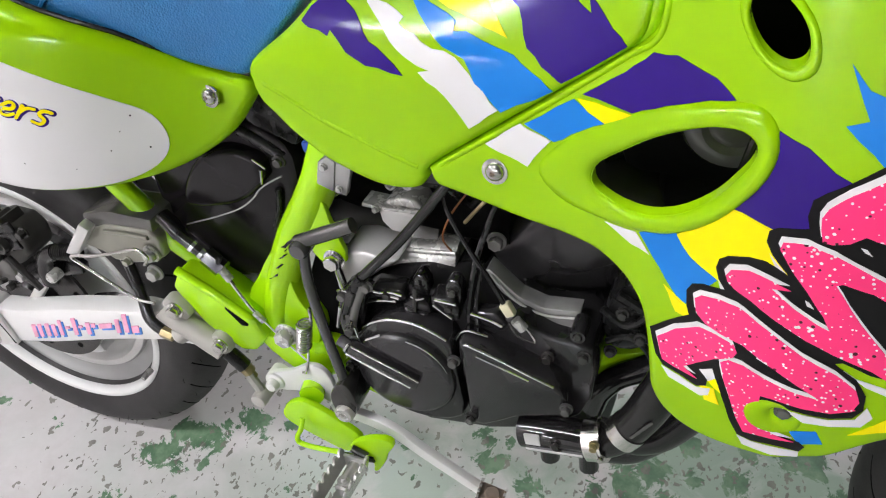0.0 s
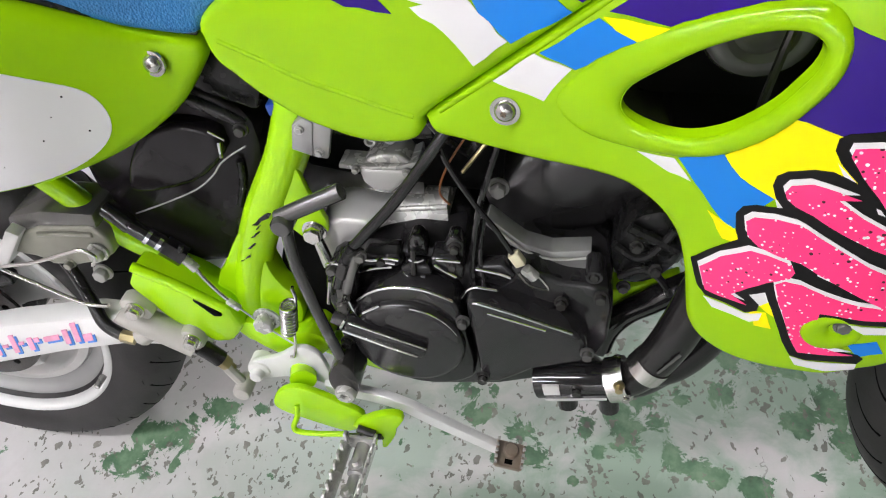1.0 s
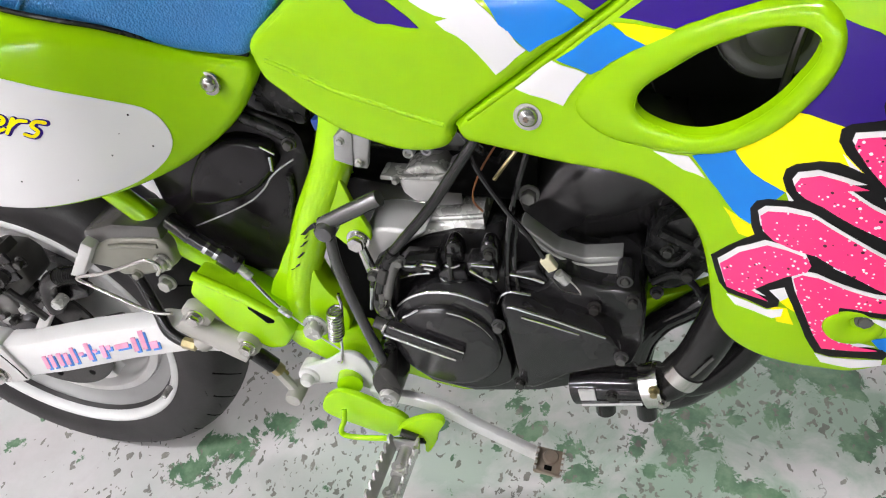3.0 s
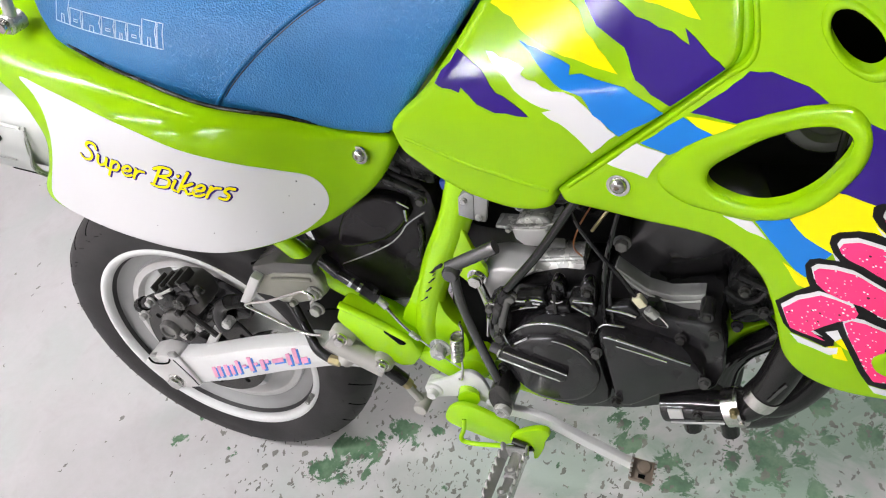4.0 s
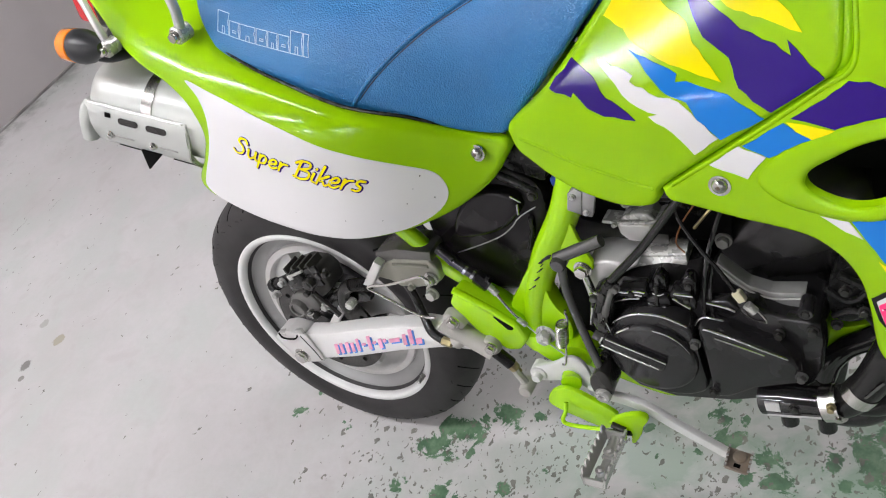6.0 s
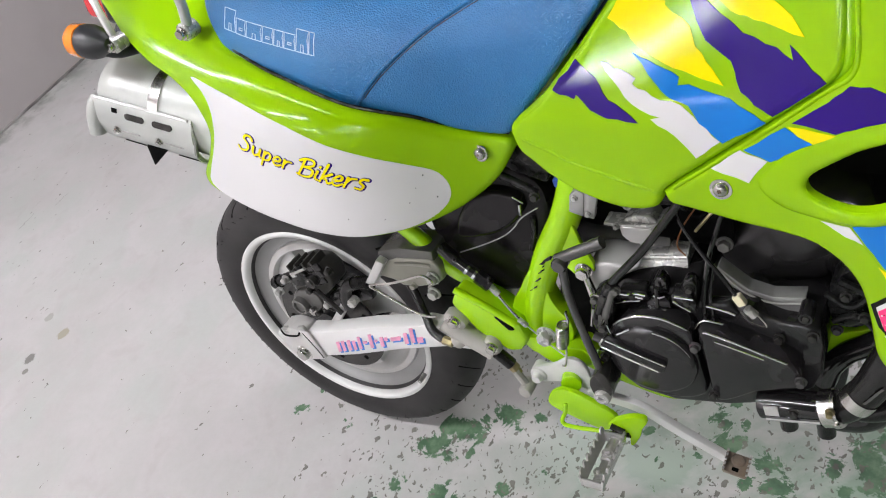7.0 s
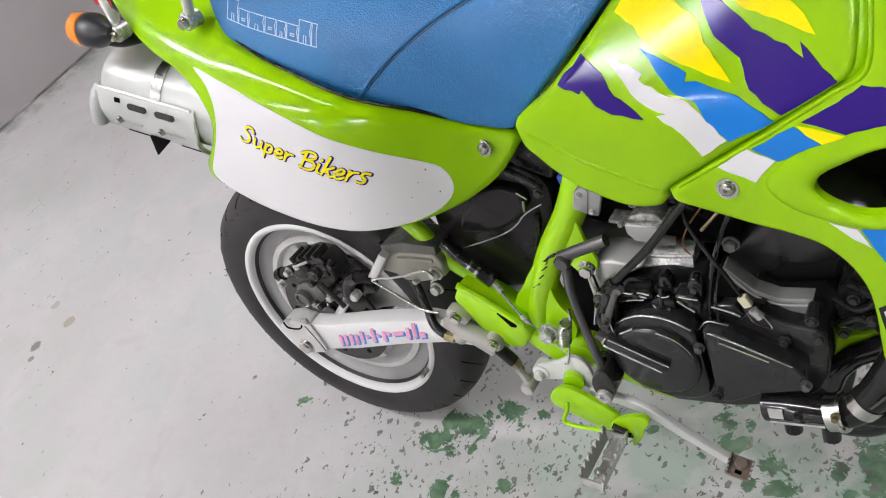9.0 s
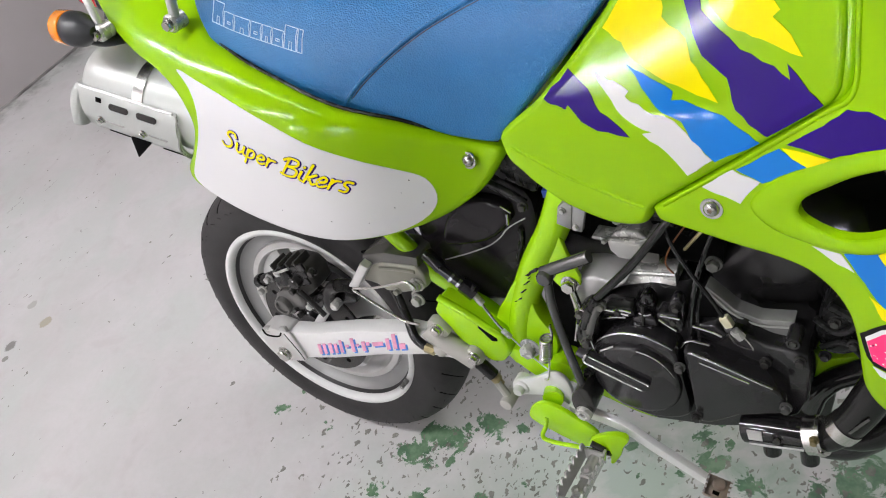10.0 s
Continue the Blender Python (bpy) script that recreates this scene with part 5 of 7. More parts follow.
part("wire_guard", tube_bm([(0.284, -0.118, 0.424), (0.290, -0.118, 0.434), (0.281, -0.118, 0.441), (0.267, -0.118, 0.437), (0.225, -0.117, 0.420), (0.194, -0.116, 0.412), (0.188, -0.116, 0.4085), (0.194, -0.116, 0.404), (0.222, -0.117, 0.390), (0.247, -0.118, 0.3775), (0.262, -0.118, 0.373), (0.280, -0.120, 0.376)], 0.0018, 10, 5), CHROME, bike, "bent steel wire brake line")
part("sleeve_hose", tube_bm([(0.205, -0.085, 0.425), (0.230, -0.090, 0.396), (0.249, -0.104, 0.364), (0.264, -0.118, 0.348), (0.284, -0.122, 0.338)], 0.0060, 12, 5), RUBBER, bike, "black rubber brake hose")
part("hose_end", tube_bm([(0.281, -0.124, 0.341), (0.294, -0.124, 0.338)], 0.0058, 6, 1), BRASS, bike)
part("grease_bolt", bolt_bm((0.268, -0.095, 0.392), 0.007, 0.007), ALLOY_DULL, bike)

# master cylinder
CAST_PALE = surface("pale_dull_casting", (0.42, 0.405, 0.375), 0.45, metal=0.1, vary=0.12, grime=0.3, grime_col=(0.20, 0.18, 0.15), scale=30, bump=0.03)
INSET["y"] = 0.003
mc = tube_bm([(0.290, -0.122, 0.372), (0.303, -0.122, 0.362), (0.350, -0.122, 0.333)], 0.0125, 16, 4)
master = part("brake_master_cylinder", mc, CAST_PALE, bike, "cast aluminium rear brake master cylinder")
part("mount_ear", prism_bm([(0.294, 0.384), (0.303, 0.390), (0.316, 0.384), (0.323, 0.373), (0.310, 0.362), (0.297, 0.370)], -0.127, -0.112, 0.003, 2), CAST_PALE, master)
part("mount_ear", prism_bm([(0.339, 0.350), (0.348, 0.355), (0.359, 0.347), (0.358, 0.332), (0.348, 0.329), (0.338, 0.338)], -0.127, -0.112, 0.003, 2), CAST_PALE, master)
part("inlet", tube_bm([(0.300, -0.124, 0.340), (0.312, -0.122, 0.350)], 0.010, 12, 1), CAST_PALE, master)
part("bolt", bolt_bm((0.309, -0.128, 0.379), 0.0068, 0.006), CHROME, master)
part("bolt", bolt_bm((0.351, -0.128, 0.344), 0.0064, 0.006), CHROME, master)
part("dust_boot", tube_bm([(0.352, -0.122, 0.331), (0.360, -0.121, 0.321), (0.366, -0.120, 0.312)], 0.008, 12, 3), RUBBER, master, "black rubber dust boot")
part("push_rod", tube_bm([(0.364, -0.120, 0.314), (0.374, -0.119, 0.298)], 0.0042, 10, 1), BRASS, master)
part("rod_nut", bolt_bm((0.366, -0.120, 0.311), 0.0070, 0.008, (0.6, 0, -0.8), False), BRASS, master)
part("clevis", tube_bm([(0.370, -0.122, 0.304), (0.380, -0.122, 0.282)], 0.0050, 8, 1), CAST_PALE, master)
part("clevis_pin", lathe_bm([(0, -0.013), (0.0075, -0.013), (0.0085, -0.011), (0.0085, 0.008), (0, 0.008)], 20, "y", (0.381, -0.120, 0.277)), CAST_PALE, master)

# ---- frame ----
def frame_tube(pts, r, nm="frame_tube"):
    return part(nm, tube_bm(pts, r, 16, 6), LIME_FRAME, bike, "lime green painted steel frame tube")


frame_tube([(0.490, -0.075, 0.600), (0.468, -0.085, 0.530), (0.435, -0.088, 0.468), (0.409, -0.088, 0.405), (0.398, -0.088, 0.360)], 0.0165)
frame_tube([(0.490, 0.075, 0.600), (0.468, 0.085, 0.530), (0.435, 0.088, 0.468), (0.405, 0.088, 0.405), (0.392, 0.088, 0.360)], 0.0165)
frame_tube([(0.18, -0.082, 0.560), (0.235, -0.085, 0.500), (0.268, -0.088, 0.468), (0.300, -0.088, 0.430), (0.345, -0.088, 0.405)], 0.0105)
frame_tube([(0.18, 0.082, 0.560), (0.235, 0.085, 0.500), (0.268, 0.088, 0.468), (0.300, 0.088, 0.430), (0.345, 0.088, 0.405)], 0.0105)
for s in (-1, 1):
    frame_tube([(0.40, s * 0.07, 0.345), (0.44, s * 0.066, 0.292), (0.49, s * 0.061, 0.265), (0.535, s * 0.060, 0.2515), (0.562, s * 0.060, 0.262), (0.590, s * 0.060, 0.294), (0.63, s * 0.055, 0.328), (0.70, s * 0.040, 0.355), (0.745, s * 0.035, 0.378)], 0.0125)
    frame_tube([(0.49, s * 0.075, 0.60), (0.62, s * 0.06, 0.70), (0.90, s * 0.03, 0.74)], 0.0165)
    frame_tube([(0.49, s * 0.075, 0.60), (0.35, s * 0.075, 0.65), (0.15, s * 0.075, 0.70), (-0.08, s * 0.07, 0.76)], 0.0105)
gusset = part("frame_gusset", prism_bm([(0.374, 0.385), (0.393, 0.420), (0.411, 0.450), (0.428, 0.462), (0.428, 0.440), (0.430, 0.412), (0.437, 0.394), (0.449, 0.376), (0.446, 0.350), (0.426, 0.325), (0.400, 0.314), (0.378, 0.330)], -0.100, -0.076, 0.003, 2), LIME_FRAME, bike, "lime green welded frame plate")
box = part("frame_box", prism_bm([(0.303, 0.398), (0.318, 0.424), (0.362, 0.402), (0.392, 0.378), (0.398, 0.356), (0.385, 0.336), (0.366, 0.330), (0.330, 0.356)], -0.118, -0.080, 0.006), LIME_FRAME, bike, "lime green boxed bracket")
part("box_rib", tube_bm([(0.318, -0.119, 0.424), (0.355, -0.119, 0.404), (0.388, -0.118, 0.380)], 0.0045, 10, 4), LIME_FRAME, box)
part("box_slot", prism_bm([(0.366, 0.396), (0.376, 0.389), (0.384, 0.372), (0.377, 0.371), (0.362, 0.389)], -0.1205, -0.112, 0.001), DARK_VOID, box)
part("lower_lug", prism_bm([(0.386, 0.352), (0.40, 0.330), (0.425, 0.314), (0.455, 0.316), (0.470, 0.330), (0.462, 0.350), (0.43, 0.348), (0.41, 0.356)], -0.112, -0.08, 0.005, 3), LIME_FRAME, gusset)
part("engine_tab", prism_bm([(0.462, 0.516), (0.474, 0.524), (0.480, 0.497), (0.490, 0.470), (0.489, 0.459), (0.479, 0.451), (0.466, 0.452), (0.457, 0.462), (0.457, 0.480)], -0.0985, -0.0925, 0.0015), LIME_FRAME, gusset, "lime green engine mount tab")
part("bolt", bolt_bm((0.478, -0.099, 0.460), 0.0078, 0.008), CHROME, gusset)
part("tab_stud", tube_bm([(0.480, -0.10, 0.455), (0.489, -0.10, 0.412)], 0.0035, 8, 1), CHROME, gusset)
part("pivot_nut", bolt_bm((0.421, -0.113, 0.366), 0.0095, 0.010), ALLOY, gusset, "large zinc-plated pivot nut")
for n, (cx, cz, sx) in enumerate(((0.440, 0.474, 0.015), (0.431, 0.457, 0.008), (0.424, 0.444, 0.007), (0.417, 0.431, 0.010), (0.435, 0.465, 0.004))):
    rnd = random.Random(n)
    ol = [(cx + sx * 0.6 * math.cos(a) * rnd.uniform(0.5, 1.1) + 0.002 * math.sin(a), cz + (0.0012 + sx * 0.18) * math.sin(a) * rnd.uniform(0.6, 1.3) + 0.4 * sx * math.cos(a)) for a in (k * 0.7 for k in range(9))]
    part("paint_chip", prism_bm(ol, -0.1056, -0.1046, 0.0), BLACK_PLASTIC, gusset, "black chip in the paint", 0)

# switch with cable beside the rear tube
sw = part("brake_switch", tube_bm([(0.326, -0.110, 0.463), (0.350, -0.110, 0.443)], 0.0066, 16, 1), GLOSS_BLACK, bike, "black brake light switch with cable")
part("shrink_sleeve", tube_bm([(0.308, -0.104, 0.474), (0.318, -0.107, 0.469), (0.328, -0.110, 0.462)], 0.0080, 12, 3), RUBBER, sw)
part("ring", tube_bm([(0.338, -0.110, 0.4530), (0.3405, -0.110, 0.4508)], 0.0074, 16, 1), EDGE_GLINT, sw)
part("ring", tube_bm([(0.346, -0.110, 0.4465), (0.3485, -0.110, 0.4443)], 0.0074, 16, 1), EDGE_GLINT, sw)
part("collar", tube_bm([(0.350, -0.110, 0.4430), (0.364, -0.110, 0.4305)], 0.0092, 6, 1), GLOSS_BLACK, sw)
part("wing", box_bm((0.004, 0.004, 0.016), pose(0.364, -0.113, 0.440, 0, 30, 0), 0.001), BLACK_PLASTIC, sw)
part("plunger", tube_bm([(0.363, -0.111, 0.4315), (0.372, -0.112, 0.420)], 0.0042, 12, 1), ALLOY, sw)
part("switch_rod", tube_bm([(0.370, -0.112, 0.421), (0.386, -0.114, 0.395), (0.396, -0.114, 0.383)], 0.0019, 8, 3), CHROME, sw)
part("coupler", box_bm((0.013, 0.005, 0.005), pose(0.396, -0.115, 0.383, 0, 45, 0), 0.001), ALLOY, sw)
part("wire", tube_bm([(0.400, -0.115, 0.379), (0.42, -0.117, 0.360), (0.444, -0.120, 0.343)], 0.0008, 6, 3), ALLOY_DULL, sw)

# ---- brake pedal ----
INSET["y"] = 0.0
ped = part("brake_pedal", prism_bm([(0.396, 0.308), (0.400, 0.322), (0.414, 0.329), (0.430, 0.336), (0.446, 0.348), (0.458, 0.350), (0.468, 0.342), (0.473, 0.322), (0.470, 0.303), (0.456, 0.306), (0.436, 0.308), (0.416, 0.303), (0.402, 0.301)], -0.126, -0.120, 0.0018, 4), WHITE_STEEL, bike, "white coated brake pedal with rusty pad")
part("pivot_boss", lathe_bm([(0, -0.136), (0.0050, -0.136), (0.0062, -0.134), (0.0066, -0.129), (0.0098, -0.128), (0.0106, -0.126), (0.0106, -0.112), (0, -0.112)], 28, "y", (0.407, 0, 0.314)), WHITE_STEEL, ped)
arm_pts = [(0.470, -0.128, 0.302), (0.510, -0.138, 0.312), (0.540, -0.142, 0.309), (0.572, -0.142, 0.288), (0.626, -0.142, 0.255)]
bm = bmesh.new()
sp = spline(arm_pts, 6)
rows = []
for i, p in enumerate(sp):
    d = (sp[min(i + 1, len(sp) - 1)] - sp[max(i - 1, 0)]).normalized()
    w = Vector((-d.z, 0, d.x)).normalized() * (0.0072 - 0.0012 * i / len(sp))
    t = Vector((0, 0.0035, 0))
    rows.append([bm.verts.new(q) for q in (p + w * 0.8 - t, p + w - t * 0.5, p + w + t, p - w + t, p - w - t * 0.5, p - w * 0.8 - t)])
for ra, rb in zip(rows, rows[1:]):
    for j in range(6):
        bm.faces.new((ra[j], ra[(j + 1) % 6], rb[(j + 1) % 6], rb[j]))
bm.faces.new(rows[0]); bm.faces.new(rows[-1][::-1])
part("lever_arm", bm, WHITE_STEEL, ped, "flat white steel lever arm")
pad_m = pose(0.633, -0.150, 0.262, 12, 12, 0) @ Matrix.Scale(0.84, 4)
pad = part("pedal_pad", box_bm((0.026, 0.026, 0.003), pad_m, 0.001), RUST, ped, "rusty steel pedal pad with toothed sides")
part("pad_rivet", lathe_bm([(0, 0.0045), (0.007, 0.004), (0.0085, 0.0015), (0.0085, 0)], 20, "z", (0, 0, 0)), RUST, pad).matrix_local = pad_m @ Matrix.Translation((0.001, 0.004, 0))
for s in (-1, 1):
    part("pad_wall", box_bm((0.0022, 0.028, 0.008), pad_m @ Matrix.Translation((s * 0.0135, 0, 0.001)), 0.0006), RUST, pad)
    for k in range(5):
        part("pad_tooth", box_bm((0.0030, 0.0032, 0.0034), pad_m @ Matrix.Translation((s * 0.0137, -0.0125 + 0.0062 * k, 0.0062)), 0.0005), ALLOY, pad)
part("pad_wall", box_bm((0.026, 0.0022, 0.006), pad_m @ Matrix.Translation((0, -0.0135, -0.001)), 0.0006), RUST, pad)
part("pad_hole", box_bm((0.008, 0.005, 0.0008), pad_m @ Matrix.Translation((0.0, -0.0085, 0.0018)), 0.0), DARK_VOID, pad)
coil = [(0.4520 + 0.0066 * math.cos(a) - 0.006 * a / 63, -0.122 + 0.0066 * math.sin(a), 0.401 - 0.034 * a / 63) for a in np.arange(0, 63, 0.6)]
spring = part("return_spring", tube_bm(coil, 0.0013, 6, 1), CHROME, bike, "coiled zinc return spring")
part("spring_hook", tube_bm([(0.4586, -0.122, 0.401), (0.4595, -0.121, 0.408), (0.4565, -0.117, 0.414), (0.4545, -0.112, 0.411)], 0.0014, 6, 5), CHROME, spring)
part("spring_hook", tube_bm([(0.450, -0.122, 0.366), (0.449, -0.124, 0.354), (0.447, -0.128, 0.342), (0.443, -0.128, 0.340)], 0.0014, 6, 4), CHROME, spring)

# ---- footrest ----
heel = prism_bm([(0.423, 0.297), (0.431, 0.311), (0.446, 0.320), (0.465, 0.316), (0.486, 0.304), (0.505, 0.290), (0.500, 0.272), (0.488, 0.262), (0.472, 0.265), (0.451, 0.273), (0.434, 0.280), (0.424, 0.287)], -0.146, -0.139, 0.0022, 3)
footrest = part("footrest", heel, LIME_FRAME, bike, "lime green footrest bracket with toothed grey peg")
part("bracket_arm", tube_bm([(0.43, -0.07, 0.300), (0.442, -0.10, 0.314), (0.452, -0.135, 0.318)], 0.012, 12, 4), LIME_FRAME, footrest)
part("bracket_fork", prism_bm([(0.500, 0.292), (0.511, 0.304), (0.528, 0.314), (0.542, 0.316), (0.546, 0.309), (0.539, 0.296), (0.536, 0.284), (0.527, 0.266), (0.522, 0.266), (0.523, 0.279), (0.514, 0.287)], -0.160, -0.152, 0.0022, 2), LIME_FRAME, footrest)
part("guard_wire", tube_bm([(0.449, -0.152, 0.304), (0.449, -0.158, 0.295), (0.444, -0.160, 0.283), (0.447, -0.160, 0.2755), (0.465, -0.160, 0.2755), (0.490, -0.158, 0.277)], 0.0026, 10, 5), LIME_FRAME, footrest)
part("fork_pin", tube_bm([(0.505, -0.163, 0.296), (0.520, -0.163, 0.290)], 0.0036, 10, 1), STEEL_WORN, footrest)
part("peg_spring", tube_bm([(0.503 + 0.0022 * k, -0.160 + 0.004 * math.cos(k * 2.1), 0.287 + 0.004 * math.sin(k * 2.1)) for k in range(9)], 0.0009, 6, 3), STEEL_WORN, footrest)
part("pivot_pin", tube_bm([(0.493, -0.16, 0.276), (0.525, -0.16, 0.284)], 0.0035, 8, 1), STEEL_WORN, footrest)
PEG_POSE = pose(0.510, -0.168, 0.288, -6, 0, 0)
SIDE = Matrix.Rotation(radians(90), 4, "Z")
body = tube_bm([(0, -0.030, -0.009), (0, 0.004, -0.006)], 0.0065, 14, 1)
for yy, h in ((-0.0690, 0.011), (-0.001, 0.014)):
    body = join_bm(body, box_bm((0.025, 0.0030, h), Matrix.Translation((0, yy, -0.003)), 0.0008))
body = join_bm(body, box_bm((0.009, 0.066, 0.004), Matrix.Translation((0, -0.035, -0.0100)), 0.0012))
bmesh.ops.transform(body, matrix=PEG_POSE, verts=body.verts)
foot_peg = part("peg", body, PEG_METAL, footrest, "toothed grey metal peg with open middle")
for sd in (-1, 1):
    edge = [(-0.071, -0.009), (0.001, -0.009), (0.001, 0.006)]
    for k in range(7):
        y0 = -0.0015 - 0.0100 * k
        edge += [(y0, 0.0105), (y0 - 0.0046, 0.0105), (y0 - 0.0062, 0.0055), (y0 - 0.0086, 0.0055)]
    edge += [(-0.071, 0.0055)]
    rail = prism_bm(edge, -0.0013, 0.0013, 0.0004, 0, 1)
    bmesh.ops.transform(rail, matrix=PEG_POSE @ Matrix.Translation((sd * 0.0118, 0, 0.001)) @ Matrix.Rotation(radians(sd * 9), 4, "Y") @ SIDE, verts=rail.verts)
    part("toothed_rail", rail, PEG_METAL, foot_peg, "bright worn toothed rail")
for yy, rr in ((-0.024, 0.0060), (-0.052, 0.0050)):
    stud = lathe_bm([(0, 0.0), (rr * 0.5, 0.0), (rr * 0.55, -0.004), (rr, -0.004), (rr, -0.012), (0, -0.012)], 16, "z", (0, yy, 0.002))
    bmesh.ops.transform(stud, matrix=PEG_POSE, verts=stud.verts)
    part("stud", stud, PEG_METAL, foot_peg)

# ---- kick starter ----
kick = part("kick_starter", tube_bm([(0.499, -0.142, 0.345), (0.4945, -0.142, 0.372), (0.486, -0.141, 0.415), (0.477, -0.138, 0.466), (0.477, -0.136, 0.500)], 0.0046, 12, 6), KICK_STEEL, bike, "folded dark steel kick starter lever")
part("pivot_boss", prism_bm([(0.484, 0.344), (0.490, 0.360), (0.500, 0.368), (0.508, 0.358), (0.510, 0.338), (0.502, 0.321), (0.490, 0.323)], -0.152, -0.120, 0.003, 3), STEEL_WORN, kick)
part("shaft_nut", lathe_bm([(0, -0.154), (0.003, -0.154), (0.0038, -0.157), (0.0078, -0.157), (0.0090, -0.1555), (0.0094, -0.150), (0, -0.150)], 24, "y", (0.498, 0, 0.331)), ALLOY, kick)
foot = tube_bm([(0.473, -0.136, 0.507), (0.491, -0.134, 0.516), (0.521, -0.130, 0.530)], 0.0064, 14, 1)
part("foot_bar", foot, KICK_STEEL, kick, "round foot bar of the kick lever")
part("knuckle", lathe_bm([(0, -0.009), (0.0065, -0.009), (0.008, -0.007), (0.008, 0.007), (0.0065, 0.009), (0, 0.009)], 20, "y", (0.477, -0.137, 0.505)), KICK_STEEL, kick)

# ---- engine ----
GASKET_GREY = surface("stained_bare_aluminium", (0.40, 0.397, 0.39), 0.24, metal=0.45, vary=0.25, grime=0.5, grime_col=(0.09, 0.085, 0.08), scale=30, bump=0.0)
case = prism_bm([(0.486, 0.330), (0.480, 0.365), (0.488, 0.420), (0.513, 0.441), (0.530, 0.450), (0.557, 0.457), (0.592, 0.457), (0.600, 0.444), (0.626, 0.440), (0.638, 0.446), (0.650, 0.445), (0.657, 0.438), (0.672, 0.432), (0.690, 0.431), (0.705, 0.428), (0.709, 0.408), (0.707, 0.370), (0.700, 0.348), (0.668, 0.318), (0.620, 0.300), (0.560, 0.290), (0.520, 0.298)], -0.105, 0.105, 0.004, 0, 3)
engine = part("engine", case, BLACK_PAINT, bike, "black painted single-cylinder engine with rounded covers")
# near-black filler added so the gap between lever and engine looks shaded
part("dark_gap_filler", prism_bm([(0.430, 0.315), (0.428, 0.400), (0.445, 0.445), (0.500, 0.448), (0.505, 0.315)], -0.078, 0.085, 0.008, 0, 2), DARK_VOID, engine, "near-black filler that keeps the gap behind the engine dark")
clutch = prism_bm([(0.497, 0.384), (0.511, 0.410), (0.526, 0.431), (0.543, 0.4385), (0.564, 0.4395), (0.579, 0.435), (0.591, 0.427), (0.596, 0.412), (0.601, 0.376), (0.604, 0.345), (0.597, 0.335), (0.583, 0.328), (0.562, 0.325), (0.545, 0.328), (0.528, 0.339), (0.515, 0.354), (0.504, 0.367)], -0.130, -0.100, 0.0035, 4, 4)
clutch_cover = part("clutch_cover", clutch, BLACK_PAINT, engine, "black clutch cover with raised bar")
part("cover_dome", lathe_bm([(0, -0.1375), (0.0385, -0.1375), (0.0420, -0.1368), (0.0443, -0.1350), (0.0453, -0.1325), (0.0455, -0.12)], 80, "y", (0.553, 0, 0.381)), BLACK_PAINT, clutch_cover)
bar_m = pose(0.5365, -0.1385, 0.3925, 0, 21.5, 0)
part("rim_edge", tube_bm([(0.515, -0.1275, 0.4185), (0.526, -0.1285, 0.4295), (0.543, -0.1285, 0.437), (0.564, -0.1285, 0.438), (0.579, -0.1285, 0.4335), (0.590, -0.1275, 0.4265)], 0.0015, 10, 6), EDGE_GLINT, clutch_cover)
part("dome_edge", tube_bm([tuple(Vector((0.553 + 0.0432 * math.cos(a), -0.1362, 0.381 + 0.0432 * math.sin(a)))) for a in (1.45, 1.25, 1.05, 0.85, 0.62, 0.4)], 0.0010, 8, 4, taper=lambda f: 1.1 - 0.7 * f), EDGE_GLINT, clutch_cover)
cover_bar = part("cover_bar", box_bm((0.068, 0.012, 0.0135), bar_m, 0.0032, 4), BLACK_PAINT, clutch_cover, "raised black bar with bright edge strips")
part("lower_edge", tube_bm([tuple(bar_m @ Vector((-0.033, -0.0052, -0.0035))), tuple(bar_m @ Vector((0.0, -0.0056, -0.0042))), tuple(bar_m @ Vector((0.029, -0.0052, -0.0045)))], 0.0021, 10, 4, taper=lambda f: 1.0 - 0.25 * f), CHROME, cover_bar, "bright metal strip along the lower edge of the bar")
part("upper_edge", tube_bm([tuple(bar_m @ Vector((-0.031, -0.0045, 0.0060))), tuple(bar_m @ Vector((0.033, -0.0045, 0.0060)))], 0.0011, 10, 1), CHROME, cover_bar)
part("bar_end", tube_bm([tuple(bar_m @ Vector((-0.044, 0.001, 0.0))), tuple(bar_m @ Vector((-0.033, 0.0, 0.0)))], 0.0052, 14, 1), KICK_STEEL, cover_bar)
part("bar_rim", tube_bm([tuple(bar_m @ Vector((-0.034, -0.0035, 0.006))), tuple(bar_m @ Vector((-0.035, -0.0058, 0.0))), tuple(bar_m @ Vector((-0.034, -0.0035, -0.006)))], 0.0014, 8, 4), CHROME, cover_bar)
part("short_rib", tube_bm([(0.520, -0.1345, 0.4125), (0.5345, -0.1345, 0.4225)], 0.0013, 8, 1), EDGE_GLINT, clutch_cover)
part("short_rib", tube_bm([(0.510, -0.1335, 0.4235), (0.515, -0.1345, 0.402)], 0.0012, 8, 1), EDGE_GLINT, clutch_cover)
front_cover = part("magneto_cover", prism_bm([(0.600, 0.4295), (0.608, 0.4285), (0.616, 0.4265), (0.640, 0.4185), (0.661, 0.4105), (0.678, 0.404), (0.687, 0.397), (0.692, 0.386), (0.690, 0.369), (0.674, 0.363), (0.650, 0.353), (0.632, 0.339), (0.622, 0.332), (0.611, 0.331), (0.6075, 0.345), (0.605, 0.376), (0.6005, 0.412)], -0.128, -0.098, 0.0048, 0, 4), BLACK_PAINT, engine, "black flat-sided front engine cover")
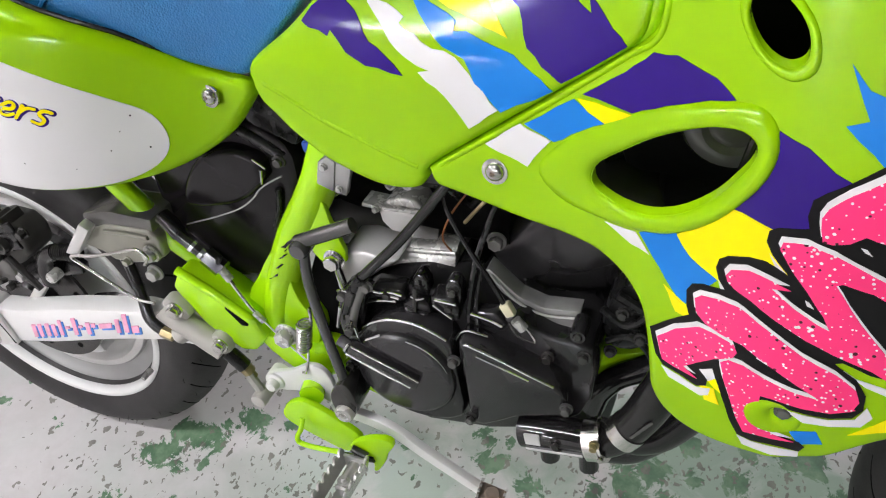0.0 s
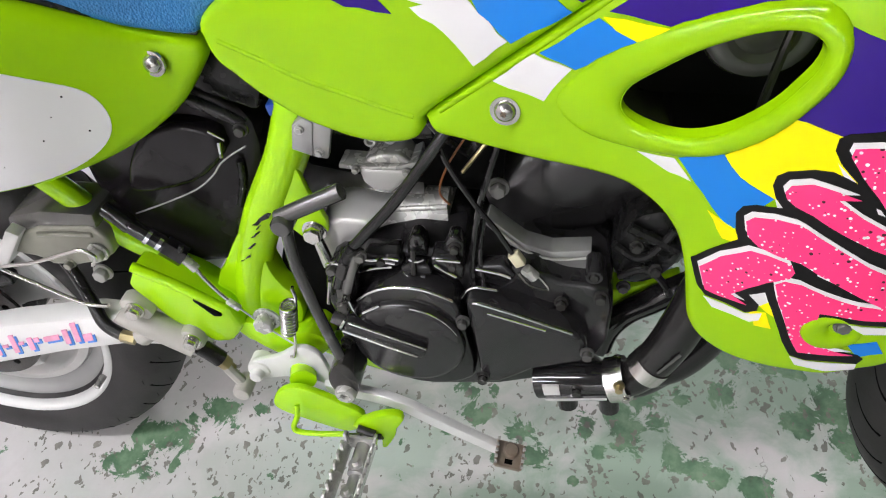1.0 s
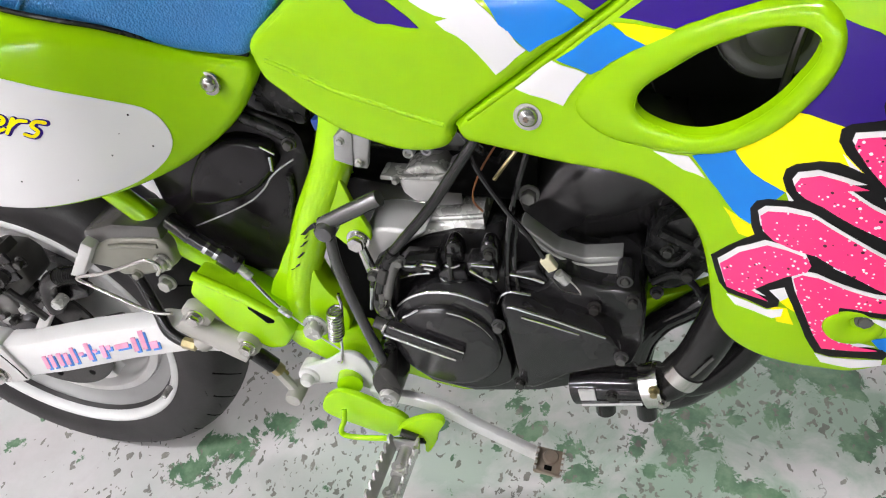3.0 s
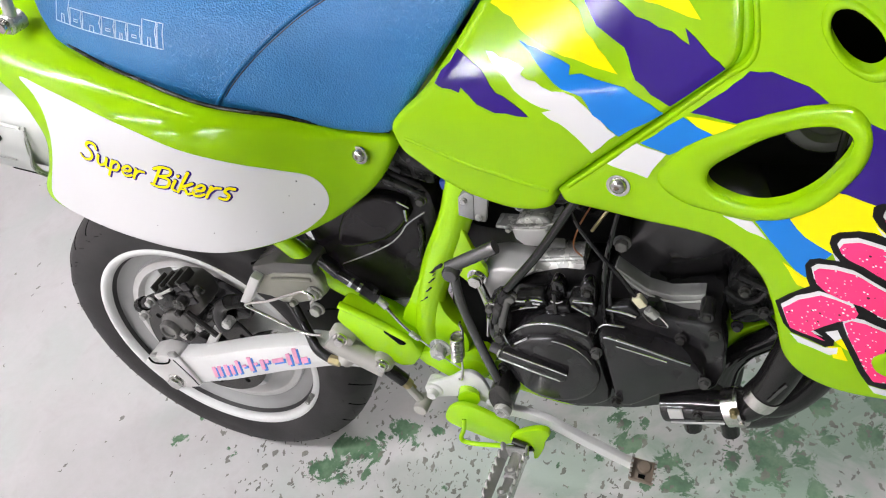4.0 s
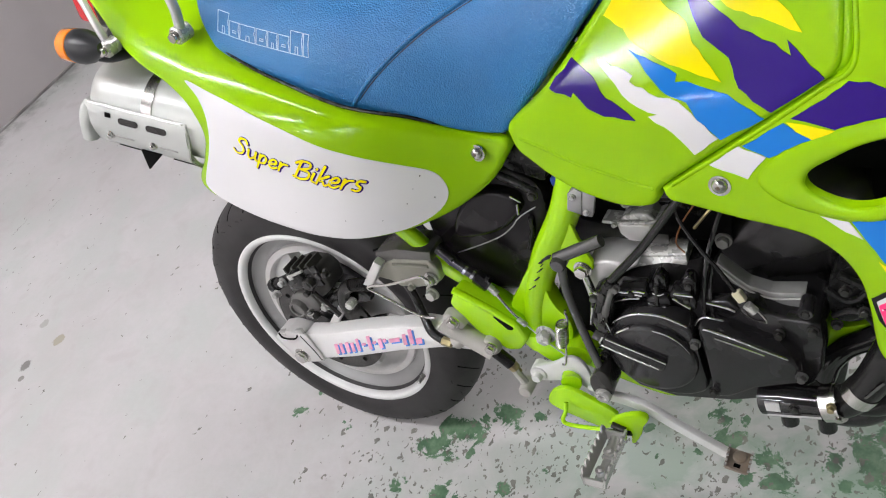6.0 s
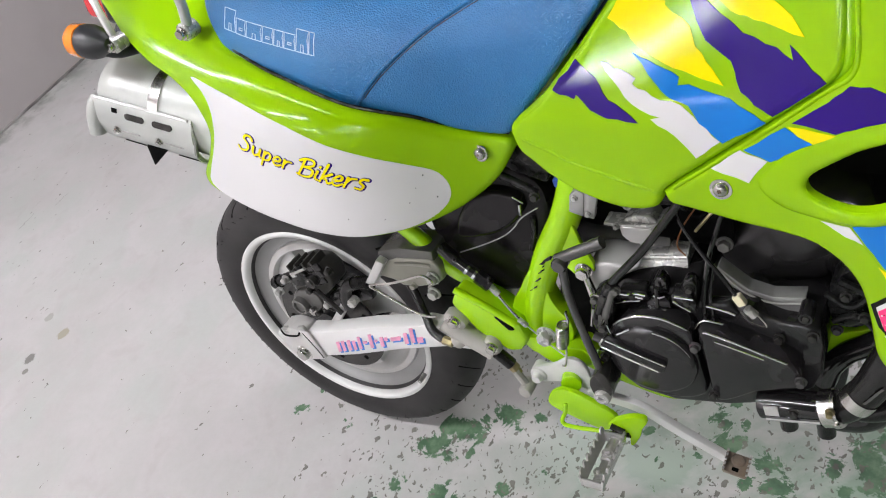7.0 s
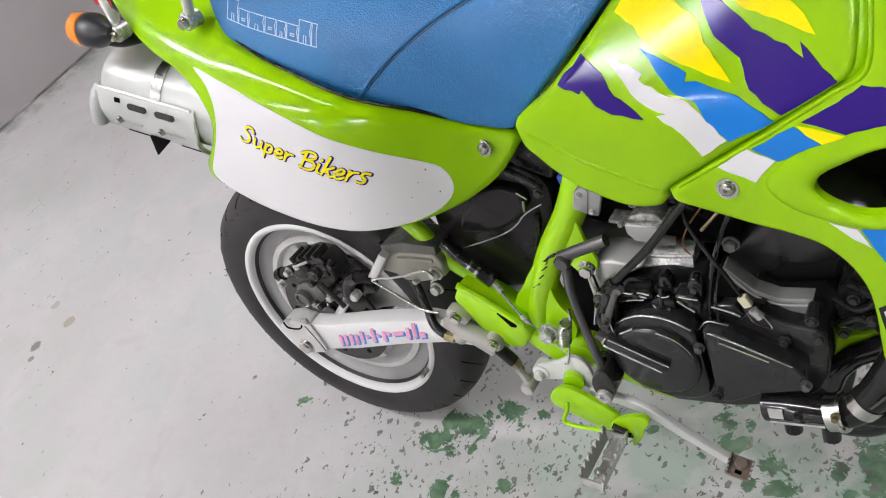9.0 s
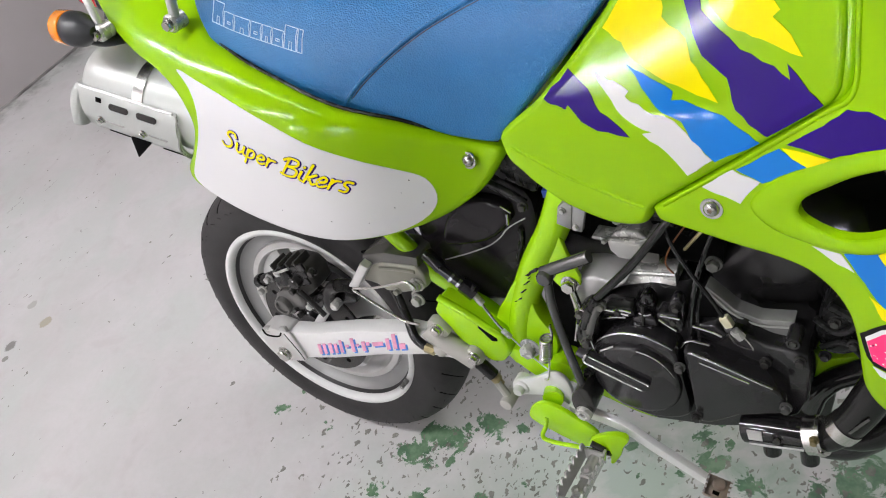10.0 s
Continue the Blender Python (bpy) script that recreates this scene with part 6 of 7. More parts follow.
part("cover_edge", tube_bm([(0.602, -0.1255, 0.4235), (0.609, -0.1275, 0.4265), (0.616, -0.1275, 0.4245), (0.640, -0.1275, 0.4165), (0.661, -0.1275, 0.4085), (0.680, -0.1265, 0.4005)], 0.0015, 10, 5), EDGE_GLINT, front_cover)
part("cover_edge", tube_bm([(0.616, -0.1288, 0.4175), (0.640, -0.1288, 0.4100), (0.660, -0.1285, 0.4030)], 0.0009, 8, 3), EDGE_GLINT, front_cover)
part("upper_arc", tube_bm([(0.595, -0.118, 0.421), (0.599, -0.119, 0.4295), (0.606, -0.119, 0.4345), (0.614, -0.119, 0.434), (0.622, -0.117, 0.431)], 0.0013, 10, 5), EDGE_GLINT, engine)
for bx, by, bz, mt in ((0.5975, -0.131, 0.409, KICK_STEEL), (0.692, -0.129, 0.382, KICK_STEEL), (0.610, -0.129, 0.340, STEEL_WORN), (0.500, -0.131, 0.372, STEEL_WORN), (0.699, -0.108, 0.4235, STEEL_WORN), (0.670, -0.108, 0.414, STEEL_WORN)):
    part("cover_bolt", bolt_bm((bx, by, bz), 0.0044, 0.005), mt, engine)
boss = part("breather_boss", lathe_bm([(0.0, -0.106), (0.0032, -0.106), (0.0040, -0.111), (0.0060, -0.111), (0.0068, -0.109), (0.0068, -0.09), (0, -0.09)], 24, "y", (0.693, 0, 0.4455)), BLACK_PAINT, engine)
part("bolt", bolt_bm((0.693, -0.107, 0.4455), 0.0036, 0.004), STEEL_WORN, boss)
# ribbed top of the case
for pad_out, d in (([(0.514, 0.437), (0.514, 0.449), (0.522, 0.4565), (0.548, 0.4575), (0.552, 0.449), (0.545, 0.445), (0.530, 0.441)], -0.1145), ([(0.550, 0.438), (0.549, 0.446), (0.556, 0.451), (0.572, 0.450), (0.574, 0.441), (0.562, 0.435)], -0.1165), ([(0.574, 0.446), (0.573, 0.458), (0.592, 0.459), (0.598, 0.449), (0.597, 0.438), (0.590, 0.436)], -0.1150), ([(0.604, 0.436), (0.606, 0.446), (0.626, 0.449), (0.636, 0.4385), (0.63, 0.4305)], -0.1085)):
    part("case_pad", prism_bm(pad_out, d, -0.095, 0.0022, 0, 3), BLACK_PAINT, engine)
for pts in (((0.518, 0.4535), (0.529, 0.4525), (0.540, 0.4555), (0.549, 0.4545)), ((0.517, 0.439), (0.530, 0.4445), (0.543, 0.447)), ((0.551, 0.4425), (0.557, 0.4385), (0.568, 0.4385)), ((0.576, 0.4525), (0.582, 0.448), (0.592, 0.4415)), ((0.557, 0.4565), (0.563, 0.4545), (0.569, 0.4575)), ((0.578, 0.458), (0.596, 0.4575)), ((0.606, 0.4455), (0.622, 0.4425), (0.632, 0.4385)), ((0.538, 0.4515), (0.546, 0.4505))):
    part("case_rib", tube_bm([(x, -0.1165 if x < 0.6 else -0.1105, z) for x, z in pts], 0.0013, 8, 4), EDGE_GLINT, engine)
part("case_lug", prism_bm([(0.553, 0.452), (0.555, 0.467), (0.559, 0.4735), (0.565, 0.4735), (0.569, 0.467), (0.570, 0.452)], -0.108, -0.094, 0.003, 0, 3), GLOSS_BLACK, engine)
part("case_lug", prism_bm([(0.580, 0.452), (0.583, 0.4665), (0.587, 0.4745), (0.594, 0.4745), (0.598, 0.466), (0.598, 0.446)], -0.108, -0.094, 0.003, 0, 3), GLOSS_BLACK, engine)
part("lug_screw", bolt_bm((0.591, -0.1085, 0.464), 0.0038, 0.004), STEEL_WORN, engine)
part("lug_screw", bolt_bm((0.590, -0.1155, 0.4535), 0.0034, 0.004), STEEL_WORN, engine)
part("dip_rod", tube_bm([(0.5605, -0.114, 0.464), (0.560, -0.118, 0.443)], 0.0024, 8, 1), STEEL_WORN, engine)
part("case_screw", bolt_bm((0.5355, -0.115, 0.4525), 0.0036, 0.004), STEEL_WORN, engine)
# clutch release gear beside the covers
release = part("clutch_release", prism_bm([(0.490, 0.398), (0.488, 0.425), (0.496, 0.450), (0.509, 0.456), (0.517, 0.446), (0.514, 0.424), (0.507, 0.404)], -0.122, -0.098, 0.004, 2, 3), BLACK_PAINT, engine, "black clutch release housing with lever")
part("release_lever", prism_bm([(0.497, 0.405), (0.499, 0.432), (0.508, 0.460), (0.519, 0.468), (0.526, 0.464), (0.518, 0.450), (0.510, 0.428), (0.507, 0.405)], -0.1275, -0.1225, 0.0015, 0, 2), CAST_GREY, release)
part("cable_clevis", tube_bm([(0.5215, -0.128, 0.470), (0.514, -0.130, 0.449), (0.509, -0.130, 0.432)], 0.0044, 10, 3), CAST_GREY, release)
part("cable_end", tube_bm([(0.507, -0.131, 0.428), (0.501, -0.131, 0.408)], 0.0016, 8, 1), CHROME, release)
part("spring_leg", tube_bm([(0.495, -0.126, 0.436), (0.490, -0.127, 0.412)], 0.0016, 8, 1), CHROME, release)
part("screw", bolt_bm((0.498, -0.123, 0.448), 0.0040, 0.005), CAST_GREY, release)
part("screw", bolt_bm((0.5245, -0.128, 0.468), 0.0040, 0.004), CAST_GREY, release)
part("lever_nut", bolt_bm((0.503, -0.128, 0.414), 0.0046, 0.005), CAST_GREY, release)
part("wire_clip", tube_bm([(0.496, -0.127, 0.455), (0.504, -0.131, 0.461), (0.514, -0.131, 0.458)], 0.0013, 8, 4), CHROME, release)
# grey cast crankcase neck and inlet
part("inlet_barrel", tube_bm([(0.450, -0.020, 0.425), (0.50, -0.020, 0.440), (0.560, -0.020, 0.448)], 0.040, 28, 4), CAST_GREY, engine, "dull grey cast crankcase neck")
part("barrel_rib", tube_bm([(0.492, -0.064, 0.4545), (0.530, -0.066, 0.4605), (0.578, -0.066, 0.4665)], 0.0022, 10, 3), ALLOY, engine)
part("barrel_flange", prism_bm([(0.474, 0.408), (0.470, 0.440), (0.482, 0.464), (0.500, 0.468), (0.536, 0.466), (0.520, 0.454), (0.500, 0.434)], -0.090, -0.02, 0.004, 0, 3), SILVER_PAINT, engine, "pale cast flange")
part("barrel_collar", tube_bm([(0.486, -0.048, 0.436), (0.530, -0.050, 0.442), (0.580, -0.050, 0.448)], 0.0235, 28, 4), ALLOY, engine, "grey cast collar of the crankcase neck")
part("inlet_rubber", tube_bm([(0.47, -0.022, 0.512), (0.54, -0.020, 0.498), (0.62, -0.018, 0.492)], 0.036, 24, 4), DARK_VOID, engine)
part("cylinder", tube_bm([(0.620, 0.01, 0.440), (0.680, 0.01, 0.475), (0.735, 0.01, 0.505)], 0.064, 32, 2), BLACK_PAINT, engine, "black water-cooled cylinder")
part("cylinder_top", lathe_bm([(0, 0.03), (0.05, 0.03), (0.062, 0.02), (0.066, 0.0), (0.066, -0.02)], 32, "z", (0, 0, 0)), BLACK_PAINT, engine).matrix_local = pose(0.735, 0.01, 0.505, 0, 60, 0)
part("cylinder_gasket", prism_bm([(0.613, 0.477), (0.625, 0.4655), (0.640, 0.452), (0.660, 0.446), (0.690, 0.450), (0.688, 0.430), (0.666, 0.428), (0.646, 0.438), (0.626, 0.452), (0.610, 0.470)], -0.087, -0.070, 0.0014, 0, 2), GASKET_GREY, engine, "bare aluminium cylinder flange")
part("gasket_lip", tube_bm([(0.616, -0.0885, 0.471), (0.626, -0.089, 0.4605), (0.641, -0.089, 0.447), (0.661, -0.089, 0.4405), (0.687, -0.089, 0.444)], 0.0010, 8, 5), ALLOY_DULL, engine)
part("drain_bolt", bolt_bm((0.622, -0.090, 0.508), 0.0062, 0.006), CAST_GREY, engine)
PUMP_SHIFT = Matrix.Translation((0.010, 0.0, 0.007))
pump = part("water_pump", tube_bm([(0.645, -0.118, 0.322), (0.668, -0.120, 0.329), (0.705, -0.120, 0.333)], 0.0155, 18, 3), GLOSS_BLACK, engine, "black water pump with hose outlet")
pump.matrix_local = PUMP_SHIFT
part("pump_rib", tube_bm([(0.652, -0.136, 0.322), (0.70, -0.136, 0.331)], 0.0025, 8, 1), EDGE_GLINT, pump)
part("pump_label", box_bm((0.013, 0.002, 0.012), pose(0.656, -0.1345, 0.332, 0, -10, 0), 0.0), SILVER_PAINT, pump)
part("pump_bolt", bolt_bm((0.676, -0.134, 0.334), 0.0042, 0.004), STEEL_WORN, pump)
for bx in (0.668, 0.702):
    part("pump_foot", tube_bm([(bx, -0.12, 0.315), (bx + 0.002, -0.122, 0.298)], 0.0085, 12, 1), GLOSS_BLACK, pump)

def band(p0, p1, r, nm="hose_clamp"):
    ob = part(nm, tube_bm([p0, p1], r, 24, 1), CHROME, bike, "bright steel hose clamp")
    ob.matrix_local = PUMP_SHIFT
    return ob


hose_path = [(0.700, -0.121, 0.3335), (0.718, -0.121, 0.3405), (0.7295, -0.120, 0.3550), (0.741, -0.118, 0.378), (0.7505, -0.115, 0.404), (0.761, -0.108, 0.435), (0.777, -0.10, 0.472), (0.80, -0.08, 0.52)]
part("radiator_hose", tube_bm(hose_path, 0.0145, 24, 8, taper=lambda f: 1.0 + 0.12 * min(1.0, max(0.0, f * 3.0 - 0.55))), RUBBER, bike, "thick black rubber radiator hose").matrix_local = PUMP_SHIFT
band((0.7010, -0.1210, 0.3340), (0.7150, -0.121, 0.3395), 0.0185)
band((0.7090, -0.1210, 0.3370), (0.7125, -0.121, 0.3385), 0.0194)
on_hose = spline(hose_path, 30)
near_to = lambda z: tuple(min(on_hose, key=lambda p: abs(p.z - z)))
ob = part("hose_clamp", tube_bm([near_to(0.3505), near_to(0.354), near_to(0.3575), near_to(0.361)], 0.0162, 28, 1), CHROME, bike, "bright steel hose clamp")
ob.matrix_local = PUMP_SHIFT
part("clamp_screw", bolt_bm((0.7180, -0.138, 0.3570), 0.0034, 0.005), BRASS, bike)
part("clamp_screw", bolt_bm((0.7245, -0.137, 0.3430), 0.0030, 0.004), CHROME, bike)
for s, zz in enumerate((0.372, 0.379, 0.386)):
    part("hose_print", box_bm((0.010, 0.0008, 0.0022), pose(0.7380 + 0.004 * s, -0.1350, zz - 0.001, 0, -52, 12), 0.0), CAST_GREY, bike, "worn printed bar", 0).matrix_local = PUMP_SHIFT
part("coolant_hose", tube_bm([(0.703, -0.060, 0.312), (0.709, -0.060, 0.336), (0.7225, -0.060, 0.358), (0.7385, -0.060, 0.3715), (0.7525, -0.060, 0.383), (0.775, -0.058, 0.398)], 0.0115, 16, 6), GLOSS_BLACK, bike, "thick black coolant pipe")
# black block added to hide bright floor behind the pipe loop
part("dark_backing_block", prism_bm([(0.640, 0.310), (0.640, 0.250), (0.685, 0.208), (0.706, 0.206), (0.714, 0.216), (0.714, 0.310)], 0.012, 0.062, 0.006, 3), BLACK_PAINT, bike, "black block added to darken the view through the pipe loop")
part("exhaust_header", tube_bm([(0.73, -0.01, 0.47), (0.775, -0.035, 0.44), (0.785, -0.055, 0.39), (0.778, -0.06, 0.345), (0.770, -0.06, 0.307), (0.756, -0.06, 0.282), (0.733, -0.06, 0.263), (0.700, -0.05, 0.258), (0.645, 0.0, 0.275), (0.55, 0.03, 0.32), (0.45, 0.05, 0.42), (0.30, 0.03, 0.56), (0.15, -0.02, 0.60), (0.09, -0.07, 0.60)], 0.0155, 20, 6), BLACK_PAINT, bike, "black expansion pipe")
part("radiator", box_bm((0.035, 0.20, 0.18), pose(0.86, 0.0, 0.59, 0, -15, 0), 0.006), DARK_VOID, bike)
# near-black boxes added so the hollow behind the fairing and scoops stays dark
part("dark_inner_fill", box_bm((0.22, 0.13, 0.19), pose(0.81, 0.0, 0.66, 0, 0, 0), 0.02), DARK_VOID, bike, "near-black box added to darken the inside of the fairing")
part("dark_inner_fill", box_bm((0.10, 0.13, 0.16), pose(0.79, 0.01, 0.50, 0, -10, 0), 0.02), DARK_VOID, bike, "near-black box added to darken the inside of the fairing")
part("front_downtube", tube_bm([(0.75, 0.0, 0.38), (0.80, 0.0, 0.48), (0.87, 0.0, 0.68)], 0.02, 14, 3), BLACK_PAINT, bike)
for pts, r in ((((0.706, 0.452), (0.722, 0.440), (0.735, 0.446), (0.748, 0.470)), 0.0035), (((0.712, 0.418), (0.728, 0.428), (0.742, 0.420), (0.752, 0.402)), 0.003), (((0.716, 0.470), (0.730, 0.462), (0.752, 0.450)), 0.0045)):
    part("vent_pipe", tube_bm([(x, -0.080, z) for x, z in pts], r, 8, 5), BLACK_PLASTIC, bike, "thin black vent pipe")
for bx, bz in ((0.722, 0.455), (0.738, 0.432), (0.716, 0.412)):
    part("vent_clip", bolt_bm((bx, -0.084, bz), 0.0042, 0.004), STEEL_WORN, bike)
part("thermostat", prism_bm([(0.705, 0.43), (0.715, 0.47), (0.745, 0.48), (0.758, 0.44), (0.74, 0.41), (0.715, 0.405)], -0.075, 0.0, 0.008, 3), BLACK_PLASTIC, bike)
part("frame_lug", prism_bm([(0.702, 0.344), (0.703, 0.371), (0.743, 0.387), (0.762, 0.398), (0.764, 0.376), (0.744, 0.366)], -0.052, -0.040, 0.003), LIME_FRAME, bike, "lime green frame bracket")
horn = part("horn", lathe_bm([(0, -0.012), (0.010, -0.013), (0.016, -0.009), (0.020, -0.013), (0.030, -0.010), (0.034, -0.004), (0.034, 0.006), (0.02, 0.02), (0, 0.02)], 36, "y", (0.775, -0.080, 0.632)), CAST_GREY, bike, "grey round horn inside the fairing")
part("horn_stay", tube_bm([(0.792, -0.095, 0.650), (0.786, -0.10, 0.625), (0.780, -0.10, 0.58)], 0.0028, 8, 3), STEEL_WORN, horn)
part("inner_bolt", bolt_bm((0.708, -0.110, 0.625), 0.006, 0.005), STEEL_WORN, bike)

part("coolant_hose", tube_bm([(0.738, -0.078, 0.298), (0.752, -0.080, 0.304), (0.768, -0.082, 0.318), (0.782, -0.083, 0.340), (0.792, -0.083, 0.362), (0.803, -0.080, 0.388), (0.82, -0.07, 0.42)], 0.0120, 16, 5), RUBBER, bike, "thick black coolant hose")

# carburettor, plates, airbox
carb = part("carburettor", prism_bm([(0.515, 0.507), (0.517, 0.494), (0.525, 0.486), (0.538, 0.485), (0.550, 0.497), (0.555, 0.508)], -0.076, -0.030, 0.003, 0, 3), SILVER_PAINT, bike, "grey carburettor with float bowl")
part("bowl_cap", prism_bm([(0.518, 0.5095), (0.523, 0.5155), (0.536, 0.5205), (0.548, 0.5205), (0.557, 0.5115)], -0.074, -0.03, 0.003, 0, 3), ALLOY, carb)
part("bowl_flange", prism_bm([(0.499, 0.5055), (0.500, 0.510), (0.520, 0.5085), (0.546, 0.5105), (0.561, 0.516), (0.562, 0.511), (0.548, 0.506), (0.520, 0.5045)], -0.075, -0.03, 0.0015), ALLOY, carb)
part("carb_body", tube_bm([(0.480, -0.045, 0.534), (0.570, -0.045, 0.534)], 0.016, 20, 1), STEEL_WORN, carb)
part("slide_cap", tube_bm([(0.512, -0.055, 0.535), (0.509, -0.062, 0.560)], 0.013, 16, 1), BLACK_PLASTIC, carb)
for bx, bz in ((0.526, 0.529), (0.541, 0.532)):
    part("carb_screw", lathe_bm([(0, -0.001), (0.0022, -0.0012), (0.0026, -0.004), (0.0044, -0.004), (0.0048, 0.004)], 12, "y", (bx, -0.068, bz)), ALLOY_DULL, carb)
for bx in (0.513, 0.552):
    part("carb_screw", bolt_bm((bx, -0.0755, 0.5065), 0.0026, 0.003), ALLOY_DULL, carb)
brk = part("coil_bracket", prism_bm([(0.488, 0.569), (0.496, 0.575), (0.503, 0.571), (0.498, 0.544), (0.484, 0.549)], -0.112, -0.100, 0.001), GASKET_GREY, bike, "grey steel bracket with two screws")
part("bracket_fold", prism_bm([(0.501, 0.5735), (0.515, 0.567), (0.508, 0.541), (0.4975, 0.5425)], -0.1105, -0.104, 0.001), GASKET_GREY, brk)
part("bracket_screw", bolt_bm((0.493, -0.1125, 0.566), 0.0026, 0.002), ALLOY_DULL, brk)
part("bracket_screw", bolt_bm((0.503, -0.111, 0.547), 0.0024, 0.002), ALLOY_DULL, brk)
AIRBOX_BLACK = surface("satin_black_plastic", (0.0112, 0.0095, 0.0110), 0.20, vary=0.2, scale=30, bump=0.002, bump_scale=60, spec=0.25, rough_vary=0.02)
air = part("airbox", prism_bm([(0.290, 0.420), (0.275, 0.500), (0.300, 0.560), (0.400, 0.570), (0.440, 0.540), (0.430, 0.470), (0.395, 0.400), (0.33, 0.385)], -0.072, 0.075, 0.014, 3), AIRBOX_BLACK, bike, "black plastic airbox with moulded rib")
lid = part("airbox_lid", prism_bm([(0.327, 0.499), (0.351, 0.533), (0.382, 0.547), (0.411, 0.541), (0.415, 0.531), (0.413, 0.518), (0.382, 0.491), (0.328, 0.477)], -0.086, -0.060, 0.006, 3, 3), AIRBOX_BLACK, air)
part("lid_edge", tube_bm([(0.409, -0.086, 0.542), (0.420, -0.086, 0.535)], 0.0010, 8, 2), EDGE_GLINT, lid)
part("lid_edge", tube_bm([(0.415, -0.086, 0.533), (0.413, -0.086, 0.519)], 0.0014, 8, 2), EDGE_GLINT, lid)
part("airbox_rib", tube_bm([(0.401, -0.084, 0.568), (0.418, -0.084, 0.560), (0.435, -0.084, 0.550), (0.438, -0.084, 0.548)], 0.0045, 10, 4), BLACK_PLASTIC, air)
part("airbox_rib", tube_bm([(0.421, -0.076, 0.509), (0.419, -0.076, 0.490), (0.410, -0.076, 0.464)], 0.0030, 10, 4), BLACK_PLASTIC, air)
part("airbox_screw", bolt_bm((0.438, -0.090, 0.548), 0.0045, 0.004), STEEL_WORN, air)
part("airbox_cable", tube_bm([(0.325, -0.092, 0.462), (0.359, -0.092, 0.477), (0.388, -0.092, 0.492), (0.405, -0.092, 0.506), (0.414, -0.092, 0.517), (0.425, -0.092, 0.526), (0.439, -0.092, 0.535)], 0.0007, 8, 6), ALLOY_DULL, air, "thin pale cable")
part("blue_clip", box_bm((0.018, 0.012, 0.010), pose(0.468, -0.080, 0.563, 0, -10, 0), 0.002), BLUE_HOSE, bike, "blue plastic cable clip")
part("relay_box", box_bm((0.05, 0.04, 0.04), pose(0.430, -0.055, 0.580, 0, 20, 0), 0.005), BLACK_PLASTIC, bike)

# cables
part("clutch_cable", tube_bm([(0.612, -0.095, 0.600), (0.590, -0.112, 0.566), (0.556, -0.122, 0.518), (0.528, -0.126, 0.485), (0.513, -0.128, 0.465), (0.502, -0.130, 0.436)], 0.0042, 12, 6), GLOSS_BLACK, bike, "black rubber sheathed cable")
part("cable_ferrule", tube_bm([(0.521, -0.127, 0.476), (0.511, -0.1285, 0.460)], 0.0055, 12, 1), BLACK_PLASTIC, bike)
part("cable_ferrule", tube_bm([(0.513, -0.1285, 0.462), (0.508, -0.129, 0.448)], 0.0066, 6, 1), STEEL_WORN, bike)
cab = part("sensor_cable", tube_bm([(0.584, -0.100, 0.580), (0.588, -0.108, 0.548), (0.606, -0.110, 0.512), (0.622, -0.110, 0.486), (0.634, -0.110, 0.463)], 0.0021, 8, 6), GLOSS_BLACK, bike, "thin black cable with cream connector")
part("connector", box_bm((0.0125, 0.007, 0.0085), pose(0.637, -0.110, 0.459, 0, 60, 0), 0.0012), CREAM, cab, "cream plastic connector")
part("bullet", tube_bm([(0.643, -0.110, 0.449), (0.650, -0.110, 0.441)], 0.0045, 10, 1), ALLOY, cab)
part("loose_wire", tube_bm([(0.638, -0.112, 0.446), (0.646, -0.114, 0.436), (0.660, -0.113, 0.432), (0.655, -0.111, 0.440), (0.648, -0.110, 0.446)], 0.0011, 6, 5), CHROME, cab)
part("breather_tube", tube_bm([(0.632, -0.085, 0.572), (0.618, -0.098, 0.530), (0.608, -0.102, 0.490), (0.603, -0.106, 0.450), (0.604, -0.112, 0.430)], 0.0024, 8, 6), GLOSS_BLACK, bike, "thin black breather tube")
part("breather_tube", tube_bm([(0.612, -0.097, 0.490), (0.609, -0.104, 0.455), (0.612, -0.112, 0.428)], 0.0020, 8, 6), GLOSS_BLACK, bike, "thin black breather tube")
part("orange_wire", tube_bm([(0.604, -0.092, 0.556), (0.590, -0.10, 0.535), (0.582, -0.102, 0.512), (0.588, -0.100, 0.498)], 0.0008, 6, 5), ORANGE_WIRE, bike)
part("brown_wire", tube_bm([(0.632, -0.082, 0.566), (0.610, -0.092, 0.540), (0.598, -0.095, 0.524)], 0.0016, 6, 5), BRASS, bike)
for i, (a, b, c) in enumerate((((0.575, -0.09, 0.60), (0.60, -0.10, 0.575), (0.63, -0.08, 0.55)), ((0.56, -0.08, 0.58), (0.585, -0.095, 0.555), (0.60, -0.07, 0.52)), ((0.61, -0.09, 0.59), (0.615, -0.09, 0.56), (0.60, -0.08, 0.53)))):
    part("wiring", tube_bm([a, b, c], 0.0032, 8, 6), GLOSS_BLACK, bike)

# ---- exhaust silencer ----
can_m = pose(0.010, -0.100, 0.644, 0, 13.0, 0)
can = lathe_bm([(0.0, -0.128), (0.030, -0.128), (0.040, -0.124), (0.0440, -0.117), (0.0445, -0.10), (0.0445, 0.10), (0.038, 0.13), (0.026, 0.16), (0.020, 0.19)], 40, "x")
for v in can.verts:
    v.co.y, v.co.z = v.co.y * 1.17 + 0.006, v.co.z * 1.17 + 0.008
silencer = part("silencer", can, SILENCER_PAINT, bike, "silver exhaust silencer with slotted heat shield")
silencer.matrix_local = can_m
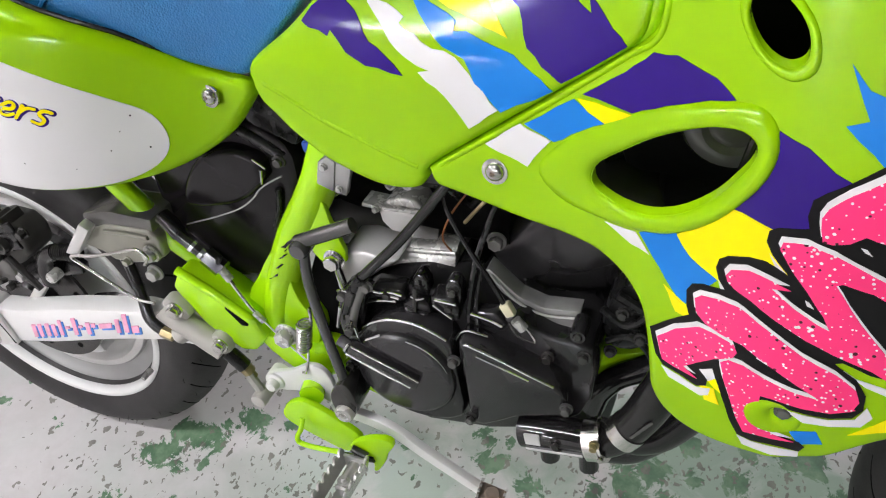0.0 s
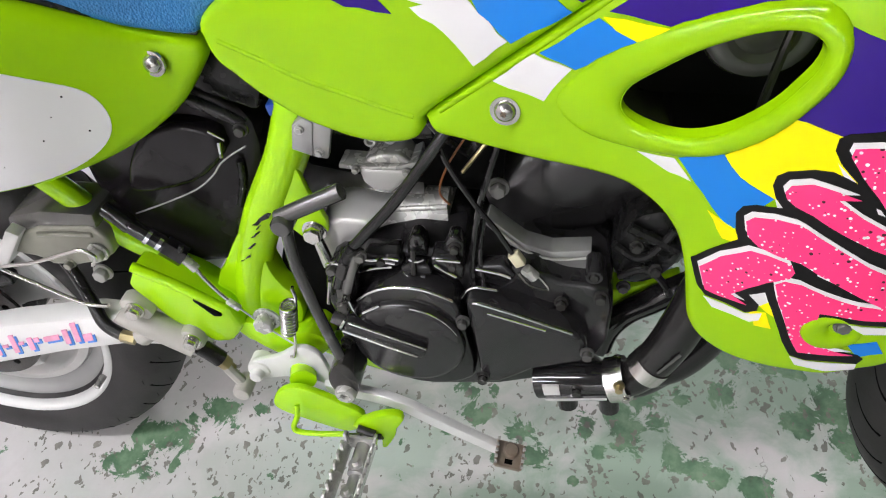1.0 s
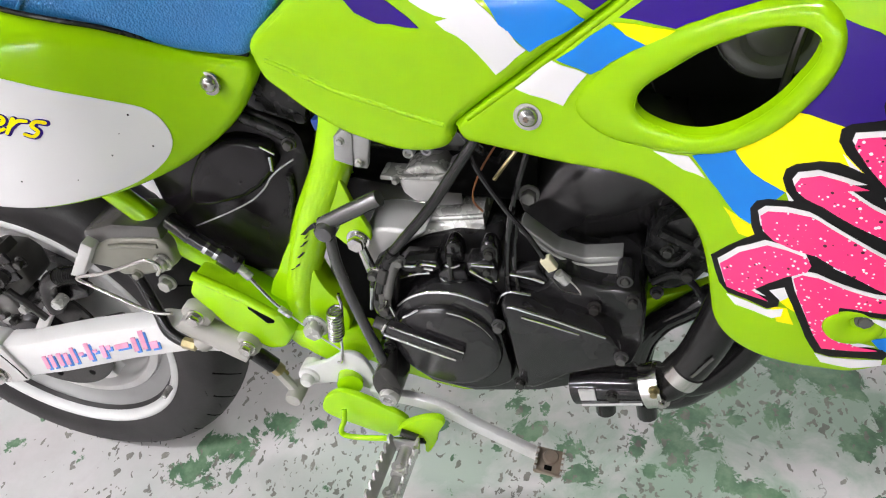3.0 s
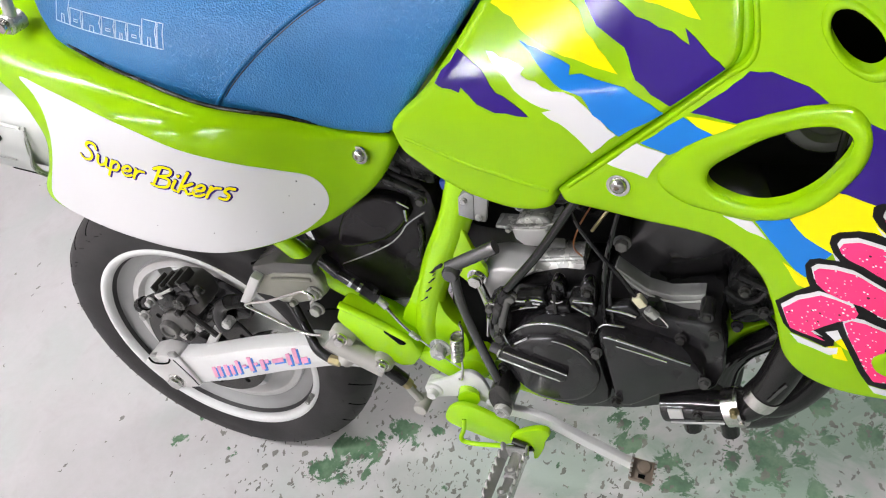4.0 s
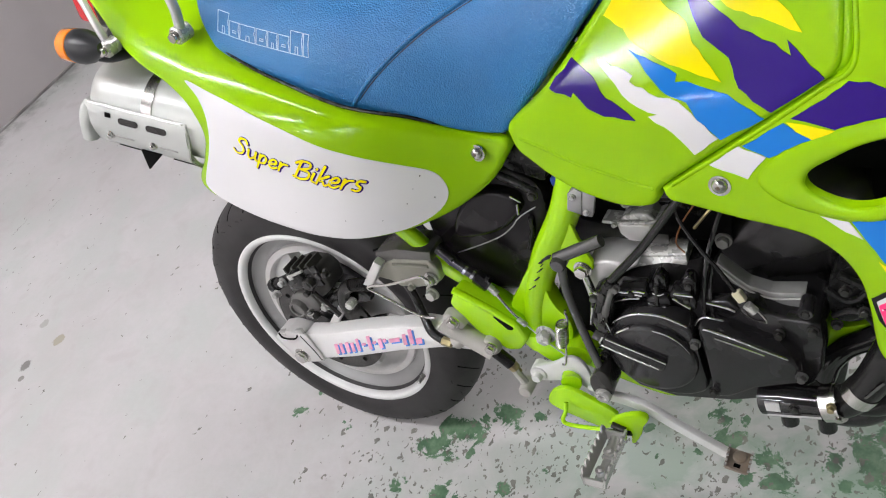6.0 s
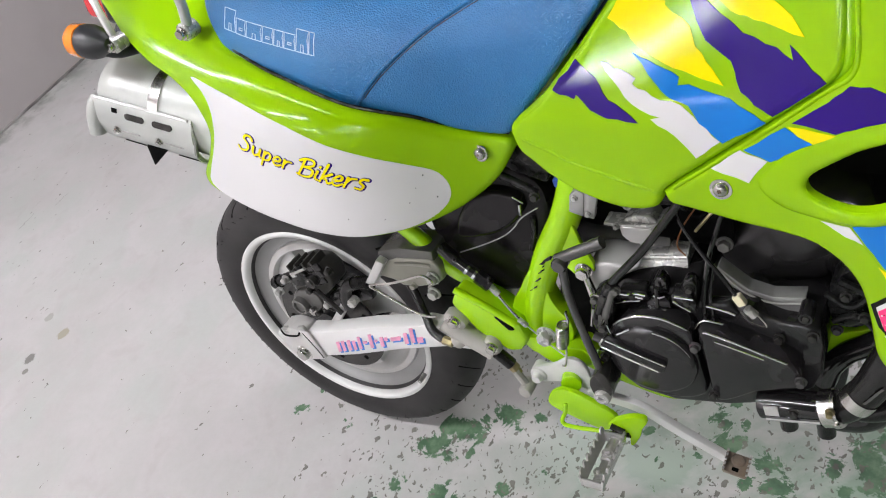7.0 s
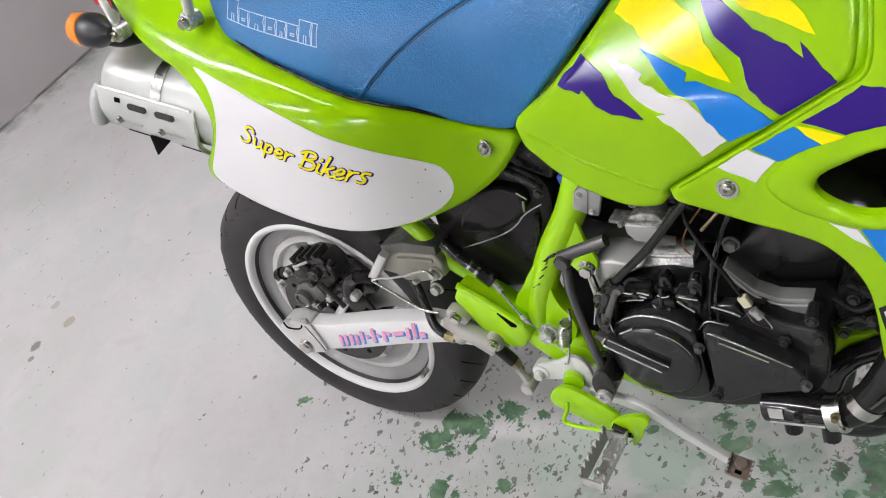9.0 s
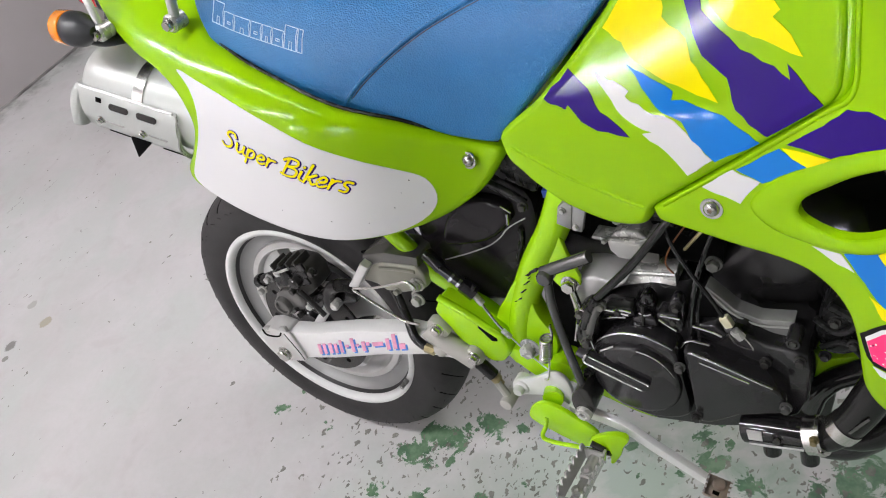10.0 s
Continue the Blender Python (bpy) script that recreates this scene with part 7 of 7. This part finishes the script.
strap = lathe_bm([(0.0522, -0.008), (0.0536, -0.008), (0.0536, 0.008), (0.0522, 0.008)], 72, "x", (-0.026, 0.006, 0.008), closed=True)
bmesh.ops.delete(strap, geom=[v for v in strap.verts if 152 < math.degrees(math.atan2(v.co.z, v.co.y)) % 360 < 236], context="VERTS")
part("clamp_band", strap, CHROME, silencer, "bright steel clamp band")
sh = bmesh.new()
seg = 14
rows = []
for i in range(seg + 1):
    a = radians(146 + 92 * i / seg)
    rows.append([sh.verts.new((x, 0.0515 * math.cos(a), 0.0515 * math.sin(a))) for x in np.linspace(-0.128, 0.035, 15)])
for ra, rb in zip(rows, rows[1:]):
    for j in range(14):
        sh.faces.new((ra[j], ra[j + 1], rb[j + 1], rb[j]))
ext = bmesh.ops.extrude_face_region(sh, geom=list(sh.faces))
for v in ext["geom"]:
    if isinstance(v, bmesh.types.BMVert):
        v.co.y *= 0.95
        v.co.z *= 0.95
shield = part("heat_shield", sh, SILENCER_PAINT, silencer, "silver heat shield with slots and screws")


def on_can(x, a, r):
    return Vector((x, r * math.cos(radians(a)), r * math.sin(radians(a))))


def shield_piece(nm, x, a, sx, sz, mat, bev, proud=0.0521):
    m = Matrix.Translation(on_can(x, a, proud)) @ Matrix.Rotation(radians(a - 180), 4, "X")
    return part(nm, box_bm((sx, 0.0016, sz), m, bev, 3), mat, shield)


# slots are dark plates on the shield, their inner shade put into the colour
for x in (-0.055, -0.010):
    sl = prism_bm([((0.0115 if math.cos(a) > 0 else -0.0115) + 0.0040 * math.cos(a), 0.0040 * math.sin(a)) for a in ((k + 0.5) * math.pi / 8 for k in range(16))], -0.0008, 0.0008, 0.0)
    bmesh.ops.transform(sl, matrix=Matrix.Translation(on_can(x, 164, 0.0523)) @ Matrix.Rotation(radians(164 - 180), 4, "X"), verts=sl.verts)
    part("slot", sl, STEEL_WORN, shield, "dark oval slot", 0)
shield_piece("slot", -0.088, 160, 0.009, 0.006, DARK_VOID, 0.0007)
shield_piece("slot", -0.085, 222, 0.034, 0.003, DARK_VOID, 0.0007)
shield_piece("slot", 0.005, 222, 0.034, 0.003, DARK_VOID, 0.0007)
for x in (-0.092, -0.022):
    part("screw", bolt_bm(on_can(x, 190, 0.0525), 0.004, 0.004, on_can(0, 190, 1)), CHROME, shield)
    shield_piece("pressed_groove", x + 0.022, 191, 0.030, 0.0018, ALLOY_DULL, 0.0005)
part("shield_edge", tube_bm([tuple(on_can(0.036 + 0.005 * math.sin(k), a, 0.0527)) for k, a in enumerate(range(150, 240, 12))], 0.0014, 6, 4), ALLOY, shield)
part("shield_edge", tube_bm([tuple(on_can(x, 148, 0.0523)) for x in (-0.12, -0.09, -0.05, 0.0, 0.03)], 0.0016, 6, 3), SILVER_PAINT, shield)
part("tail_pipe", tube_bm([tuple(on_can(-0.115, 0, 0.0)), (-0.126, -0.034, 0.018), (-0.131, -0.046, 0.002), (-0.135, -0.050, -0.024)], 0.0105, 16, 5), SILENCER_PAINT, silencer, "short down-turned silver tail pipe")
part("mud_tab", prism_bm([(-0.052, 0.630), (-0.018, 0.623), (-0.058, 0.600)], -0.146, -0.142, 0.001), DARK_VOID, bike, "black rubber tab under the silencer")

# ---- tail: indicator, light, rack ----
def indicator(s):
    root = part("turn_signal", lathe_bm([(0.0, 0.044), (0.009, 0.043), (0.015, 0.034), (0.0245, 0.020), (0.0278, 0.006), (0.0275, -0.008), (0.0255, -0.012), (0.0, -0.012)], 28, "x"), INDICATOR_GREY, bike, "dark grey turn signal with amber lens")
    root.matrix_local = pose(-0.055, s * 0.140, 0.766, 0, 8, 0) @ Matrix.Scale(0.72, 4)
    part("amber_lens", lathe_bm([(0.0255, -0.010), (0.0275, -0.012), (0.0270, -0.032), (0.0225, -0.039), (0.0, -0.041)], 28, "x"), AMBER, root, "ribbed amber lens")
    part("stalk", tube_bm([(0.016, 0, -0.010), (0.030, -s * 0.02, -0.024), (0.046, -s * 0.06, -0.030)], 0.011, 12, 4), INDICATOR_GREY, root)
    return root


indicator(-1)
indicator(1)
lamp = part("tail_light", box_bm((0.06, 0.11, 0.055), pose(-0.140, 0, 0.780, 0, 12, 0), 0.014, 4), RED_LENS, bike, "red plastic tail light lens")
part("light_base", box_bm((0.03, 0.12, 0.05), pose(-0.110, 0, 0.775, 0, 12, 0), 0.008, 3), BLACK_PLASTIC, lamp)
part("rear_fender", tube_bm([(0.10, 0, 0.62), (-0.02, 0, 0.67), (-0.12, 0, 0.715), (-0.15, 0, 0.73)], 0.045, 16, 5), BLACK_PLASTIC, bike, "black plastic rear mudguard").scale = (1, 1, 1)
rack = part("grab_rail", tube_bm([(0.096, -0.126, 0.765), (0.102, -0.126, 0.778), (0.106, -0.126, 0.802), (0.092, -0.120, 0.847), (0.0, -0.105, 0.875), (-0.14, -0.095, 0.885), (-0.18, 0.0, 0.888), (-0.14, 0.095, 0.885), (0.0, 0.105, 0.875), (0.092, 0.120, 0.847), (0.106, 0.126, 0.802), (0.096, 0.126, 0.765)], 0.0056, 12, 6), SILVER_PAINT, bike, "silver tubular grab rail")
part("rail_stay", tube_bm([(-0.026, -0.130, 0.758), (-0.032, -0.126, 0.782), (-0.062, -0.108, 0.83), (-0.10, -0.098, 0.882)], 0.0046, 12, 5), SILVER_PAINT, rack)
for x, y, z in ((0.096, -0.120, 0.765), (-0.026, -0.124, 0.758)):
    boss = part("rail_boss", lathe_bm([(0, -0.014), (0.0080, -0.014), (0.0098, -0.012), (0.0098, 0.004), (0, 0.004)], 24, "y", (x, y, z)), ALLOY, rack, "aluminium rail boss")
    part("bolt", bolt_bm((x, y - 0.014, z), 0.006, 0.005), CHROME, boss)
part("side_stand", tube_bm([(0.45, 0.08, 0.28), (0.47, 0.13, 0.15), (0.50, 0.185, 0.035)], 0.010, 12, 3), LIME_FRAME, bike, "lime green side stand")
